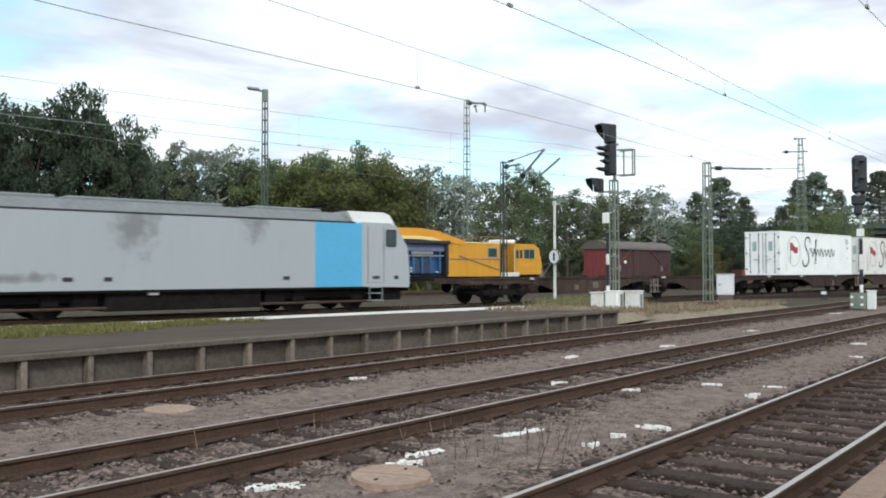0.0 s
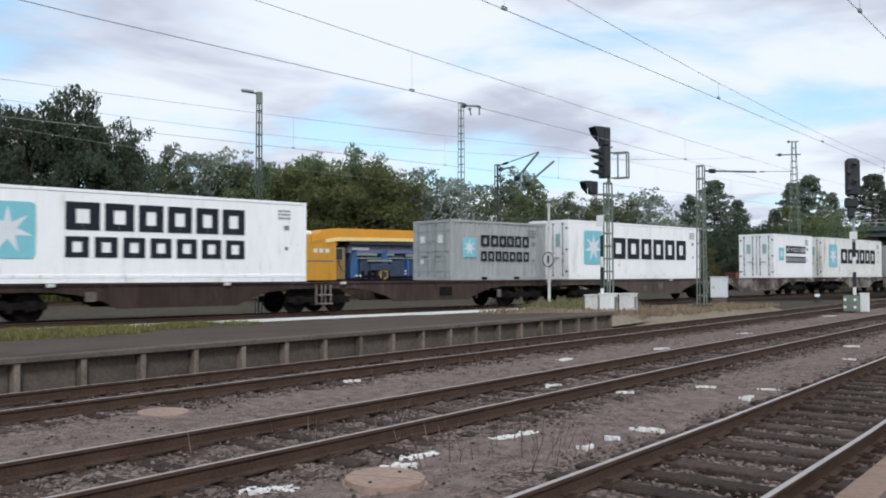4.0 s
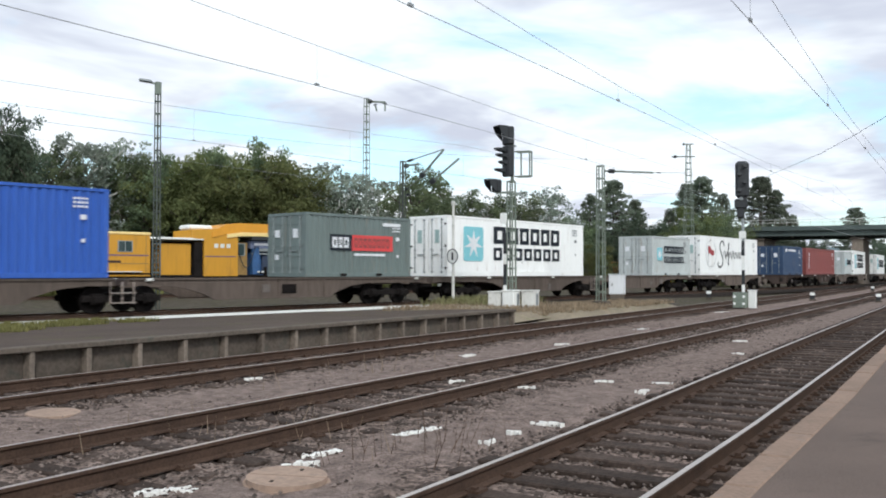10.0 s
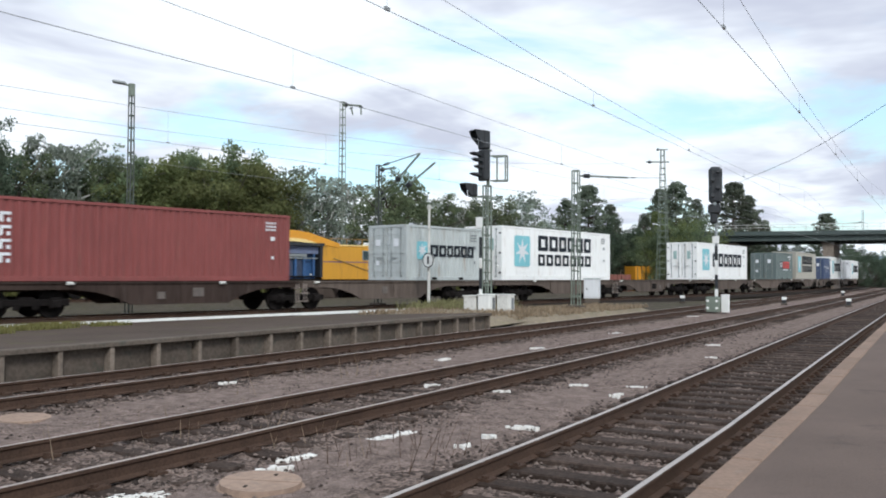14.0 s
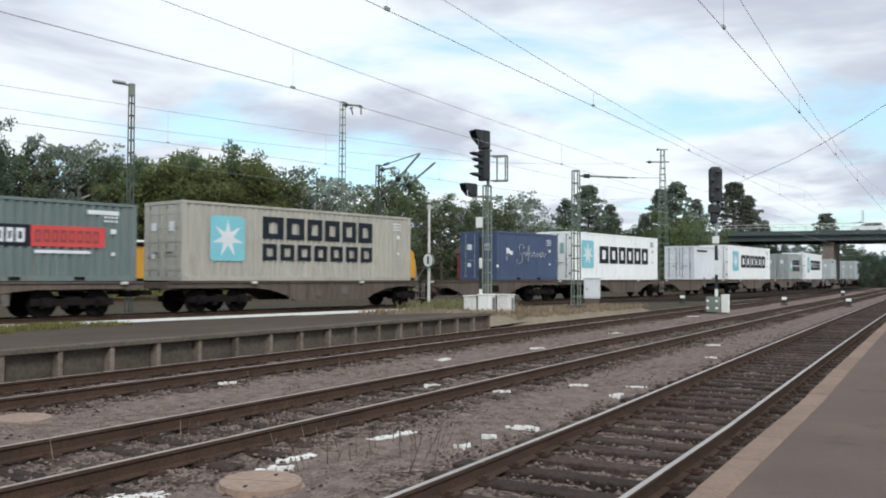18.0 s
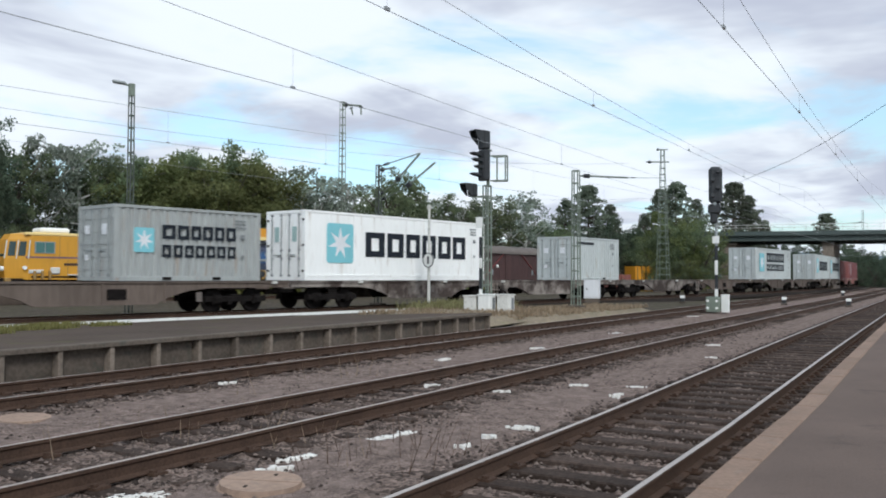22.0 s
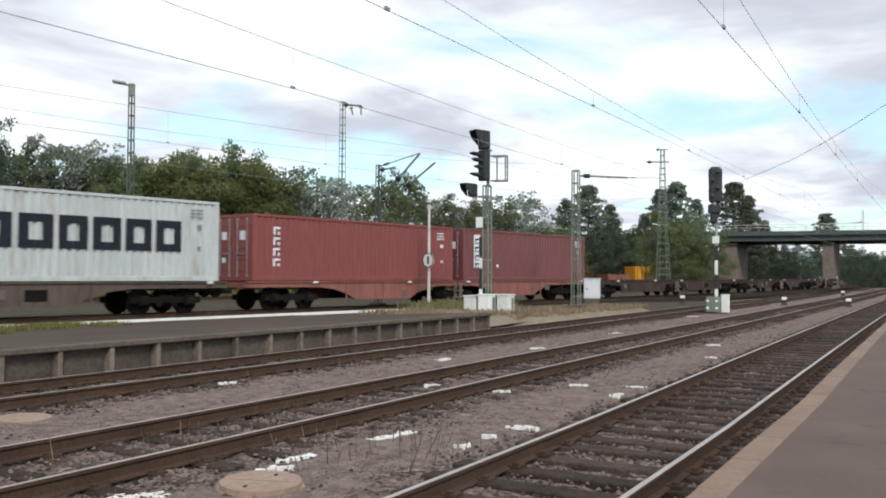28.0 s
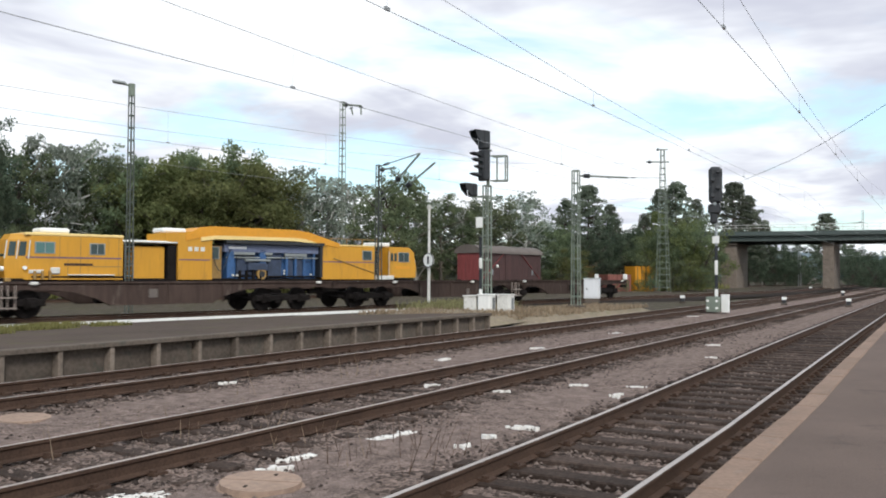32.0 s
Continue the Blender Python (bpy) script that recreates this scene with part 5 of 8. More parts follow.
def make_loco():
    c = empty("electric_locomotive", "silver-grey electric locomotive with a blue stripe and sooty streaks", "locomotive")
    L2, W2 = 9.3, 1.48
    zb, zs, zt = 0.88, 3.25, 3.95          # body bottom, shoulder, roof over rail head
    # side body between the two cabs
    bm = bmesh.new()
    prism(bm, [(-W2, zb), (-W2, zs), (-W2 + 0.12, zs + 0.08), (W2 - 0.12, zs + 0.08), (W2, zs), (W2, zb)], 'x', -L2 + 2.4, L2 - 4.5)
    part("body", bm, M_LOCOSIDE, c)
    bm = bmesh.new()
    prism(bm, [(-W2, zb), (-W2, zs), (-W2 + 0.12, zs + 0.08), (W2 - 0.12, zs + 0.08), (W2, zs), (W2, zb)], 'x', L2 - 4.5, L2 - 2.4)
    part("blue_stripe", bm, M_LOCOBLUE, c, "broad sky-blue stripe")
    for sx, nm in ((1, "rear_cab"), (-1, "front_cab")):
        bm = bmesh.new()
        prof = [(L2 - 2.4, zb), (L2 - 0.03, zb - 0.06), (L2, 1.3), (L2 - 0.1, 2.4), (L2 - 0.68, 3.24), (L2 - 0.85, 3.33), (L2 - 2.4, zs + 0.08)]
        prism(bm, [(sx * a, b) for a, b in prof], 'y', -W2, W2)
        bmesh.ops.bevel(bm, geom=[e for e in bm.edges if abs(e.verts[0].co.y - e.verts[1].co.y) < 0.01 and min(abs(v.co.x) for v in e.verts) > L2 - 1.0], offset=0.1, segments=2, affect='EDGES')
        cab = part(nm, bm, M_LOCO, c)
        bm = bmesh.new()
        prism(bm, [(sx * (L2 - 3.0), 3.74), (sx * (L2 - 2.72), 3.30), (sx * (L2 - 0.74), 3.27), (sx * (L2 - 1.02), 3.66), (sx * (L2 - 1.3), 3.74)], 'y', -1.38, 1.38)
        part("cab_roof", bm, M_WHITE, cab, "white cab roof")
        for sy in (-1, 1):
            part("side_window", boxes([(sx * (L2 - 1.02), sy * (W2 + 0.004), 2.75, 0.5, 0.03, 0.66)], 0.05), M_GLASS, cab, "dark cab side window")
            d = part("cab_door", boxes([(sx * (L2 - 1.75), sy * (W2 + 0.002), 2.1, 0.72, 0.02, 2.15)], 0.008), M_LOCO, cab)
            part("door_seal", boxes([(sx * (L2 - 1.75 + k * 0.38), sy * (W2 + 0.003), 2.1, 0.04, 0.012, 2.2) for k in (-1, 1)]), M_INKGREY, d)
            part("step", boxes([(sx * (L2 - 1.75), sy * (W2 - 0.05), z, 0.6, 0.25, 0.04) for z in (0.35, 0.62, 0.85)] + [(sx * (L2 - 1.75 + k * 0.3), sy * (W2 + 0.0), 0.6, 0.03, 0.04, 0.6) for k in (-1, 1)]), M_STEELGREY, cab)
            part("lamp_recess", boxes([(sx * (L2 - 1.75), sy * (W2 + 0.006), 1.22, 0.34, 0.02, 0.12), (sx * (L2 - 0.75), sy * (W2 + 0.006), 1.22, 0.2, 0.02, 0.14)]), M_BLACK, cab)
        part("windscreen", boxes([(0, 0, 0, 0.03, 2.2, 0.8)], 0.01), M_GLASS, cab).matrix_basis = pose(sx * (L2 - 0.36), 0, 2.84, 0, sx * -34, 0)
        part("buffer", rod(rod(bmesh.new(), (sx * L2, -0.87, 0.9), (sx * (L2 + 0.5), -0.87, 0.9), 0.1, 10), (sx * L2, 0.87, 0.9), (sx * (L2 + 0.5), 0.87, 0.9), 0.1, 10), M_UNDER, cab)
        part("buffer_beam", boxes([(sx * (L2 - 0.15), 0, 0.85, 0.3, 2.7, 0.35)], 0.02), M_UNDER, cab)
    # sloping roof with hoods
    bm = bmesh.new()
    prism(bm, [(-W2 + 0.12, zs + 0.08), (-W2 + 0.42, zs + 0.42), (W2 - 0.42, zs + 0.42), (W2 - 0.12, zs + 0.08)], 'x', -L2 + 2.6, L2 - 2.6)
    part("roof", bm, M_LOCOROOF, c, "dirty grey sloping roof")
    for i, (x, ln) in enumerate(((-1.2, 5.2), (4.0, 2.8), (-5.2, 2.2))):
        part("roof_hood", boxes([(x, 0, zs + 0.45, ln, 2.0, 0.18)], 0.05), M_LOCOROOF, c)
    for x in (-6.3, 6.0):
        bm = bmesh.new()
        for sy in (-1, 1):
            bar(bm, (x, sy * 0.5, zs + 0.45), (x + 1.2, sy * 0.35, zs + 0.62), 0.05)
            bar(bm, (x + 1.2, sy * 0.35, zs + 0.62), (x - 0.2, sy * 0.6, zs + 0.72), 0.04)
        box(bm, x - 0.2, 0, zs + 0.74, 0.3, 1.7, 0.05)
        part("pantograph", bm, M_UNDER, c, "folded pantograph")
    for x, w in ((-3.9, 0.3), (-2.7, 0.25), (3.6, 0.25)):
        part("side_hatch", boxes([(x, -W2 - 0.006, 1.22, w, 0.02, 0.13)]), M_BLACK, c)
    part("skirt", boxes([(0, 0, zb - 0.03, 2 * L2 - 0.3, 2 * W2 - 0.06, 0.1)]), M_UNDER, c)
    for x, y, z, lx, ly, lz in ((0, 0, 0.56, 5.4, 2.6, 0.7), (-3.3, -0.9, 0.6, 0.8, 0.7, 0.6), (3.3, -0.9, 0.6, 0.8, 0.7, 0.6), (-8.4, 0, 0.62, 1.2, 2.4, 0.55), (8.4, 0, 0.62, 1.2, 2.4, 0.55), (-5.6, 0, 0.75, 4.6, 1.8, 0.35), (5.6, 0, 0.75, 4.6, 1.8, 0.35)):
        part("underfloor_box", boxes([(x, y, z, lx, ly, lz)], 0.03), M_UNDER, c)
    # added dark block that fills the see-through space with shade
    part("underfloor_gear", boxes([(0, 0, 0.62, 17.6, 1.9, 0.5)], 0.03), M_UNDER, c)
    part("roof_gutter", boxes([(0, sy * (W2 - 0.06), zs + 0.06, 2 * L2 - 5.4, 0.1, 0.05) for sy in (-1, 1)]), M_BLACK, c, "dark line along the roof edge")
    part("side_pipe", rod(bmesh.new(), (-7.5, -1.25, 0.32), (7.5, -1.25, 0.32), 0.05, 8), M_RAILSIDE, c)
    part("sand_box", boxes([(-1.2, -1.34, 0.78, 0.34, 0.1, 0.16)], 0.02), M_CONC_LT, c, "pale fittings under the body")
    for x in (-5.6, 5.6):
        b = part("bogie_frame", boxes([(x, sy * 1.05, 0.62, 4.2, 0.16, 0.28) for sy in (-1, 1)] + [(x, 0, 0.6, 0.7, 2.0, 0.3)] + [(x + k, sy * 1.1, 0.58, 0.5, 0.2, 0.4) for k in (-1.3, 1.3) for sy in (-1, 1)], 0.03), M_UNDER, c)
        for k in (-1.3, 1.3):
            for sy in (-1, 1):
                part("wheel", rod(rod(bmesh.new(), (x + k, sy * 0.7, 0.6), (x + k, sy * 0.83, 0.6), 0.6, 24), (x + k, sy * 0.83, 0.6), (x + k, sy * 0.88, 0.6), 0.2, 12), M_UNDER, b)
    return c


LOCO = make_loco()
MOVING.append((LOCO, -223.92 - 9.35, 10.0, RAIL_4))


def motions():
    for thing, s, ln, z in MOVING:
        ride(thing, s, ln, z)
    drive_car()


# ---- yard behind the running line ----
TAMP_A, TAMP_ANGLE = Vector((28.94, 43.8, 0)), -16.88
TAMP = Matrix.Translation(TAMP_A) @ Matrix.Rotation(radians(TAMP_ANGLE), 4, 'Z')


def yard_track(pts, z, label):
    t = empty("railway_track", label, "railway track")
    t["kind"] = "structure"
    fine = []
    for a, b in zip(pts, pts[1:]):
        a, b = Vector((*a, 0)), Vector((*b, 0))
        for k in range(8):
            fine.append(a.lerp(b, k / 8))
    fine.append(Vector((*pts[-1], 0)))
    for s in (-0.7525, 0.7525):
        row = []
        for i, p in enumerate(fine):
            d = (fine[min(i + 1, len(fine) - 1)] - fine[max(i - 1, 0)]).normalized()
            row.append(p + Vector((-d.y, d.x, 0)) * s)
        sweep_rail("rail", row, z, t, M_RAILDULL)
    bm = bmesh.new()
    for i, p in enumerate(fine[:-1]):
        q = fine[i + 1]
        d = (q - p)
        n = max(1, int(d.length / 0.65))
        for k in range(n):
            c = p.lerp(q, k / n)
            box(bm, 0, 0, 0, 0.24, 2.5, 0.14, m=Matrix.Translation((c.x, c.y, z - 0.24)) @ Matrix.Rotation(math.atan2(d.y, d.x), 4, 'Z'))
    part("sleepers", bm, M_SLEEPER, t)["kind"] = "stuff"
    bed = bmesh.new()
    rows = []
    for i, p in enumerate(fine):
        d = (fine[min(i + 1, len(fine) - 1)] - fine[max(i - 1, 0)]).normalized()
        nn = Vector((-d.y, d.x, 0))
        rows.append([bed.verts.new(p + nn * u + Vector((0, 0, z + w))) for u, w in ((-2.6, -0.3), (-1.6, -0.2), (1.6, -0.2), (2.6, -0.3))])
    for a, b in zip(rows, rows[1:]):
        for k in range(3):
            bed.faces.new((a[k], b[k], b[k + 1], a[k + 1]))
    bmesh.ops.recalc_face_normals(bed, faces=bed.faces)
    # same darkened ballast, for the shade below the stabled machines
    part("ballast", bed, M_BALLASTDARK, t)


_tc = [tuple((TAMP @ Vector((u, 1.4, 0)))[:2]) for u in (-60, -30, 0, 29)]
yard_track(_tc + [(66.45, 35.9), (76.4, 34.7), (120, 30.5), (200, 24)], 0.22, "rusty yard siding with stabled machines")


def tbox(u0, u1, z0, z1, v0=0.0, v1=2.7, bevel=0.03):
    return boxes([((u0 + u1) / 2, (v0 + v1) / 2, (z0 + z1) / 2, u1 - u0, v1 - v0, z1 - z0)], bevel)


def window(parent, u0, u1, z0, z1, v=-0.012, material=None, panes=2):
    w = part("window", boxes([((u0 + u1) / 2, v, (z0 + z1) / 2, u1 - u0 + 0.1, 0.03, z1 - z0 + 0.1)], 0.01), M_STEELGREY, parent)
    wd = (u1 - u0) / panes
    for i in range(panes):
        part("pane", boxes([(u0 + wd * (i + 0.5), v - 0.012, (z0 + z1) / 2, wd - 0.05, 0.02, z1 - z0)]), material or M_GLASS, w)
    return w


def rail_wheels(parent, us, z=0.66, v0=0.65, v1=2.15, r=0.44):
    for u in us:
        for v in (v0, v1):
            part("wheel", rod(bmesh.new(), (u, v - 0.07, z), (u, v + 0.07, z), r, 18), M_UNDER, parent)


# machine yellow made paler; on roof edges it puts the light into the colour
M_PALEYELLOW = mat("pale_edge_yellow", (0.8, 0.6, 0.25), 0.5, vary=0.08, grain=6, stain=0.9)


def make_tamper():
    t = empty("tamping_machine", "long yellow tamping machine with blue engine bay on a siding", "rail machine", m=TAMP)
    part("main_frame", tbox(0.3, 29.0, 1.05, 1.42, 0.15, 2.55), M_UNDER, t)
    # front cab: a nose with chamfered corners, raked back above the waist
    bm = bmesh.new()
    rings = []
    for zz, back in ((1.35, 0.06), (1.9, 0.0), (2.5, 0.0), (3.55, 0.14), (3.86, 0.36)):
        pl = [(6.45, 0), (1.18 + back * 0.6, 0), (0.16 + back, 0.72), (0.16 + back, 1.98), (1.18 + back * 0.6, 2.7), (6.45, 2.7)]
        rings.append([bm.verts.new((u, v, zz)) for u, v in pl])
    for r0, r1 in zip(rings, rings[1:]):
        for k in range(6):
            bm.faces.new((r0[k], r0[(k + 1) % 6], r1[(k + 1) % 6], r1[k]))
    bm.faces.new(rings[0])
    bm.faces.new(rings[-1][::-1])
    bmesh.ops.recalc_face_normals(bm, faces=bm.faces)
    cab = part("front_cab", bm, M_YELLOW, t)
    for lo, hi in ((0.13, 0.42), (0.58, 0.87)):
        bm = bmesh.new()
        quad = []
        for f, zz in ((lo, 2.66), (hi, 2.66), (hi, 3.44), (lo, 3.44)):
            back = 0.133 * max(0, zz - 2.5)
            p0, p1 = Vector((1.18 + back * 0.6, 0, zz)), Vector((0.16 + back, 0.72, zz))
            quad.append(p0.lerp(p1, f) + Vector((-0.015, -0.02, 0)))
        vs = [bm.verts.new(q) for q in quad] + [bm.verts.new(q + Vector((0.03, 0.04, 0))) for q in quad]
        for ids in ((0, 1, 2, 3), (7, 6, 5, 4), (0, 4, 5, 1), (1, 5, 6, 2), (2, 6, 7, 3), (3, 7, 4, 0)):
            bm.faces.new([vs[q] for q in ids])
        bmesh.ops.recalc_face_normals(bm, faces=bm.faces)
        part("corner_window", bm, M_GLASS, cab)
    for k, f in enumerate((0.0, 0.5, 1.0)):
        bm = bmesh.new()
        p0, p1 = Vector((1.18, -0.01, 2.5)), Vector((0.16, 0.71, 2.5))
        q0, q1 = Vector((1.18 + 0.08, -0.01, 3.5)), Vector((0.16 + 0.133, 0.71, 3.5))
        bar(bm, p0.lerp(p1, f), q0.lerp(q1, f), 0.09, 0.05)
        part("window_pillar", bm, M_CONC_LT, cab, "pale window pillar")
    part("roof_edge", boxes([(3.75, 1.35, 3.86, 5.5, 2.78, 0.17)], 0.04), M_PALEYELLOW, cab, "roof edge in pale lit yellow")
    part("air_conditioner", boxes([(2.8, 1.3, 4.1, 1.6, 1.5, 0.32)], 0.1), M_WHITE, cab, "white rooftop cooling unit")
    window(cab, 1.55, 2.55, 2.84, 3.4, material=M_GLASSTEAL)
    window(cab, 4.55, 5.35, 2.81, 3.38)
    part("windscreen", boxes([(0, 0, 0, 0.04, 1.1, 0.8)], 0.01), M_GLASS, cab).matrix_basis = pose(0.28, 1.35, 3.0, 0, 15, 0)
    part("stripe", boxes([(3.7, -0.006, 2.58, 5.3, 0.014, 0.09)]), M_STRIPE, cab, "grey-violet stripe")
    part("lettering_bar", boxes([(3.9, -0.006, 2.2, 1.6, 0.014, 0.14)]), M_RAILSIDE, cab)
    part("side_vent", boxes([(5.5, -0.006, 2.1, 1.7, 0.014, 0.05)]), M_TAN, cab)
    for u, zz, hh in ((3.3, 1.9, 1.1), (4.0, 2.6, 2.3), (2.85, 3.1, 1.3), (6.2, 2.6, 2.3)):
        part("panel_seam", boxes([(u, -0.005, zz, 0.035, 0.012, hh)]), M_TAN, cab)
    # shadow line of the skirt, laid on the cab side as a dark strip
    part("waist_shadow_gap", boxes([(3.9, -0.005, 1.5, 5.1, 0.014, 0.1)]), M_UNDER, cab, "dark strip for the shade under the cab skirt")
    for u in (1.5, 1.9, 2.3):
        part("tool_bracket", boxes([(u, -0.1, 1.6, 0.12, 0.2, 0.5)], 0.02), M_TAN, cab)
    for v in (0.85, 1.85):
        part("headlamp", rod(bmesh.new(), (0.0, v, 1.95), (0.2, v, 1.95), 0.14, 12), M_WHITE, cab, "white round lamp")
    part("headlamp", rod(bmesh.new(), (1.0, -0.08, 2.0), (1.0, 0.05, 2.0), 0.11, 12), M_WHITE, cab)
    part("buffer_beam", boxes([(0.2, 1.35, 1.25, 0.3, 2.5, 0.4)], 0.03), M_TAN, t)
    for v in (0.5, 2.2):
        part("buffer", rod(bmesh.new(), (-0.45, v, 1.28), (0.15, v, 1.28), 0.16, 12), M_UNDER, t)
    part("step_plate", boxes([(4.6, -0.1, 1.62, 2.6, 0.2, 0.06)], 0.01), M_CONC_LT, t, "pale step plate")
    part("wheel_box", boxes([(2.6, -0.04, 1.85, 0.5, 0.12, 0.36), (1.6, -0.03, 1.8, 0.8, 0.1, 0.2)], 0.03), M_CONC_LT, t)
    # open bay with ladder and canopy
    part("bay_panel", tbox(7.2, 9.2, 1.4, 3.35, 0.35, 2.4), M_YELLOW, t)
    # solid near-black block in place of the bay's shaded depth
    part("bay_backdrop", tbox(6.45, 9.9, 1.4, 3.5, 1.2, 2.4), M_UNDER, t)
    part("canopy", tbox(6.4, 9.9, 3.56, 3.7, 0.0, 2.7), M_WHITE, t, "pale canopy")
    bm = bmesh.new()
    for k in range(7):
        box(bm, 6.85, 0.05, 1.6 + k * 0.28, 0.5, 0.05, 0.05)
    for u in (6.6, 7.1):
        box(bm, u, 0.05, 2.5, 0.05, 0.06, 2.2)
    part("ladder", bm, M_INKGREY, t)
    # centre cab
    bm = bmesh.new()
    prism(bm, [(9.9, 1.35), (9.9, 3.6), (9.1, 3.7), (9.1, 4.2), (11.3, 4.35), (12.2, 4.35), (12.2, 1.35)], 'y', 0, 2.7)
    mid = part("centre_cab", bm, M_YELLOW, t)
    # the entrance's inner shade, as a solid dark block
    part("doorway", boxes([(9.6, 0.6, 2.4, 0.55, 0.9, 2.1)]), M_UNDER, t, "dark block for the shaded open doorway")
    part("air_conditioner", boxes([(9.95, 1.3, 4.38, 1.6, 1.5, 0.32)], 0.1), M_WHITE, mid, "white rooftop cooling unit")
    part("badge", boxes([(10.7 + 0.42 * k, -0.006, 3.25, 0.28, 0.014, 0.26) for k in range(3)], 0.0), M_CONC_LT, mid, "row of pale badges")
    part("stripe", boxes([(11.0, -0.006, 2.58, 2.1, 0.014, 0.08)]), M_STRIPE, mid)
    window(mid, 12.3, 12.85, 2.7, 3.4, 0.35, panes=1)
    part("control_stand", tbox(12.2, 13.1, 1.4, 3.5, 0.4, 2.3), M_TAN, t)
    # arched beam over the engine
    bm = bmesh.new()
    top = [(10.4, 4.1), (11.3, 4.6), (12.2, 4.72), (18.4, 4.72), (19.6, 4.58), (20.8, 4.25), (22.1, 3.9)]
    low = [(22.1, 3.6), (20.6, 3.78), (19.2, 4.12), (18.2, 4.18), (12.4, 4.14), (11.4, 4.0), (10.4, 3.75)]
    prism(bm, top + low, 'y', -0.05, 2.75)
    beam = part("arched_beam", bm, M_ORANGE, t, "orange-yellow arched beam")
    bm = bmesh.new()
    prism(bm, [(11.4, 4.0), (12.4, 4.14), (18.2, 4.18), (19.2, 4.12), (20.6, 3.78), (20.6, 3.6), (19.1, 3.9), (18.1, 3.96), (12.4, 3.9), (11.4, 3.75)], 'y', -0.08, 2.6)
    part("beam_flange", bm, M_PALEYELLOW, beam, "pale yellow lower flange")
    # engine bay
    eng = part("engine_block", tbox(13.4, 20.4, 1.4, 3.3, 0.5, 2.4), M_ENGBLUE, t, "dirty blue engine block")
    part("engine_top", tbox(13.2, 20.5, 3.12, 3.66, 0.15, 2.5), M_DUCT, eng, "grey-blue top duct")
    for u in (13.6, 16.0):
        part("engine_post", boxes([(u, 0.3, 2.4, 0.5, 0.3, 1.9)], 0.03), M_ENGBLUE, eng)
    for u in (17.9, 18.6, 19.3, 20.1):
        part("engine_post", boxes([(u, 0.32, 2.3, 0.18, 0.26, 1.7)], 0.03), M_ENGBLUE, eng)
    # dark blue boxes standing in for shaded openings of the engine
    for u, w, hh in ((14.8, 1.3, 1.3), (17.0, 1.1, 1.5), (19.0, 0.5, 1.4), (18.25, 0.4, 1.4)):
        part("engine_opening", boxes([(u, 0.42, 2.3, w, 0.2, hh)], 0.03), M_ENGDARK, eng)
    for u, z, w in ((14.6, 3.05, 1.6), (16.4, 3.05, 0.7), (18.6, 3.0, 1.8)):
        part("hydraulic_valve", boxes([(u, 0.25, z, w, 0.2, 0.22)], 0.04), M_STEELGREY, eng)
    part("hydraulic_pipe", rod(bmesh.new(), (13.3, 0.22, 2.78), (20.4, 0.22, 2.82), 0.05, 8), M_STEELGREY, eng)
    part("hydraulic_pipe", rod(bmesh.new(), (13.8, 0.2, 1.55), (20.2, 0.2, 1.55), 0.06, 8), M_UNDER, eng)
    pul = part("tool_wheel", rod(bmesh.new(), (15.9, 0.12, 1.72), (15.9, 0.3, 1.72), 0.36, 16), M_TAN, eng, "dirty yellow round pulley")
    part("hub", rod(bmesh.new(), (15.9, 0.06, 1.72), (15.9, 0.13, 1.72), 0.2, 12), M_BLACK, pul)
    part("work_unit", boxes([(15.6, 0.25, 2.2, 1.5, 0.3, 0.5)], 0.05), M_ENGDARK, eng)
    part("work_unit", boxes([(15.6, 0.2, 2.62, 1.9, 0.25, 0.16)], 0.04), M_STEELGREY, eng)
    for u, zz in ((13.75, 1.62), (14.05, 1.62), (17.6, 1.75), (17.6, 1.95), (19.75, 1.7)):
        part("pale_fitting", boxes([(u, 0.1, zz, 0.14, 0.12, 0.12)], 0.02), M_CONC_LT, eng)
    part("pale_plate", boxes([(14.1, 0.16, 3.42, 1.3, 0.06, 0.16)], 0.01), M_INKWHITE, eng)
    # black blocks fill two gaps to give their deep shade
    part("dark_gap", boxes([(16.9, 0.6, 3.78, 7.6, 1.6, 0.2)]), M_BLACK, eng, "black block for the shade below the beam")
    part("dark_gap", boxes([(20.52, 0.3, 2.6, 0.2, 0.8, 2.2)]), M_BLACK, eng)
    for k in range(5):
        part("tamping_tine", boxes([(14.3 + 0.5 * k, 0.2, 1.65, 0.14, 0.2, 0.6)], 0.02), M_UNDER, eng)
    bm = bmesh.new()
    for k in range(10):
        rod(bm, (12.3 + 0.12 * k, 0.1, 2.9 - 1.0 * math.sin(k / 9 * math.pi)), (12.42 + 0.12 * k, 0.1, 2.9 - 1.0 * math.sin((k + 1) / 9 * math.pi)), 0.03, 6)
    part("hose", bm, M_BLACK, t)
    # rear body and rear cab
    rear = part("rear_body", tbox(20.6, 25.4, 1.35, 3.72), M_YELLOW, t)
    part("roof_edge", boxes([(23.2, 1.35, 3.78, 4.6, 2.74, 0.1)], 0.03), M_PALEYELLOW, rear)
    part("brace", bar(bmesh.new(), (21.6, -0.02, 2.85), (25.2, -0.02, 1.85), 0.1, 0.05), M_TAN, rear)
    part("stripe", boxes([(23.0, -0.006, 2.6, 4.6, 0.014, 0.08)]), M_STRIPE, rear)
    window(rear, 24.2, 25.0, 2.8, 3.4, panes=1)
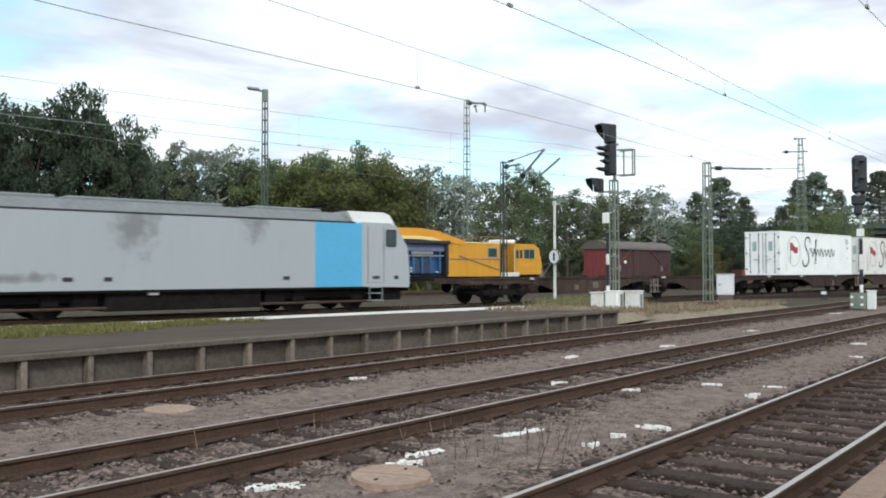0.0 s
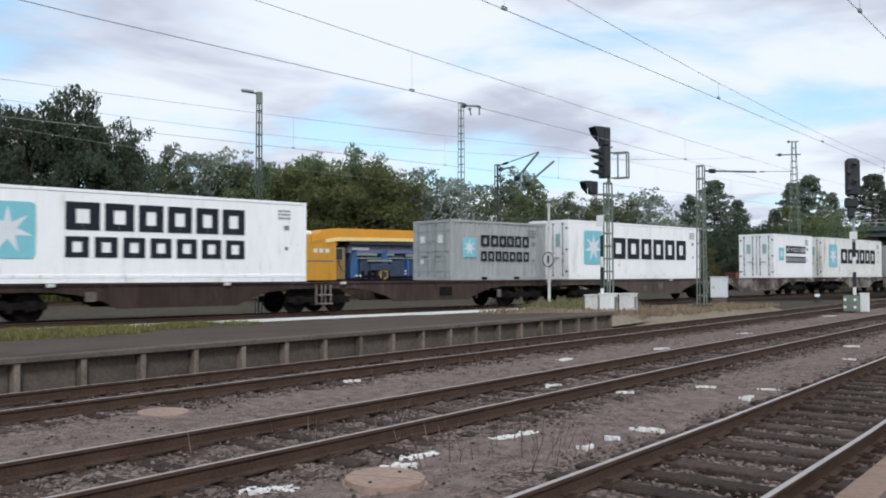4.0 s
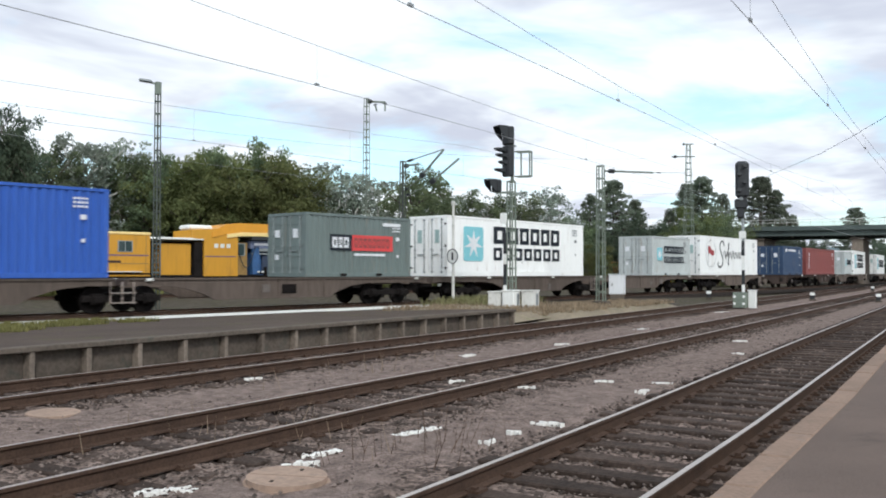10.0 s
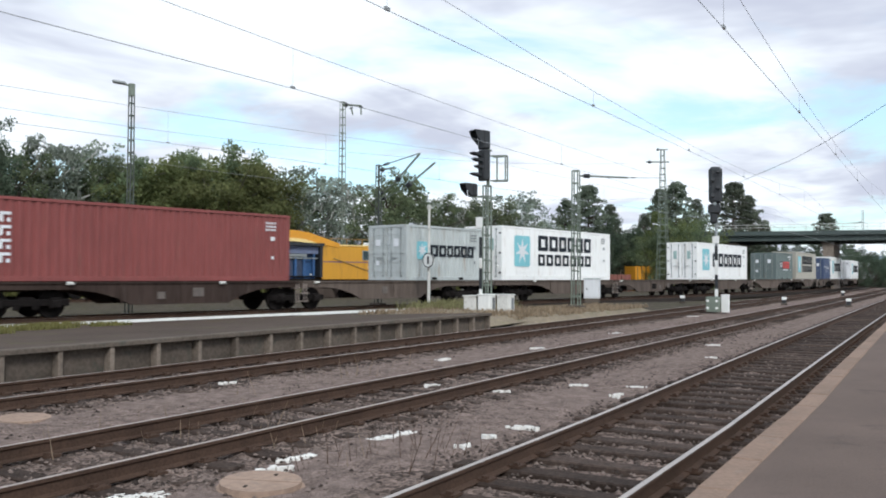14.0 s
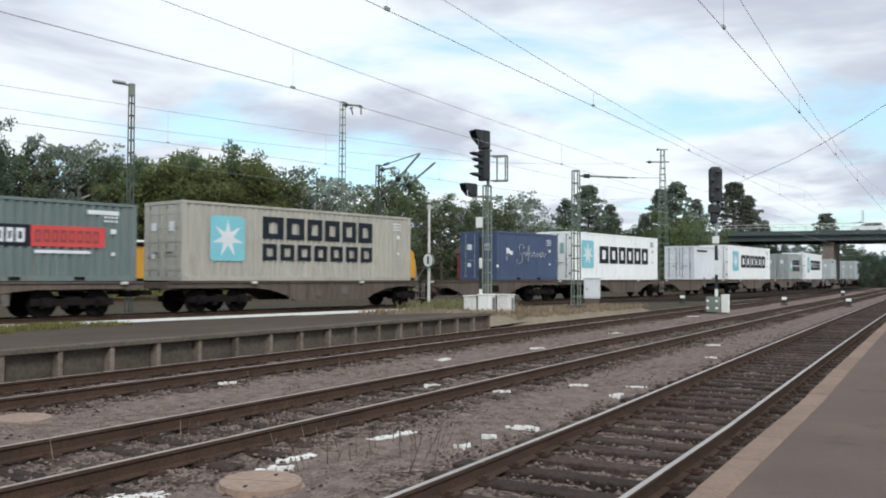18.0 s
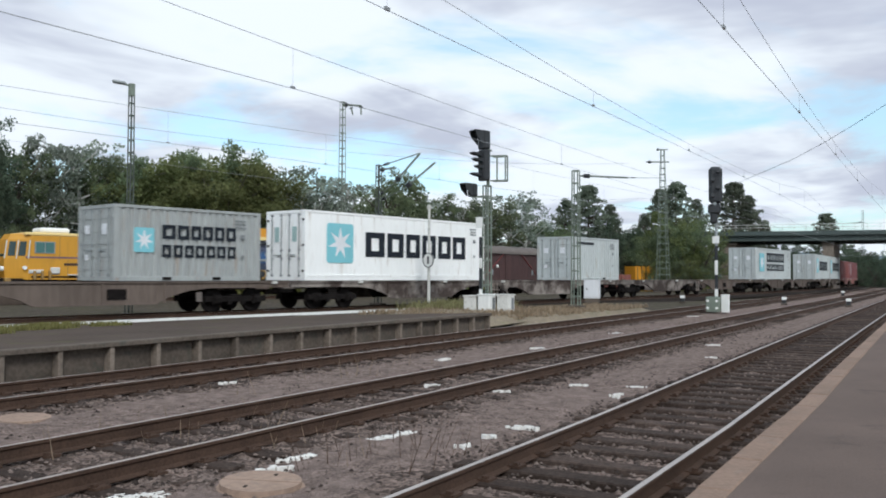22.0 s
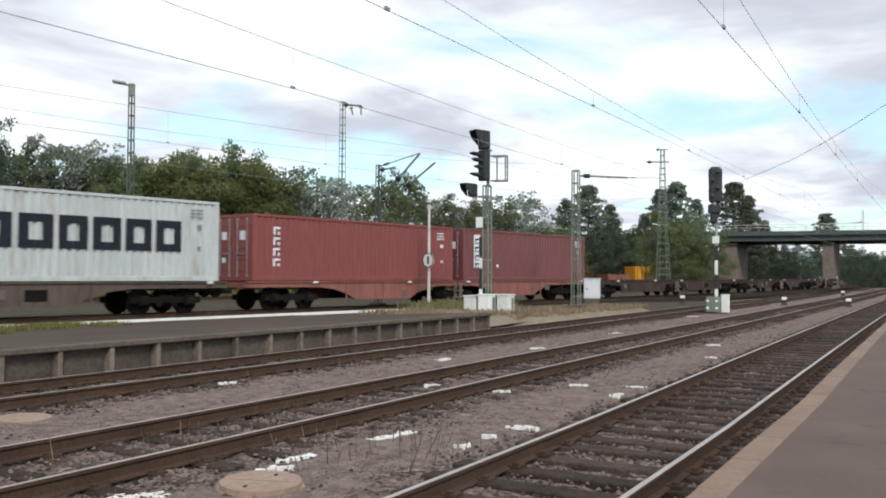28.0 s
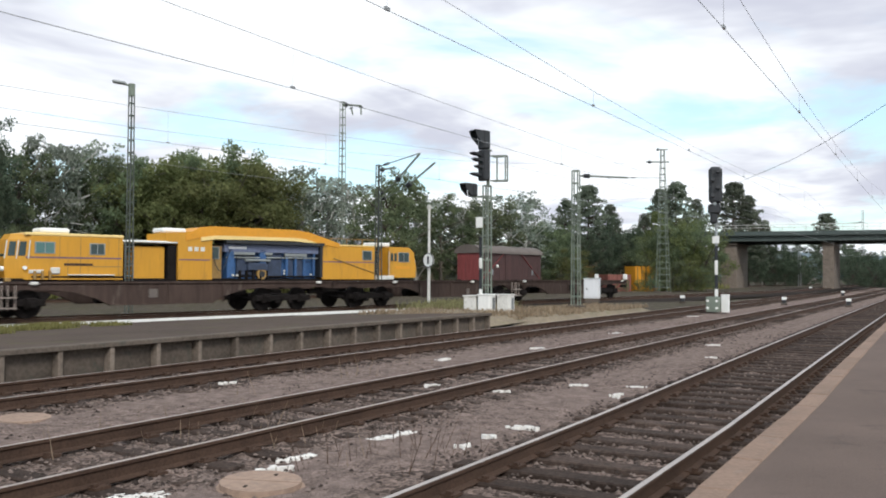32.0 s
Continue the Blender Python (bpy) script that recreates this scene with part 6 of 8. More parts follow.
    part("roof_rail", boxes([(23.6, 0.2, 4.25, 4.4, 0.06, 0.05)] + [(u, 0.2, 4.05, 0.05, 0.05, 0.4) for u in (21.5, 22.9, 24.3, 25.7)]), M_TAN, rear)
    # rear entrance: again a dark block in place of inner shade
    part("doorway", boxes([(25.62, 0.55, 2.5, 0.4, 0.9, 2.0)]), M_UNDER, t, "dark block for the shaded open doorway")
    bm = bmesh.new()
    prism(bm, [(26.7, 1.5), (26.7, 3.78), (28.6, 3.78), (29.1, 3.45), (29.35, 2.3), (29.3, 1.5)], 'y', 0, 2.7)
    rc = part("rear_cab", bm, M_YELLOW, t)
    window(rc, 27.6, 28.6, 2.7, 3.35)
    part("lettering_bar", boxes([(28.0, -0.006, 2.25, 1.4, 0.014, 0.22)]), M_ORANGE, rc)
    for u in (26.95, 27.3):
        part("cab_pane", boxes([(u, -0.02, 3.02, 0.24, 0.03, 0.6)], 0.02), M_GLASS, rc)
    part("grab_rail", rod(rod(bmesh.new(), (26.62, -0.06, 1.6), (26.62, -0.06, 3.5), 0.025, 6), (25.5, -0.06, 1.6), (25.5, -0.06, 3.5), 0.025, 6), M_CONC_LT, rc)
    part("bay_interior", boxes([(26.1, 1.2, 2.5, 1.1, 0.3, 1.9)], 0.02), M_YELLOW, t, "yellow inner wall of the entrance")
    part("air_conditioner", boxes([(26.5, 1.3, 3.95, 1.5, 1.5, 0.3)], 0.08), M_WHITE, rc, "white rooftop cooling unit")
    part("step_plate", boxes([(26.2, -0.05, 1.5, 1.6, 0.3, 0.3)], 0.02), M_CONC_LT, t)
    rail_wheels(t, (2.2, 4.0, 11.0, 12.8, 22.0, 23.8, 27.0, 28.6))
    return t


make_tamper()


def make_regulator():
    """The second machine on the same siding, with a tall cab and a low bonnet."""
    t = empty("ballast_machine", "weathered tan-yellow ballast machine with a tall glazed cab", "rail machine", m=TAMP)
    part("main_frame", tbox(-16, -0.6, 1.05, 1.6, 0.2, 2.5), M_UNDER, t)
    bm = bmesh.new()
    prism(bm, [(-10.5, 1.75), (-10.5, 4.35), (-4.95, 4.35), (-5.0, 4.1), (-5.75, 1.75)], 'y', 0, 2.7)
    cab = part("cab", bm, M_TAN, t)
    part("roof", boxes([(-7.7, 1.35, 4.44, 6.0, 2.9, 0.14)], 0.04), M_WHITE, cab, "pale cab roof")
    for u0, u1 in ((-7.55, -6.9), (-6.85, -6.2), (-9.4, -8.6), (-8.5, -7.7)):
        window(cab, u0, u1, 3.45, 4.2, panes=1)
    part("cab_post", boxes([(-5.9, -0.005, 3.8, 0.35, 0.02, 0.8)]), M_CONC_LT, cab)
    part("work_lamp", rod(bmesh.new(), (-4.9, 0.2, 4.25), (-4.7, 0.2, 4.2), 0.12, 10), M_WHITE, cab)
    for u in (-7.6, -6.9):
        part("work_lamp", rod(bmesh.new(), (u, -0.12, 3.2), (u, 0.0, 3.2), 0.1, 10), M_WHITE, cab)
    part("bonnet", tbox(-5.0, -1.9, 1.85, 2.8, 0.2, 2.5, 0.12), M_TAN, t, "faded tan bonnet")
    part("bonnet_seam", boxes([(u, 0.19, 2.35, 0.03, 0.02, 0.8) for u in (-4.0, -3.0)]), M_UNDER, t)
    bm = bmesh.new()
    rod(bm, (-5.0, 1.4, 2.75), (-2.7, 1.4, 2.75), 0.75, 18)
    part("tank", bm, M_UNDER, t, "dark round tank")
    for v in (0.4, 1.6):
        part("signal_lamp", rod(rod(bmesh.new(), (-1.75, v, 2.4), (-1.75, v, 3.0), 0.03, 6), (-1.85, v, 3.05), (-1.65, v, 3.05), 0.14, 10), M_WHITE, t, "round white lamp on a stalk")
    part("tool_box", tbox(-1.6, -0.5, 1.6, 2.15, 0.3, 2.4, 0.04), M_TAN, t)
    part("side_rail", boxes([(-8.0, -0.1, 1.75, 5.0, 0.1, 0.18), (-3.4, 0.0, 1.68, 3.2, 0.1, 0.12)], 0.02), M_CONC_LT, t)
    part("plough", boxes([(-6.0, 0.0, 1.45, 1.2, 0.5, 0.5), (-4.5, 0.0, 1.4, 0.8, 0.4, 0.35)], 0.06), M_TAN, t)
    rail_wheels(t, (-13.5, -9.0, -3.2))
    return t


make_regulator()


def make_goods_wagon():
    g = empty("goods_wagon", "old dark red wooden covered goods wagon with a grey arched roof", "wagon", m=Matrix.Translation((66.55, 34.7, 0)) @ Matrix.Rotation(radians(-6.6), 4, 'Z'))
    L = 10.2
    part("underframe", boxes([(L / 2, 1.25, 1.12, L, 2.3, 0.24)], 0.02), M_UNDER, g)
    rng = random.Random(4)
    n = 34
    p0 = part("side_plank", boxes([(0, 0, 0, L / n - 0.012, 0.05, 2.55)], 0.004), M_GOODSBROWN, g)
    p0.matrix_basis = pose(L / n / 2, 0, 2.5)
    for i in range(1, n):
        piece("side_plank", p0, g, pose(L / n * (i + 0.5), rng.uniform(-0.008, 0.008), 2.5))
    e0 = part("end_plank", boxes([(0, 0, 0, 0.05, 0.19, 2.75)], 0.004), M_GOODSRED, g, "brighter red end planks")
    e0.matrix_basis = pose(0, 0.1, 2.6)
    for i in range(1, 12):
        piece("end_plank", e0, g, pose(rng.uniform(-0.01, 0.01), 0.1 + i * 0.2, 2.6))
    part("shell", boxes([(L / 2, 1.25, 2.5, L - 0.1, 2.3, 2.5)]), M_GOODSBROWN, g)
    bm = bmesh.new()
    arc = [(1.25 + 1.45 * math.cos(a), 3.62 + 0.75 * math.sin(a)) for a in np.linspace(0, math.pi, 13)]
    prism(bm, arc, 'x', -0.12, L + 0.12)
    part("roof", bm, M_ROOFGREY, g, "grey-brown arched roof")
    door = part("sliding_door", boxes([(L / 2, -0.07, 2.5, 2.4, 0.05, 2.4)], 0.01), M_GOODSBROWN, g)
    part("door_rail", boxes([(L / 2 + 1.0, -0.1, 3.72, 5.0, 0.05, 0.07), (L / 2 + 1.0, -0.1, 1.28, 5.0, 0.05, 0.07)]), M_UNDER, door)
    part("brace", bar(bmesh.new(), (0.3, -0.06, 1.4), (3.6, -0.06, 3.6), 0.08, 0.04), M_GOODSRED, g)
    part("brace", bar(bmesh.new(), (9.9, -0.06, 1.4), (6.6, -0.06, 3.6), 0.08, 0.04), M_GOODSRED, g)
    for x in (1.8, 4.2, 8.6):
        part("chalk_mark", boxes([(x, -0.045, 2.0, 0.3, 0.02, 0.5)]), M_INKGREY, g)
    part("lamp_plate", boxes([(1.0, -0.05, 3.1, 0.2, 0.03, 0.25)]), M_CONC_LT, g)
    rail_wheels(g, (2.2, 8.0), 0.66, 0.5, 2.0)
    for v in (0.4, 2.1):
        part("buffer", rod(bmesh.new(), (-0.6, v, 1.2), (0.0, v, 1.2), 0.15, 12), M_UNDER, g)
    return g


make_goods_wagon()


def make_crate(x, y, ln, hgt, material, label, turn):
    c = empty("open_container", label, "container", m=Matrix.Translation((x, y, 0.05)) @ Matrix.Rotation(radians(turn), 4, 'Z'))
    part("wall", boxes([(0, -0.95, hgt / 2, ln, 0.08, hgt), (0, 0.95, hgt / 2, ln, 0.08, hgt), (-ln / 2, 0, hgt / 2, 0.08, 1.9, hgt), (ln / 2, 0, hgt / 2, 0.08, 1.9, hgt)], 0.01), material, c)
    for i in range(6):
        part("rib", boxes([(-ln / 2 + 0.2 + i * (ln - 0.4) / 5, -1.02, hgt / 2, 0.1, 0.08, hgt - 0.1)]), material if material is not M_ORANGE else M_TAN, c)
    part("floor", boxes([(0, 0, 0.1, ln, 1.9, 0.1)]), M_UNDER, c)
    return c


make_crate(94.2, 29.1, 3.2, 2.7, M_ORANGE, "orange steel skip with upright ribs in the yard", -35)
make_crate(95.4, 35.9, 2.4, 2.8, M_TAN, "weathered tan skip in the yard", -35)
make_crate(90.1, 30.9, 2.9, 1.8, M_WAGONRED, "low rusty red skip in the yard", -35)


# ---- bridge ----
def make_bridge():
    b = empty("road_bridge", "grey road bridge on brick piers crossing all tracks", "bridge", m=pose(128, 12.2, 0, 0, 0, 8))
    b["kind"] = "structure"
    part("girder", boxes([(0, 0, 7.03, 0.5, 90, 0.95)], 0.03), M_BRIDGE, b, "deep grey girder")
    part("girder", boxes([(9, 0, 6.95, 0.5, 90, 1.15)], 0.03), M_BRIDGE, b)
    part("deck", boxes([(4.5, 0, 7.45, 10.4, 92, 0.3)], 0.02), M_BRIDGE, b)
    part("parapet", boxes([(-0.5, 0, 7.75, 0.14, 92, 0.3)], 0.02), M_BRIDGE, b, "grey-green parapet")
    bm = bmesh.new()
    for i in range(60):
        box(bm, -0.5, -45 + i * 1.5, 8.3, 0.05, 0.05, 1.0)
    for z in (8.4, 8.8):
        box(bm, -0.5, 0, z, 0.05, 90, 0.05)
    part("railing", bm, M_CONC_LT, b, "pale steel railing")
    part("rib", boxes([(4.5, y, 6.9, 8.6, 0.3, 0.6) for y in range(-42, 45, 4)]), M_BRIDGE, b)
    for y, w, mt, nm in ((1.22, 1.37, M_BRICK, "pier"), (14.0, 2.1, M_BRICK, "abutment"), (-13, 1.4, M_BRICK, "pier")):
        pr = part(nm, boxes([(0, 0, 3.0, 8.0, w, 6.3)], 0.06), mt, b)
        pr.matrix_basis = pose(4.5, y, 0, 0, 0, -8)
        part("cap", boxes([(0, 0, 6.2, 8.6, w + 0.35, 0.3)], 0.04), M_CONC, pr)
        for k in range(13):
            part("stone_course", boxes([(-4.0 + 0.006 * (k % 2), (-1) ** k * w * 0.02, 0.25 + 0.47 * k, 0.05, w * 0.97, 0.42)], 0.015), mt, pr)
    part("embankment", prism(bmesh.new(), [(16.5, -0.2), (19, 6.6), (70, 6.6), (90, -0.2)], 'x', -3, 13), M_EARTH, b, "grassy embankment")
    part("embankment", prism(bmesh.new(), [(-30, -0.2), (-40, 6.6), (-70, 6.6), (-90, -0.2)], 'x', -3, 13), M_EARTH, b, "grassy embankment")
    return b


make_bridge()


def make_car():
    """A white hatchback driving over the bridge."""
    c = empty("car", "white hatchback driving over the road bridge", "car")
    bm = bmesh.new()
    prism(bm, [(-2.05, 0.35), (2.0, 0.35), (2.1, 0.62), (2.0, 0.86), (1.1, 1.0), (-1.95, 1.02), (-2.1, 0.7)], 'y', -0.86, 0.86)
    bmesh.ops.bevel(bm, geom=list(bm.edges), offset=0.05, segments=1, affect='EDGES')
    body = part("body", bm, M_WHITE, c)
    bm = bmesh.new()
    lo = [(-1.95, -0.8), (1.05, -0.8), (1.05, 0.8), (-1.95, 0.8)]
    hi = [(-1.55, -0.6), (0.25, -0.6), (0.25, 0.6), (-1.55, 0.6)]
    va, vb = [bm.verts.new((x, y, 1.0)) for x, y in lo], [bm.verts.new((x, y, 1.42)) for x, y in hi]
    for i in range(4):
        bm.faces.new((va[i], va[(i + 1) % 4], vb[(i + 1) % 4], vb[i]))
    bm.faces.new(va[::-1])
    bm.faces.new(vb)
    part("windows", bm, M_GLASS, c, "dark tinted windows")
    part("roof", boxes([(-0.65, 0, 1.44, 1.85, 1.24, 0.06)], 0.025), M_WHITE, c)
    for x in (-1.75, -0.45, 0.62):
        for sy in (-1, 1):
            part("pillar", bar(bmesh.new(), (x, sy * 0.81, 1.0), (x * 0.8 - 0.12, sy * 0.61, 1.43), 0.07), M_WHITE, body)
    for x in (-1.3, 1.3):
        for sy in (-1, 1):
            w = part("wheel", rod(bmesh.new(), (x, sy * 0.68, 0.31), (x, sy * 0.87, 0.31), 0.31, 18), M_BLACK, c)
            part("rim", rod(bmesh.new(), (x, sy * 0.87, 0.31), (x, sy * 0.885, 0.31), 0.2, 12), M_STEELGREY, w)
    for sy in (-0.6, 0.6):
        part("headlight", boxes([(2.02, sy, 0.74, 0.1, 0.34, 0.14)], 0.03), M_CONC_LT, c)
        part("tail_light", boxes([(-2.04, sy, 0.8, 0.08, 0.28, 0.2)], 0.03), M_SIGNRED, c)
    return c


CAR = make_car()
BRIDGE_TURN = radians(8)


def drive_car():
    """Seconds and metres along the deck, from the platform side to the yard side."""
    rows = []
    for t, v in ((0, -44.0), (14.0, -43.0), (17.0, -12.6), (18.0, -3.3), (18.5, 1.4), (19.0, 6.4), (20.0, 15.5), (22.5, 38.5), (23.5, 43.0), (32.0, 44.0)):
        x = 128 + math.cos(BRIDGE_TURN) * 3.2 - math.sin(BRIDGE_TURN) * v
        y = 12.2 + math.sin(BRIDGE_TURN) * 3.2 + math.cos(BRIDGE_TURN) * v
        rows.append((t, pose(x, y, 7.6, 0, 0, 98)))
    walk(CAR, rows)


# ---- signals, masts, wires ----
def lattice_mast(parent, x, y, z0, z1, w0, w1, material, step=0.55, d0=None):
    """Four corner posts with flat rungs and diagonals, as one part per side."""
    d0 = d0 or w0
    for sx in (-1, 1):
        for sy in (-1, 1):
            bm = bar(bmesh.new(), (x + sx * w0 / 2, y + sy * d0 / 2, z0), (x + sx * w1 / 2, y + sy * d0 * w1 / w0 / 2, z1), 0.05, 0.05)
            part("corner_post", bm, material, parent)
    bm = bmesh.new()
    n = max(2, int((z1 - z0) / step))
    for i in range(n + 1):
        k = i / n
        z, w, d = z0 + (z1 - z0) * k, w0 + (w1 - w0) * k, d0 * (1 + (w1 / w0 - 1) * k)
        for sy in (-1, 1):
            box(bm, x, y + sy * d / 2, z, w, 0.025, 0.055)
        for sx in (-1, 1):
            box(bm, x + sx * w / 2, y, z, 0.025, d, 0.055)
    o = part("lattice_bracing", bm, material, parent)
    o["kind"] = "stuff"


def make_signal_a():
    x, y, z = 31.55, 16.15, 0.28
    s = empty("railway_signal", "tall black light signal on a green lattice mast", "signal")
    lattice_mast(s, x, y, z, 5.3, 0.30, 0.26, M_STEELGREEN, 0.5, 0.26)
    face = Matrix.Translation((x - 0.18, y + 0.1, 0)) @ Matrix.Rotation(radians(-30), 4, 'Z')
    head = part("signal_head", boxes([(0.06, 0, 6.12, 0.3, 0.52, 1.25)], 0.05), M_BLACK, s)
    head.matrix_basis = face
    top = part("upper_head", boxes([(0.06, 0, 7.14, 0.32, 0.5, 0.74)], 0.05), M_BLACK, s)
    top.matrix_basis = face

    def visor(zz, v, w, ln, drop):
        """A half-open hood: roof and two cheeks, cut back below."""
        bm = bmesh.new()
        box(bm, -ln / 2, v, zz + drop * 0.5, ln, w, 0.03)
        for q in (-1, 1):
            va = [bm.verts.new(c) for c in ((0, v + q * w / 2, zz + drop * 0.5), (-ln, v + q * w / 2, zz + drop * 0.5), (-ln * 0.75, v + q * w / 2, zz), (0, v + q * w / 2, zz - drop * 0.5))]
            vb = [bm.verts.new(c.co + Vector((0, 0.02, 0))) for c in va]
            bm.faces.new(va)
            bm.faces.new(vb[::-1])
            for k in range(4):
                bm.faces.new((va[k], vb[k], vb[(k + 1) % 4], va[(k + 1) % 4]))
        bmesh.ops.recalc_face_normals(bm, faces=bm.faces)
        return bm
    for zz, v, w, ln, drop in ((7.22, 0, 0.46, 0.42, 0.56), (6.55, 0.06, 0.3, 0.42, 0.13), (6.3, -0.06, 0.3, 0.42, 0.13), (5.72, 0.06, 0.3, 0.42, 0.13), (6.02, -0.06, 0.28, 0.3, 0.13)):
        o = part("lamp_hood", visor(zz, v, w, ln, drop), M_BLACK, s)
        o.matrix_basis = face @ Matrix.Translation((-0.09, 0, 0))
        o = part("lens", rod(bmesh.new(), (-0.09, v, zz), (-0.115, v, zz), 0.09, 12), M_GLASS, s)
        o.matrix_basis = face
    part("bolt_cap", boxes([(x - 0.05, y - 0.18, 6.72, 0.14, 0.1, 0.08)], 0.02), M_STEELGREY, s)
    low = part("lower_head", boxes([(0.05, 0, 0, 0.26, 0.46, 0.52)], 0.06), M_BLACK, s)
    low.matrix_basis = Matrix.Translation((x - 0.3, y + 0.55, 5.12)) @ Matrix.Rotation(radians(-30), 4, 'Z')
    o = part("lamp_hood", visor(0, 0, 0.42, 0.36, 0.5), M_BLACK, s)
    o.matrix_basis = low.matrix_basis @ Matrix.Translation((-0.08, 0, 0))
    part("head_bracket", bar(bar(bmesh.new(), (x - 0.1, y - 0.1, 5.3), (x - 0.1, y - 0.1, 7.3), 0.1), (x - 0.1, y, 4.85), (x - 0.3, y + 0.55, 4.85), 0.08), M_STEELGREEN, s)
    cage = part("service_cage", bar(bmesh.new(), (x + 0.15, y - 0.75, 5.5), (x + 0.15, y - 0.75, 6.5), 0.045), M_STEELGREEN, s, "open steel service cage")
    for zz in (5.5, 6.5):
        for p, q in (((0.0, -0.15), (0.15, -0.75)), ((0.35, -0.1), (0.45, -0.7)), ((0.15, -0.75), (0.45, -0.7))):
            part("cage_bar", bar(bmesh.new(), (x + p[0], y + p[1], zz), (x + q[0], y + q[1], zz), 0.05), M_STEELGREEN, cage)
    for px, py in ((0.45, -0.7), (0.2, -0.35)):
        part("cage_bar", bar(bmesh.new(), (x + px, y + py, 5.5), (x + px, y + py, 6.5), 0.045), M_STEELGREEN, cage)
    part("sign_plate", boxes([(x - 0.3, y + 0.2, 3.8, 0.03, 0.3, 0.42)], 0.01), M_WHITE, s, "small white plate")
    strip = Matrix.Translation((x - 0.24, y + 0.16, 0))
    for k in range(6):
        o = part("mast_sign", boxes([(0, 0, 0.9 + 0.42 * k, 0.03, 0.13, 0.42)], 0.004), M_WHITE if k % 3 == 0 else M_BLACK, s)
        o.matrix_basis = strip
    part("small_lamp", rod(bmesh.new(), (x + 0.1, y - 0.4, 2.05), (x + 0.1, y - 0.46, 2.05), 0.06, 8), M_WHITE, s)
    for dx, dy, w, d, h, mt, lb in ((-0.1, 0.55, 0.7, 0.55, 0.6, M_CONC_LT, "grey-white relay box"), (-0.2, -0.1, 0.6, 0.5, 0.66, M_WHITE, "white relay box"), (0.2, -0.75, 0.6, 0.5, 0.66, M_CONC_LT, "pale relay box with dark slots")):
        bx = empty("relay_box", lb + " at the signal's foot", "cabinet", "relay boxes", m=pose(x + dx, y + dy, 0.22))
        part("case", boxes([(0, 0, h / 2, w, d, h)], 0.015), mt, bx)
        part("lid", boxes([(0, 0, h + 0.02, w + 0.06, d + 0.06, 0.05)], 0.01), mt, bx)
        part("door_panel", boxes([(-w / 2 - 0.005, 0, h / 2, 0.012, d - 0.08, h - 0.1), (0, -d / 2 - 0.005, h / 2, w - 0.1, 0.012, h - 0.1)], 0.0), mt, bx)
        part("vent", boxes([(0.08, -d / 2 - 0.014, h / 2, 0.2, 0.01, h - 0.2)]), M_INKGREY, bx)
    return s


make_signal_a()


def make_signal_b():
    x, y, z = 44.93, 10.08, -0.12
    s = empty("railway_signal", "black light signal on a red-and-white banded post between tracks", "signal")
    part("post", rod(bmesh.new(), (x, y, z), (x, y, 5.5), 0.07, 10), M_STEELGREY, s)
    head = part("signal_head", boxes([(0, 0, 6.25, 0.34, 0.66, 1.85)], 0.14), M_BLACK, s)
    face = Matrix.Translation((x - 0.1, y, 0)) @ Matrix.Rotation(radians(14), 4, 'Z')
    head.matrix_basis = face
    for k, zz in enumerate((5.7, 6.1, 6.5, 6.9)):
        o = part("lamp_hood", rod(bmesh.new(), (-0.17, 0.14 * (-1) ** k, zz), (-0.4, 0.14 * (-1) ** k, zz + 0.03), 0.1, 12), M_BLACK, s)
        o.matrix_basis = face
    o = part("lower_head", boxes([(0.02, 0.06, 5.05, 0.34, 0.62, 0.5), (0.05, 0.08, 4.6, 0.3, 0.36, 0.55)], 0.08), M_BLACK, s)
    o.matrix_basis = face
    part("lamp_glint", rod(bmesh.new(), (x - 0.3, y, 5.3), (x - 0.34, y, 5.3), 0.09, 10), M_STEELGREY, s)
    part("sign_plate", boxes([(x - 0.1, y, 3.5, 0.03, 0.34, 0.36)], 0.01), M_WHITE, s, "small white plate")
    for k in range(7):
        part("mast_sign", boxes([(x - 0.1, y - 0.02, 0.85 + 0.36 * k, 0.03, 0.15, 0.36)], 0.004), M_WHITE if k in (0, 3, 4) else M_BLACK, s)
    bx = empty("relay_box", "dark relay box with white rivets at the post's foot", "cabinet", "relay boxes", m=pose(x - 0.25, y + 0.1, -0.15))
    part("case", boxes([(0, 0, 0.42, 0.5, 0.62, 0.75)], 0.02), M_STEELGREEN, bx)
    for v in (-0.22, 0.22):
        for zz in (0.25, 0.6):
            part("rivet", rod(bmesh.new(), (-0.25, v, zz), (-0.28, v, zz), 0.07, 8), M_WHITE, bx)
    bx2 = empty("relay_box", "narrow white relay box at the post's foot", "cabinet", "relay boxes", m=pose(x + 0.15, y - 0.4, -0.15))
    part("case", boxes([(0, 0, 0.44, 0.35, 0.35, 0.85)], 0.02), M_WHITE, bx2)
    part("lid", boxes([(0, 0, 0.89, 0.4, 0.4, 0.05)], 0.01), M_WHITE, bx2)


make_signal_b()


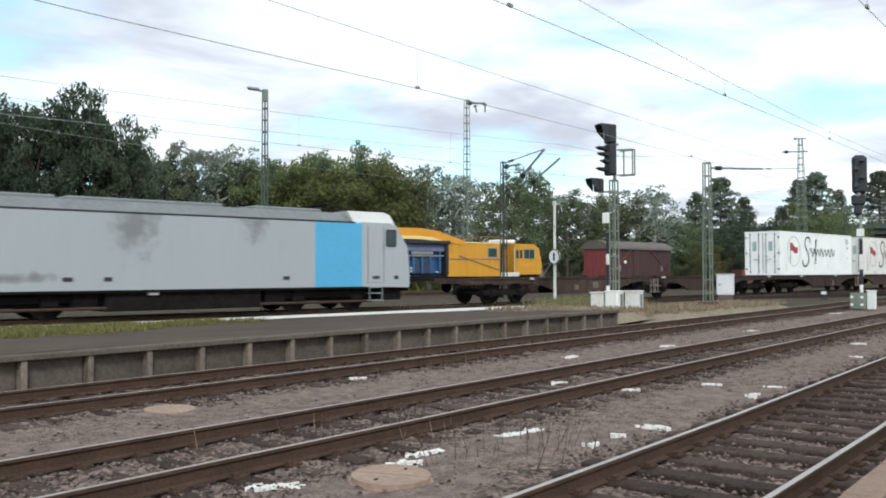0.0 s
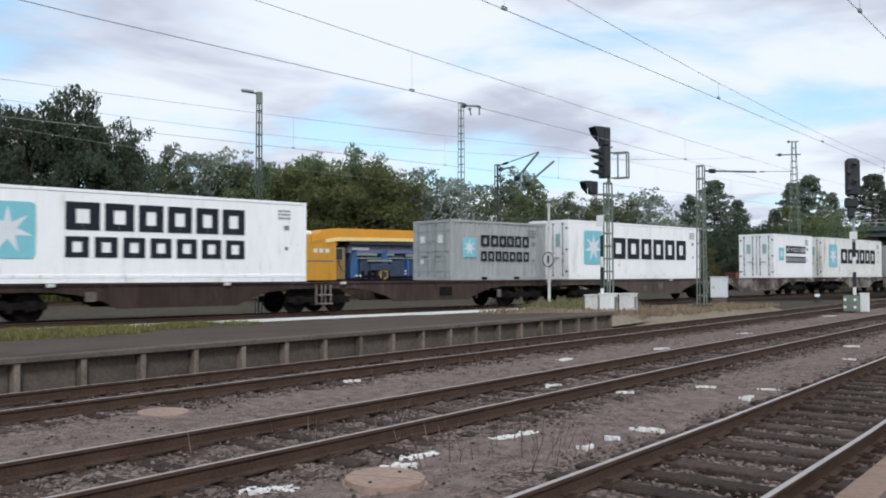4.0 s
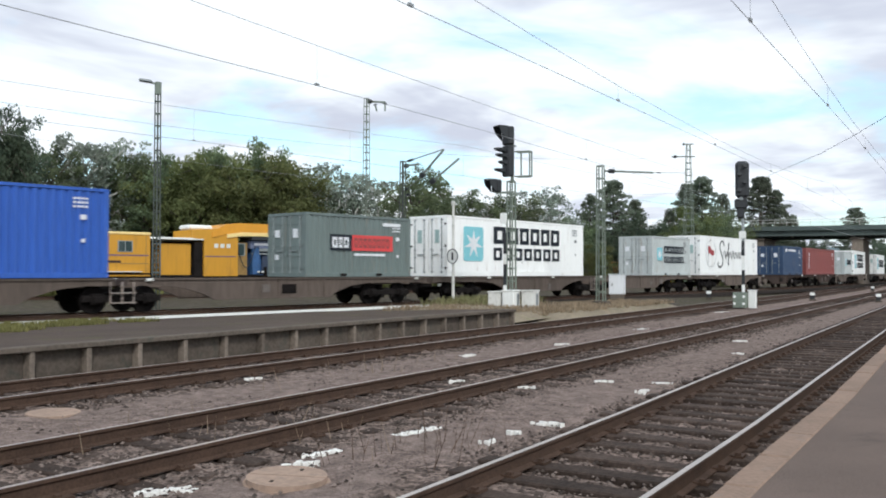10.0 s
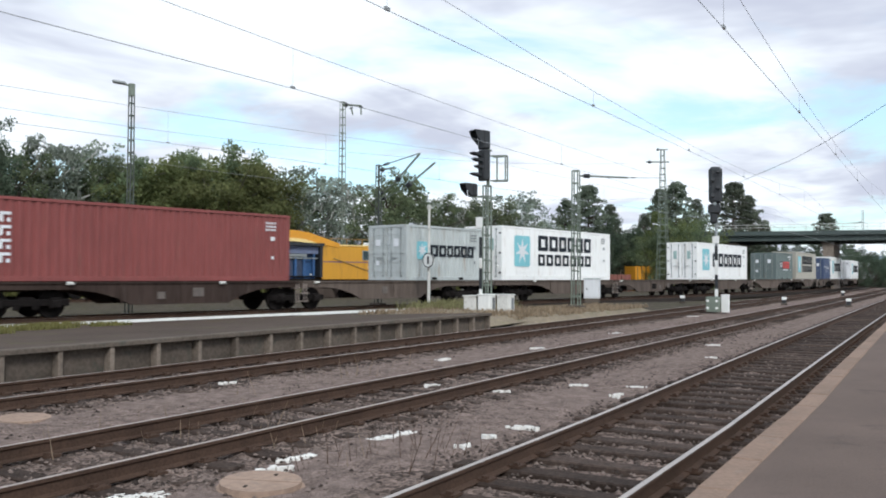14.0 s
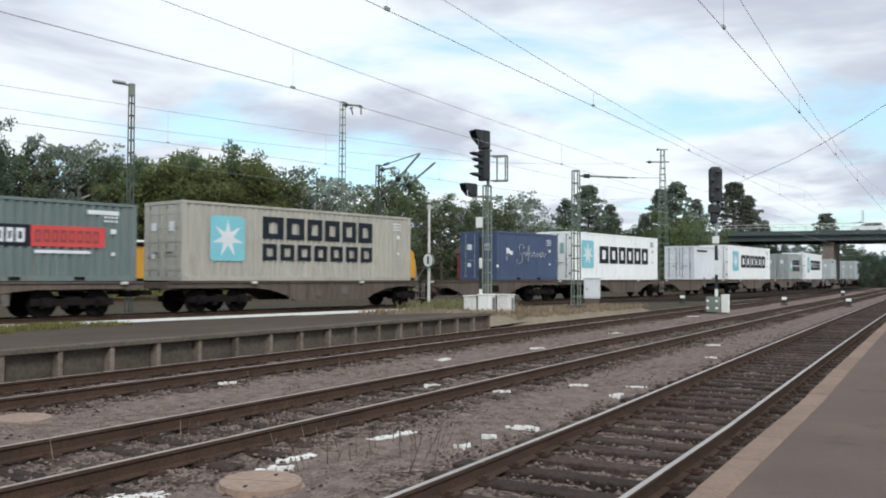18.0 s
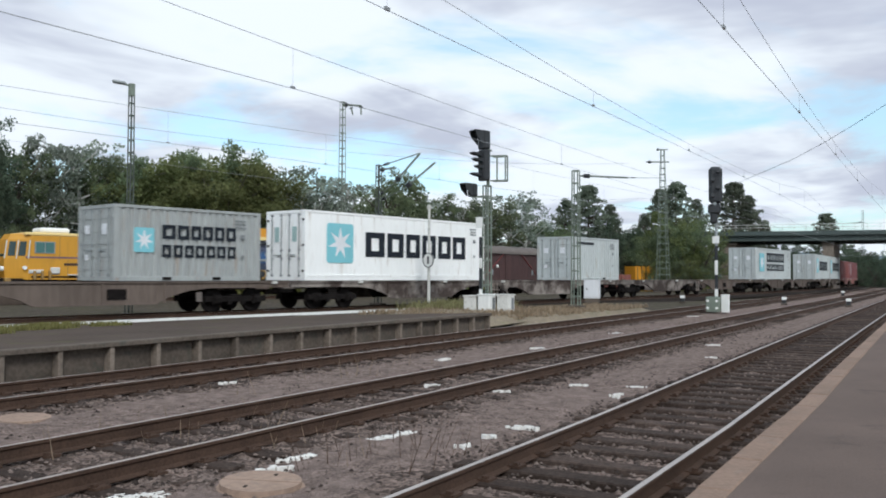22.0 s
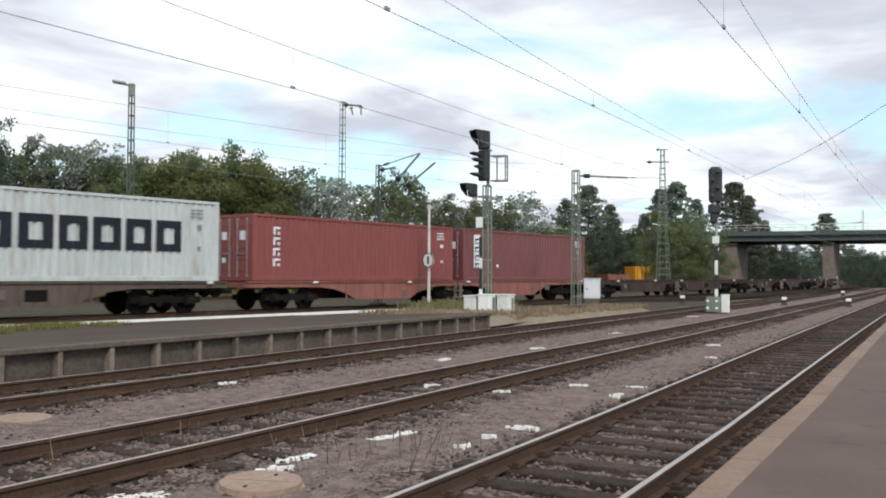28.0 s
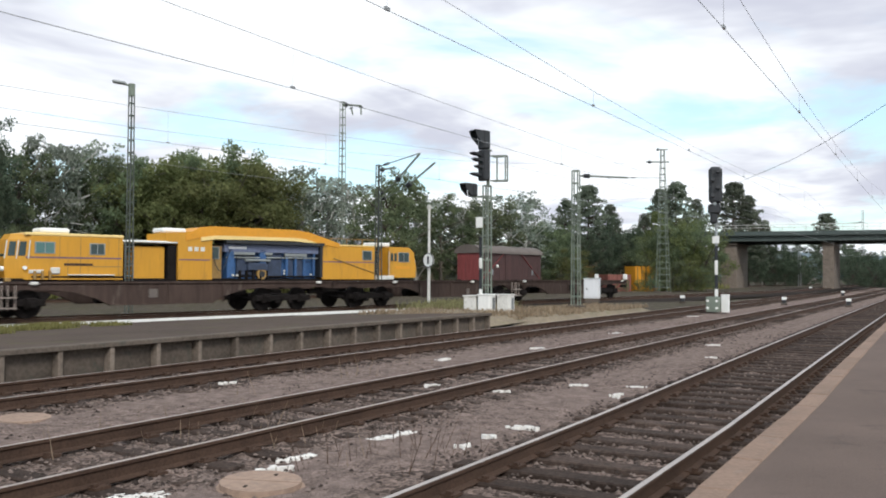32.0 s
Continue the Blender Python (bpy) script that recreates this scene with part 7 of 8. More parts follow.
def make_sign_pole():
    x, y, z = 34.0, 20.35, 0.24
    s = empty("sign_post", "slim white post with a round white sign", "sign")
    part("post", rod(bmesh.new(), (x, y, z), (x + 0.05, y + 0.02, 4.85), 0.07, 10, 0.055), M_CONC_LT, s)
    part("post_tip", boxes([(x + 0.05, y + 0.03, 4.75, 0.1, 0.16, 0.2)], 0.02), M_CONC_LT, s)
    d = Matrix.Translation((x - 0.1, y - 0.04, 2.35)) @ Matrix.Rotation(radians(-12), 4, 'Z')
    disc = part("sign_disc", rod(bmesh.new(), (-0.02, 0, 0), (0.02, 0, 0), 0.33, 24), M_WHITE, s)
    disc.matrix_basis = d
    ring = bmesh.new()
    for i in range(24):
        a, b = i * math.pi / 12, (i + 1) * math.pi / 12
        bar(ring, (-0.025, 0.32 * math.cos(a), 0.32 * math.sin(a)), (-0.025, 0.32 * math.cos(b), 0.32 * math.sin(b)), 0.03)
    part("sign_rim", ring, M_BLACK, disc)
    part("sign_mark", boxes([(-0.028, 0, 0, 0.01, 0.1, 0.34)]), M_BLACK, disc, "dark upright mark")


make_sign_pole()


M_STEELDARK = mat("mast_dark_steel", (0.055, 0.065, 0.055), 0.65, vary=0.3, grain=15, stain=2)


def make_catenary_mast(x, y, z0, z1, w0, w1, label, arms, material=None, d0=None):
    m = empty("catenary_mast", label, "mast", "catenary masts")
    lattice_mast(m, x, y, z0, z1, w0, w1, material or M_STEELGREEN, 0.6, d0)
    part("footing", boxes([(x, y, z0, w0 + 0.4, w0 + 0.4, 0.35)], 0.03), M_CONC, m)
    for a, b, r in arms:
        arm = part("cantilever_arm", rod(bmesh.new(), a, b, r, 8), M_STEELGREEN, m)
        a, b = Vector(a), Vector(b)
        p = a.lerp(b, 0.1)
        part("insulator", rod(bmesh.new(), p, a.lerp(b, 0.22), r * 2.4, 10), M_BLACK, arm)
    return m


make_catenary_mast(40.6, 15.87, 0.05, 6.85, 0.34, 0.28, "green lattice catenary mast with one long arm", [((40.6, 15.7, 6.6), (40.85, 13.3, 6.4), 0.045), ((40.85, 13.3, 6.4), (40.9, 11.67, 6.3), 0.012)])
make_catenary_mast(38.1, 25.9, 0.05, 7.45, 0.26, 0.2, "dark lattice catenary mast with two raised tube arms",
                   [((37.65, 24.62, 6.4), (37.38, 22.93, 7.78), 0.055), ((37.9, 24.2, 6.1), (37.77, 22.27, 7.33), 0.055), ((38.1, 25.8, 7.4), (37.38, 22.93, 7.8), 0.028), ((38.1, 25.8, 7.2), (37.7, 24.7, 7.2), 0.05),
                    ((38.1, 25.8, 5.9), (37.65, 24.62, 6.4), 0.03), ((38.1, 25.8, 5.6), (37.9, 24.2, 6.1), 0.03)], M_STEELDARK)
make_catenary_mast(55.1, 40.9, 0.05, 15.2, 0.5, 0.28, "tall grey lattice mast with two short hooked arms", [((55.1, 40.9, 15.0), (56.6, 40.2, 15.1), 0.08), ((55.8, 40.6, 14.9), (55.9, 40.5, 14.3), 0.06), ((56.6, 40.2, 15.1), (56.6, 40.2, 14.4), 0.06)], M_STEELGREEN)
make_catenary_mast(84.2, 23.95, 0.0, 14.0, 1.1, 0.3, "tall tapering lattice mast with cross arms", [((83.5, 25.4, 12.8), (84.5, 23.4, 12.8), 0.06), ((83.9, 24.5, 14.0), (84.4, 23.5, 14.0), 0.05)], M_STEELGREEN)
for mx, my, mz in ((193.5, 14.7, 15.0), (160, 22, 9.5)):
    make_catenary_mast(mx, my, -0.1, mz, 0.4, 0.3, "distant slim catenary mast", [((mx, my, mz - 2.3), (mx, my + 3.0, mz - 2.5), 0.05)], M_STEELGREY)


def make_lamp_mast():
    p = Vector((24.65, 29.05, 0.05))
    m = empty("lamp_mast", "lattice yard lamp mast with a single lamp head", "lamp")
    lattice_mast(m, p.x, p.y, p.z, 9.2, 0.20, 0.15, M_STEELDARK, 0.5)
    part("mast_top", rod(bmesh.new(), (p.x, p.y, 9.0), (p.x, p.y, 9.5), 0.14, 10), M_STEELGREEN, m)
    part("lamp_arm", rod(bmesh.new(), (p.x, p.y, 9.4), (p.x - 0.3, p.y + 0.4, 9.55), 0.04, 8), M_STEELGREEN, m)
    o = part("lamp_head", boxes([(0, 0, 0, 0.55, 0.24, 0.13)], 0.05), M_STEELGREY, m)
    o.matrix_basis = Matrix.Translation((p.x - 0.3, p.y + 0.4, 9.55)) @ Matrix.Rotation(radians(128), 4, 'Z') @ Matrix.Rotation(radians(-8), 4, 'Y')


make_lamp_mast()


def make_cabinet():
    x, y = 47.0, 17.4
    c = empty("switch_cabinet", "pale grey-blue trackside switch cabinet", "cabinet", m=pose(x, y, 0.0, 0, 0, 12))
    part("plinth", boxes([(0, 0, 0.2, 0.55, 0.75, 0.4)], 0.02), M_CONC, c)
    part("case", boxes([(0, 0, 0.95, 0.6, 0.85, 1.1)], 0.02), M_PALEBOX, c)
    part("lid", boxes([(0, 0, 1.52, 0.68, 0.92, 0.06)], 0.01), M_GREYLT, c)
    part("door_panel", boxes([(-0.305, 0, 0.95, 0.012, 0.72, 0.95)]), M_PALEBOX, c)
    part("lock", boxes([(-0.32, 0.25, 0.95, 0.03, 0.04, 0.12)]), M_UNDER, c)


make_cabinet()


def sag_wire(parent, name, pts, r=0.012):
    """One bent tube along points."""
    bm = bmesh.new()
    rings = []
    for p in pts:
        rings.append([bm.verts.new((p.x, p.y + r * math.cos(a), p.z + r * math.sin(a))) for a in (0.5, 2.07, 3.64, 5.21)])
    for u, v in zip(rings, rings[1:]):
        for i in range(4):
            bm.faces.new((u[i], u[(i + 1) % 4], v[(i + 1) % 4], v[i]))
    return part(name, bm, M_WIRE, parent)


def make_overhead(path, z_contact, z_mess, z_mid, spans, label, r=0.012):
    """Contact wire, sagging messenger wire and droppers along a plan path; z_contact gives its height at x."""
    o = empty("overhead_line", label, "overhead wire", "overhead lines")
    hi = spans[-1]
    cp, mp = [], []
    for a, b in zip(spans, spans[1:]):
        n = 12
        for k in range(n + (1 if b == hi else 0)):
            x = a + (b - a) * k / n
            u = 2 * k / n - 1
            yy = path(x)
            cp.append(Vector((x, yy, z_contact(x))))
            mp.append(Vector((x, yy, z_mid + (z_mess - z_mid) * u * u)))
    sag_wire(o, "contact_wire", cp, r)
    sag_wire(o, "messenger_wire", mp, r * 0.85)
    for c, m in list(zip(cp, mp))[::2]:
        part("dropper", rod(bmesh.new(), c, m, r * 0.55, 4), M_WIRE, o)
        part("clamp", boxes([(c.x, c.y, c.z + 0.02, 0.12, 0.04, 0.05)]), M_WIRE, o)
    return o


def rise(x0, z0, x1, z1):
    """A contact wire that climbs from one height to another between two places."""
    return lambda x: z0 + (z1 - z0) * min(1.0, max(0.0, (x - x0) / (x1 - x0)))


make_overhead(lambda x: TRACK_Y[0] + bend(x), rise(9, 5.38, 25, 5.63), 6.72, 5.98, (-47, 5, 57, 109, 160), "overhead line above the platform track", 0.006)
make_overhead(lambda x: TRACK_Y[1], rise(9, 5.55, 31, 5.68), 6.68, 5.88, (-50, 2, 54, 106, 160), "overhead line above the middle track", 0.006)
make_overhead(lambda x: TRACK_Y[2], rise(5, 5.35, 17, 5.55), 6.9, 6.26, (-66, -15, 72, 120, 160), "overhead line above the third track", 0.007)
make_overhead(lambda x: line_centre(x).y, lambda x: 6.47, 8.0, 7.6, (-60, -8, 38, 90, 150), "overhead line above the running line", 0.009)
_feeder = empty("feeder_wire", "slack feeder wire over the yard siding", "overhead wire")
sag_wire(_feeder, "wire", [TAMP @ Vector((u, 2.0, 10.7 + 0.0012 * (u - 14) ** 2)) for u in range(-40, 61, 4)], 0.012)
sag_wire(_feeder, "wire", [TAMP @ Vector((u, 5.0, 8.6 + 0.0012 * (u - 30) ** 2)) for u in range(-40, 71, 4)], 0.01)
_cross = empty("cross_span", "cross-span wire pulled over the tracks", "overhead wire")
sag_wire(_cross, "span_wire", [Vector((50, 11.67, 6.41)), Vector((50, 9.9, 6.9)), Vector((50, 7.1, 8.0)), Vector((50, 5.55, 8.8)), Vector((50, 4.15, 9.6)), Vector((50, -2.0, 13.4))], 0.014)


# ---- ground clutter ----
def make_cover(x, y, z, r, label, halves):
    c = empty("shaft_cover", label, "cover", "shaft covers", m=pose(x, y, z, 1.5, -1.0, 25))
    part("ring", rod(bmesh.new(), (0, 0, -0.16), (0, 0, 0.02), r * 1.06, 28), M_LID, c)
    if halves:
        for s in (-1, 1):
            bm = bmesh.new()
            prof = [(s * 0.012, -r * 0.97)] + [(s * (0.012 + r * 0.98 * math.cos(a)), r * 0.97 * math.sin(a)) for a in np.linspace(-math.pi / 2, math.pi / 2, 15)][1:-1] + [(s * 0.012, r * 0.97)]
            prism(bm, prof, 'z', 0.02, 0.07)
            part("half_lid", bm, M_LID, c)
        for k in (-1, 1):
            part("lifting_slot", boxes([(k * r * 0.6, -k * r * 0.2, 0.071, 0.05, 0.03, 0.006)]), M_UNDER, c)
    else:
        part("lid", rod(bmesh.new(), (0, 0, 0.02), (0, 0, 0.08), r, 28), M_LID, c)
    return c


make_cover(5.86, 5.2, -0.205, 0.36, "round pale concrete shaft cover split in two halves", True)
make_cover(6.99, 10.15, -0.235, 0.33, "round pale concrete shaft cover lying on the ballast", False)


def pale_stone(x, y, lx, ly, turn, seed):
    """A flat ragged patch of white debris: low chips overlapping along a streak."""
    rng = random.Random(seed)
    bm = bmesh.new()
    hgt = 0.012 if lx > 0.38 else 0.03
    n = 5 + int(lx * (80 if lx > 0.38 else 30))
    for k in range(n):
        u = (k / max(1, n - 1) - 0.5) * lx + rng.uniform(-0.04, 0.04)
        v = rng.gauss(0, 0.22) * ly
        r = rng.uniform(0.015, 0.045)
        m = rng.randint(5, 7)
        ring = [(u + r * rng.uniform(0.6, 1.3) * math.cos(2 * math.pi * i / m), v + 0.6 * r * rng.uniform(0.6, 1.3) * math.sin(2 * math.pi * i / m)) for i in range(m)]
        prism(bm, ring, 'z', -0.02, hgt + rng.uniform(-0.006, 0.006))
    ob = part("pale_rubble", bm, M_RUBBLE)
    ob.matrix_basis = pose(x, y, -0.182, 0, 0, turn)
    tagged(ob, "patch of whitish debris lying on the ballast", "rubble", "rubble patches")


M_RUBBLE = mat("pale_rubble", (0.70, 0.68, 0.65), 0.9, vary=0.15, grain=12, stain=3, stain_colour=(0.5, 0.47, 0.44), stain_amount=0.3)
for i, (x, y, lx, ly, tr) in enumerate(((8.39, 5.52, 0.78, 0.17, -10), (9.66, 4.45, 0.33, 0.22, -70), (12.46, 6.11, 0.22, 0.14, -60), (6.92, 5.68, 0.42, 0.12, -20), (5.05, 5.81, 0.40, 0.2, -39),
                                        (8.30, 4.52, 0.15, 0.12, -20), (8.93, 4.53, 0.17, 0.1, -83), (13.03, 4.42, 0.29, 0.2, -18), (14.13, 4.46, 0.25, 0.14, -60), (13.82, 5.38, 0.28, 0.12, -44),
                                        (12.57, 7.47, 0.26, 0.12, -21), (23.87, 5.43, 0.27, 0.25, -60), (20.17, 4.62, 0.18, 0.2, -60), (11.02, 10.57, 0.25, 0.15, -18), (16.7, 9.62, 0.45, 0.2, 1),
                                        (6.38, 5.49, 0.3, 0.08, -35), (27.3, 9.27, 0.6, 0.3, -1), (40.84, 10.2, 0.9, 0.4, -23), (20.38, 9.02, 0.3, 0.15, -57))):
    pale_stone(x, y, lx, ly, tr, 20 + i)


def dwarf_signal(x, y, z, label):
    d = empty("dwarf_signal", label, "signal", "dwarf signals", m=pose(x, y, z, 0, 0, 10))
    part("base", boxes([(0, 0, 0.05, 0.5, 0.4, 0.1)], 0.02), M_CONC, d)
    part("lantern", boxes([(0, 0, 0.22, 0.24, 0.26, 0.26)], 0.04), M_BLACK, d)
    part("mask", boxes([(-0.13, 0, 0.42, 0.03, 0.30, 0.18)], 0.01), M_WHITE, d, "white signal face")
    part("cap", boxes([(0, 0, 0.43, 0.24, 0.28, 0.16)], 0.04), M_WHITE, d)


for x, y, z in ((58.0, 15.2, -0.1), (60.0, 9.2, -0.15), (59.9, 5.4, -0.18), (90, 8.6, -0.15), (112, 14.2, 0.0)):
    dwarf_signal(x, y, z, "small white ground signal between the tracks")


# ---- plants ----
def grass(name, label, regions, material, count, h0, h1, seed, width=0.02):
    """Blades over rectangles (x0, y0, x1, y1, z) given in the plan."""
    rng = np.random.default_rng(seed)
    verts, faces = [], []
    areas = np.array([(r[2] - r[0]) * (r[3] - r[1]) for r in regions])
    pick = rng.choice(len(regions), size=count, p=areas / areas.sum())
    for k in pick:
        x0, y0, x1, y1, zf = regions[k]
        x, y = rng.uniform(x0, x1), rng.uniform(y0, y1)
        if noise.noise((x * 0.9, y * 0.9, seed)) < -0.12:
            continue
        z = zf(x, y) if callable(zf) else zf
        hh, a = rng.uniform(h0, h1), rng.uniform(0, math.pi)
        w = width * rng.uniform(0.6, 1.5)
        lx, ly = rng.normal(0, 0.35, 2) * hh
        dx, dy = math.cos(a) * w, math.sin(a) * w
        b = len(verts)
        verts += [(x - dx, y - dy, z - 0.03), (x + dx, y + dy, z - 0.03), (x + lx + dx * 0.2, y + ly + dy * 0.2, z + hh), (x + lx - dx * 0.2, y + ly - dy * 0.2, z + hh)]
        faces.append((b, b + 1, b + 2, b + 3))
    me = bpy.data.meshes.new(name)
    me.from_pydata(verts, [], faces)
    me.materials.append(material)
    return tagged(new(name, me), label, "grass", kind="stuff")


M_STALK = leaf_mat("dry_stalks", (0.07, 0.05, 0.035), (0.17, 0.12, 0.085))


def isl_z(x, y):
    k = (y - IW_Y) / (island_far(x) - IW_Y)
    return IS_Z - 0.31 * min(1, max(0, k))


grass("weeds", "yellow-green weeds along the island platform", [(2, 18.5, 13, 24.6, isl_z), (9, 20.4, 17.5, 23.4, isl_z)], M_GRASS, 30000, 0.015, 0.15, 11, 0.03)
grass("dry_grass", "pale dry grass on the earth bank", [(27, 14.5, 36, 19.6, 0.2), (30, 14, 47, 17.6, 0.03)], M_DRYGRASS, 9000, 0.04, 0.2, 12, 0.03)
grass("weeds", "green weeds at the platform's end", [(31, 17.2, 37, 20.2, 0.22), (33, 19.2, 36.5, 20.4, 0.25)], M_OLIVEGRASS, 2200, 0.08, 0.4, 13, 0.03)
grass("weeds", "sparse dry stalks in the ballast", [(6.0, 4.6, 7.4, 5.2, -0.18), (10, 9.0, 16, 10.0, -0.18), (5.5, 6.0, 9, 8.6, -0.18)], M_DRYGRASS, 110, 0.1, 0.38, 14, 0.005)
grass("stalks", "tall dry stalks standing in the ballast", [(6.3, 4.2, 8.4, 5.4, -0.19), (5.4, 4.9, 6.2, 5.6, -0.19)], M_STALK, 90, 0.18, 0.5, 17, 0.005)
grass("verge_grass", "rough olive grass along the far yard", [(20, 47, 140, 62, 0.05), (95, 26, 135, 45, 0.05)], M_GRASS, 9000, 0.3, 0.9, 15, 0.1)


def tree_meshes(seed, kind):
    """Unit-height trunk with limbs and twigs, and a crown of leaf clumps at the twigs' ends."""
    rng = np.random.default_rng(seed)
    bm = bmesh.new()
    h_trunk = {'round': 0.62, 'dome': 0.6, 'open': 0.72, 'tall': 0.85, 'pine': 0.95, 'bush': 0.3}[kind]
    rod(bm, (0, 0, -0.01), (0.01, 0, h_trunk), 0.02 if kind != 'bush' else 0.015, 7, 0.005)
    zc, rz, rxy = {'round': (0.57, 0.43, 0.40), 'dome': (0.52, 0.44, 0.44), 'open': (0.60, 0.40, 0.38), 'tall': (0.57, 0.43, 0.24), 'bush': (0.48, 0.5, 0.62), 'pine': (0.6, 0.4, 0.34)}[kind]
    clumps = []
    if kind == 'pine':
        for k in range(460):
            z = rng.uniform(0.2, 0.99)
            top = (0.35 + 0.05 * math.sin(z * 40)) * min(1.0, (1.02 - z) / 0.55) ** 0.7
            a = rng.uniform(0, 2 * math.pi)
            rr = top * rng.uniform(0.3, 1.0)
            q = Vector((math.cos(a) * rr, math.sin(a) * rr, z))
            clumps.append((q, rng.uniform(0.018, 0.046), 0.45))
            if k % 6 == 0:
                rod(bm, (0.005, 0, min(h_trunk, z * 0.97)), q, 0.006, 5, 0.002)
    else:
        n_limb, n_twig = {'round': (17, 5), 'dome': (27, 5), 'open': (18, 5), 'tall': (15, 4), 'bush': (13, 5)}[kind]
        for k in range(n_limb):
            a = 2.4 * k + rng.uniform(-0.4, 0.4)
            up = -0.75 + 1.62 * ((k + 0.5) / n_limb) ** 0.85
            side = math.sqrt(max(0.05, 1 - up * up)) if up < 0.98 else 0.2
            wob = rng.uniform(0.62, 1.0) if kind != 'dome' else rng.uniform(0.82, 1.0)
            tip = Vector((math.cos(a) * side * rxy * wob, math.sin(a) * side * rxy * wob, zc + (0.86 * up + 0.14 * abs(up) * up) * rz * rng.uniform(0.92, 1.04) + 0.04 * max(0, up)))
            z0 = min(h_trunk * 0.97, max(0.12, tip.z - rng.uniform(0.1, 0.22)))
            root = Vector((0.005, 0, z0))
            rod(bm, root, tip, 0.008, 5, 0.002)
            for j in range(n_twig + (3 if up > 0.55 else 0)):
                f = rng.uniform(0.45, 1.0) ** 0.8
                p = root.lerp(tip, f)
                q = p + Vector(np.clip(rng.normal(0, 1, 3), -1.25, 1.25)) * (0.08 if kind != 'bush' else 0.12)
                q.z = min(q.z, tip.z + 0.02)
                if j < 2:
                    rod(bm, p, q, 0.004, 4, 0.0015)
                clumps.append((q, rng.uniform(0.035, 0.085) * {'round': 1.15, 'dome': 1.25, 'open': 0.95, 'tall': 0.8, 'bush': 1.5}[kind], 0.8))
            clumps.append((tip, rng.uniform(0.04, 0.07) * (1.5 if kind == 'bush' else 1), 0.8))
    dens = {'round': 100, 'dome': 78, 'open': 80, 'tall': 58, 'pine': 85, 'bush': 60}[kind]
    verts, faces = [], []
    for q, cr, flat in clumps:
        n = int(dens * (cr / 0.065) ** 2)
        d = rng.normal(0, 1, (n, 3))
        d /= np.linalg.norm(d, axis=1)[:, None]
        pts = d * (rng.uniform(0.05, 1, n) ** 0.45)[:, None] * cr * np.array([1, 1, flat]) + np.array(q)
        s = rng.uniform(0.007, 0.015, n)
        u = rng.normal(0, 1, (n, 3)); u /= np.linalg.norm(u, axis=1)[:, None]
        w = np.cross(u, rng.normal(0, 1, (n, 3))); w /= np.linalg.norm(w, axis=1)[:, None] + 1e-6
        e = rng.uniform(0.45, 0.85, n)
        for i in range(n):
            b = len(verts)
            verts += [tuple(pts[i] - u[i] * s[i]), tuple(pts[i] + w[i] * s[i] * e[i]), tuple(pts[i] + u[i] * s[i]), tuple(pts[i] - w[i] * s[i] * e[i])]
            faces.append((b, b + 1, b + 2, b + 3))
    trunk = bpy.data.meshes.new("trunk")
    bm.to_mesh(trunk)
    bm.free()
    crown = bpy.data.meshes.new("crown")
    crown.from_pydata(verts, [], faces)
    return trunk, crown


TREE_KINDS = {}


def tree(x, y, height, kind, look_of, label, width=1.0, seed=0, bark=None, group="trees along the yard", name="tree"):
    key = (kind, look_of.name, seed % 3)
    if key not in TREE_KINDS:
        tr, cr = tree_meshes(seed % 3 + {'round': 10, 'dome': 50, 'open': 15, 'tall': 20, 'pine': 30, 'bush': 40}[kind] + 7 * len(TREE_KINDS), kind)
        tr.materials.append(bark or M_BARK)
        cr.materials.append(look_of)
        TREE_KINDS[key] = (tr, cr)
    tr, cr = TREE_KINDS[key]
    t = empty(name, label, "bush" if kind == 'bush' else "tree", group)
    t.matrix_basis = Matrix.Translation((x, y, ground_height(x, y) - 0.05)) @ Matrix.Rotation(seed * 2.4, 4, 'Z') @ Matrix.Diagonal((height * width, height * width, height, 1))
    a = new("trunk", tr); a.parent = t
    b = new("crown", cr); b.parent = t
    return t


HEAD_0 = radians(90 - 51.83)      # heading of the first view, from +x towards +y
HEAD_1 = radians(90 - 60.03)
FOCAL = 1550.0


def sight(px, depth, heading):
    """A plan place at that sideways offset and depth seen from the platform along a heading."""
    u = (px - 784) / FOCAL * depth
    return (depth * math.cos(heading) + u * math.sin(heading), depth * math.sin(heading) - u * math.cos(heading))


D, O, S, M = M_LEAF_DARK, M_LEAF_OLIVE, M_LEAF_SILVER, M_LEAF_MID
LBL = {D.name: "tall dark green broadleaf tree with open crown", O.name: "dense olive green broadleaf tree behind the siding", S.name: "silvery green poplar with airy crown", M.name: "mid-green broadleaf tree with rounded crown"}
ROW0 = [(-75, 165, 60, D, 'round', 0.8), (0, 166, 62, D, 'dome', 0.55), (62, 160, 60, D, 'round', 0.6), (122, 178, 62, D, 'dome', 0.55), (172, 158, 61, D, 'round', 0.55), (212, 206, 63, D, 'dome', 0.42)]
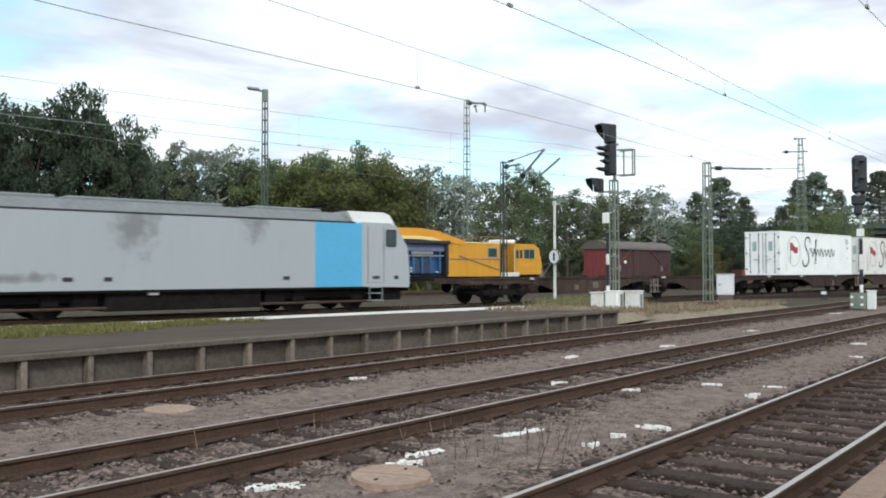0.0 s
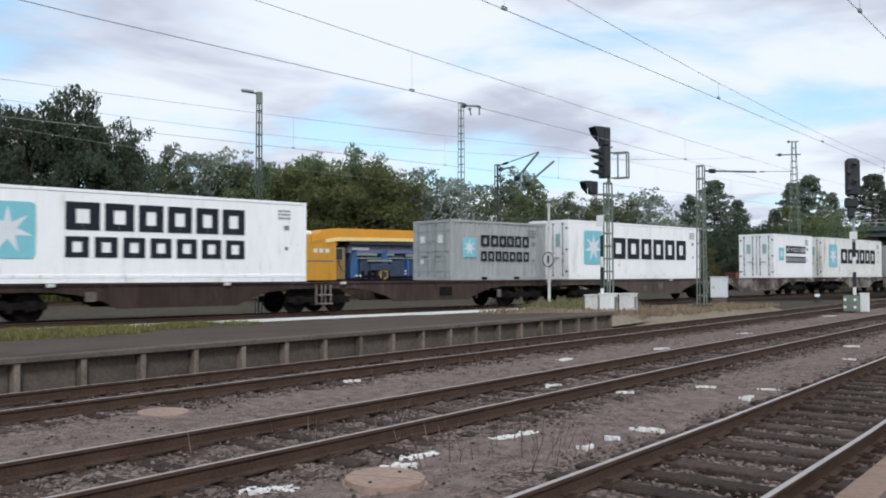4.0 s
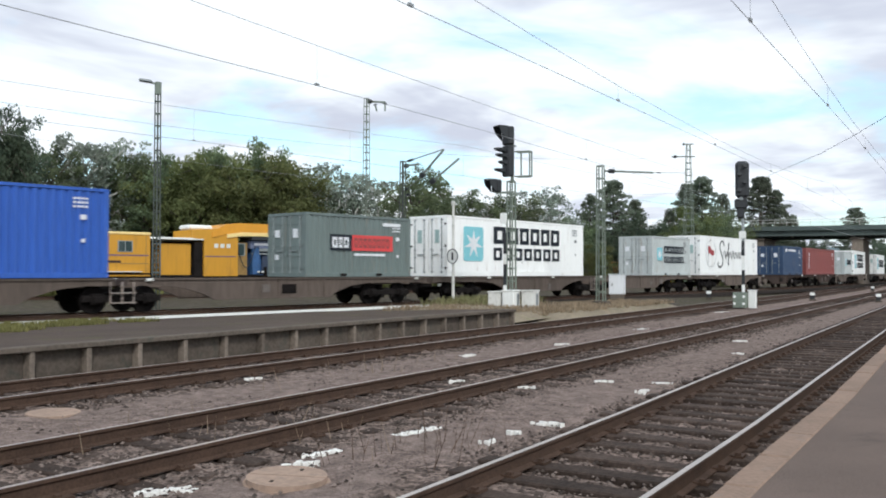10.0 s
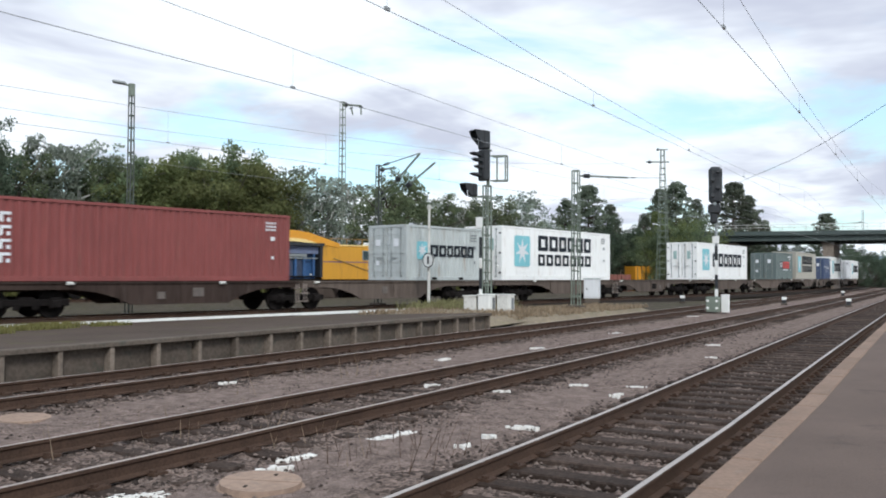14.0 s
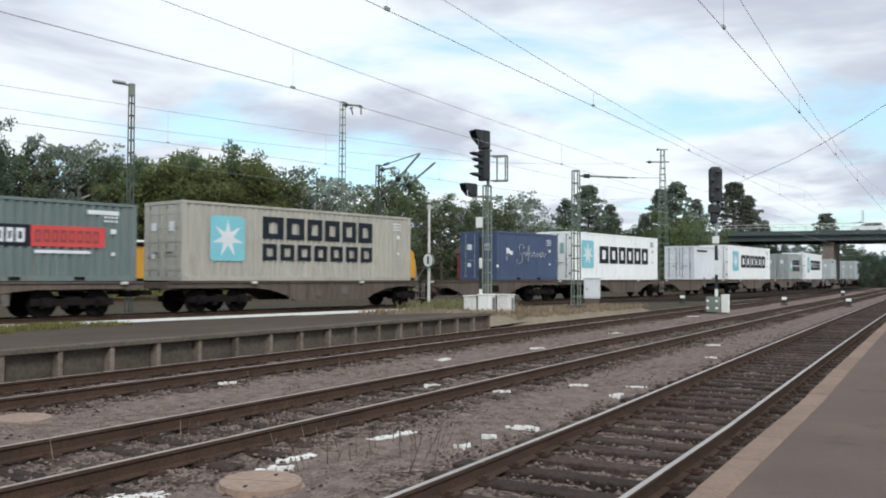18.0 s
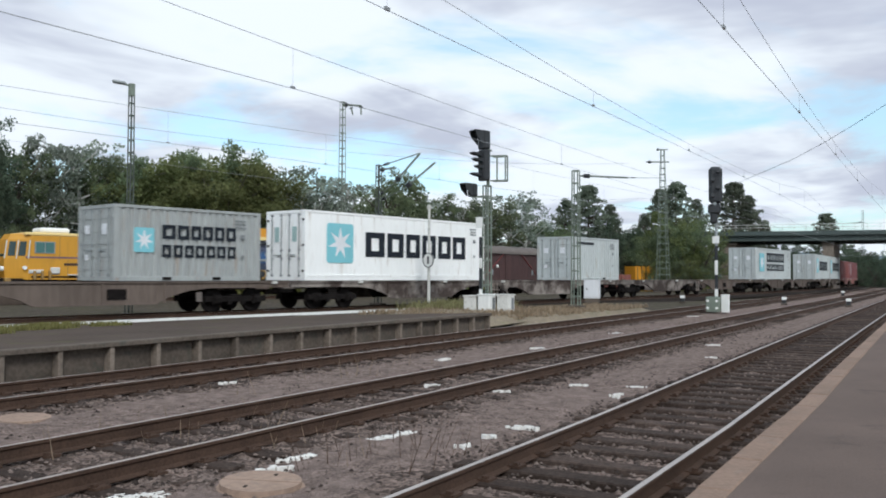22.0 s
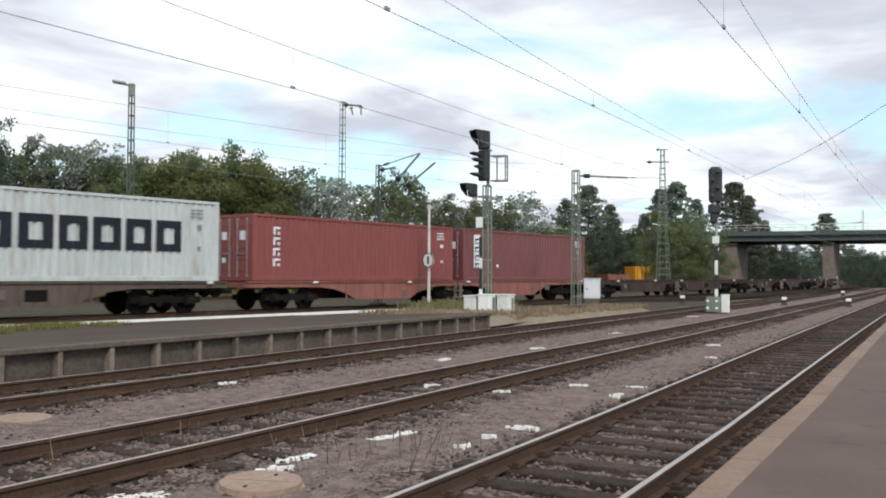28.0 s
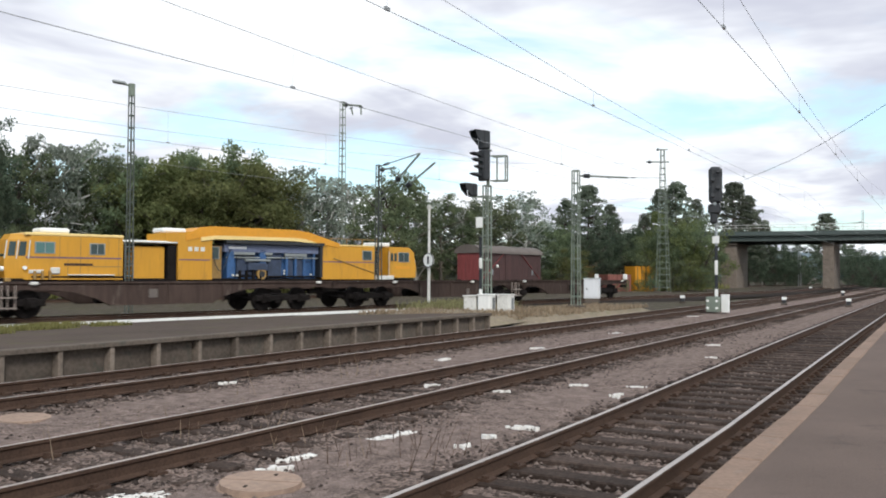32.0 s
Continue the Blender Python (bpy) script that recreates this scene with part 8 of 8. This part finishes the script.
ROW1 = [(-40, 208, 66, D, 'open', 0.7), (30, 250, 70, M, 'open', 0.8), (78, 243, 72, S, 'open', 0.7), (140, 240, 74, S, 'tall', 1.1), (165, 246, 76, M, 'open', 0.6), (205, 268, 75, M, 'open', 0.7), (240, 268, 74, M, 'open', 0.8),
        (285, 270, 75, O, 'dome', 1.0), (340, 264, 74, O, 'dome', 1.0), (390, 244, 76, M, 'dome', 0.8), (400, 268, 73, O, 'dome', 1.1), (445, 284, 75, O, 'dome', 1.0), (490, 282, 78, S, 'tall', 1.2), (535, 290, 79, S, 'tall', 1.1),
        (580, 298, 80, S, 'tall', 1.2), (625, 308, 80, S, 'tall', 1.1), (685, 296, 70, M, 'open', 0.95), (735, 335, 84, S, 'tall', 1.2), (780, 340, 85, M, 'open', 1.0), (820, 345, 88, S, 'tall', 1.3),
        (865, 345, 88, M, 'open', 1.0), (905, 330, 92, S, 'tall', 1.2), (930, 342, 92, S, 'tall', 1.2), (975, 388, 96, M, 'round', 1.1)]
i = 0
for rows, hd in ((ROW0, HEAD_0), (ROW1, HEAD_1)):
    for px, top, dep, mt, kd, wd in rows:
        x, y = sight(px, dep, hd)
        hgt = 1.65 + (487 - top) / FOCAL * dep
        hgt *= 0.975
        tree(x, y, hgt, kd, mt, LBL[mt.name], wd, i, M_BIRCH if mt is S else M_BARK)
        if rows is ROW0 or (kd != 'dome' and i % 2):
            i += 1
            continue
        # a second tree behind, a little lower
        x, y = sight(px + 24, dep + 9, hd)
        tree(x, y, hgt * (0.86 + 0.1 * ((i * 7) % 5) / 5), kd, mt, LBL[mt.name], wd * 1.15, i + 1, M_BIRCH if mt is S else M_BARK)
        i += 1
PINE = leaf_mat("needles_dark", (0.085, 0.104, 0.078), (0.215, 0.24, 0.178))
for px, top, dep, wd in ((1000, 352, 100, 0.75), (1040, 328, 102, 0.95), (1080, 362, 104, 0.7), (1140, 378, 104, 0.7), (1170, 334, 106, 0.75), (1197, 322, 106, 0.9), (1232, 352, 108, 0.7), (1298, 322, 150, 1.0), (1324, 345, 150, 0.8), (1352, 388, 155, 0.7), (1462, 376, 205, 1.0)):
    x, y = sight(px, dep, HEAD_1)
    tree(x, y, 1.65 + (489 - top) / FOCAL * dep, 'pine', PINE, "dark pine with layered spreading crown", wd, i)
    i += 1
# undergrowth
rng_b = random.Random(9)
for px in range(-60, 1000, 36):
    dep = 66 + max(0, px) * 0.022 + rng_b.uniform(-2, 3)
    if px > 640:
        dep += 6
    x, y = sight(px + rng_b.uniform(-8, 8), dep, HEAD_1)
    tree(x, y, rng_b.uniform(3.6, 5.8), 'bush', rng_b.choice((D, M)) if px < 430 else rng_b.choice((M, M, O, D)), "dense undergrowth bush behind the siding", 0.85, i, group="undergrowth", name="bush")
    i += 1
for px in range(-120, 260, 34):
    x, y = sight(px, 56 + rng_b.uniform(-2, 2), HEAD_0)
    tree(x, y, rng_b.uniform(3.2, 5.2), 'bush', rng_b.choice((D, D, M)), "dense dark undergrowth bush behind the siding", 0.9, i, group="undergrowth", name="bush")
    i += 1
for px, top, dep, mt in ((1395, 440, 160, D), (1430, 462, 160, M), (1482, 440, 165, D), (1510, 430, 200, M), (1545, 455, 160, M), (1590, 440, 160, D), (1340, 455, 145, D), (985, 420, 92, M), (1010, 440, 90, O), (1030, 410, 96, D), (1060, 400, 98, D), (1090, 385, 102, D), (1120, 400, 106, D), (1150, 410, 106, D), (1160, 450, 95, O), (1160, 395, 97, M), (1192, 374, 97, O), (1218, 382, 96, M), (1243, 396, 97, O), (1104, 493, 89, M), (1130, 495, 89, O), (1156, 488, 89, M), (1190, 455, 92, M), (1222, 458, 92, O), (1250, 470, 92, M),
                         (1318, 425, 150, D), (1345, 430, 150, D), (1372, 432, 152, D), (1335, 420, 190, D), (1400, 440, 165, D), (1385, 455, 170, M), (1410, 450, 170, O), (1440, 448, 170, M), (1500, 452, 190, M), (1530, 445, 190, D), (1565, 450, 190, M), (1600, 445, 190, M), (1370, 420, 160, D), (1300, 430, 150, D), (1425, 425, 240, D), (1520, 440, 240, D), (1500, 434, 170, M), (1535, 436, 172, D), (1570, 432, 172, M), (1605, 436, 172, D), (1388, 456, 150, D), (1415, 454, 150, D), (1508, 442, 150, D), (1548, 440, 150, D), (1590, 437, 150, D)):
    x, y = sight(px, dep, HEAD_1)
    # far shrubs take darker leaves, colouring in the deep shade under the bridge
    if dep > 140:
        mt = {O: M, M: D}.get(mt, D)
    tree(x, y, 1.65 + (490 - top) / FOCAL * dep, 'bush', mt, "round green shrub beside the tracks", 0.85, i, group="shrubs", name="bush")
    i += 1


def make_hill():
    bm = bmesh.new()
    n = 40
    lo, hi = [], []
    for k in range(n + 1):
        a = radians(-25 + 110 * k / n)
        x, y = 1500 * math.cos(a), 1500 * math.sin(a)
        lo.append(bm.verts.new((x, y, -5)))
        hi.append(bm.verts.new((x * 1.15, y * 1.15, 42 + 24 * noise.noise((k * 0.35, 2, 0)))))
    for k in range(n):
        bm.faces.new((lo[k], lo[k + 1], hi[k + 1], hi[k]))
    bmesh.ops.recalc_face_normals(bm, faces=bm.faces)
    tagged(part("backdrop", bm, M_HILL), "far blue-green wooded hills", "hills", kind="structure")


make_hill()

motions()
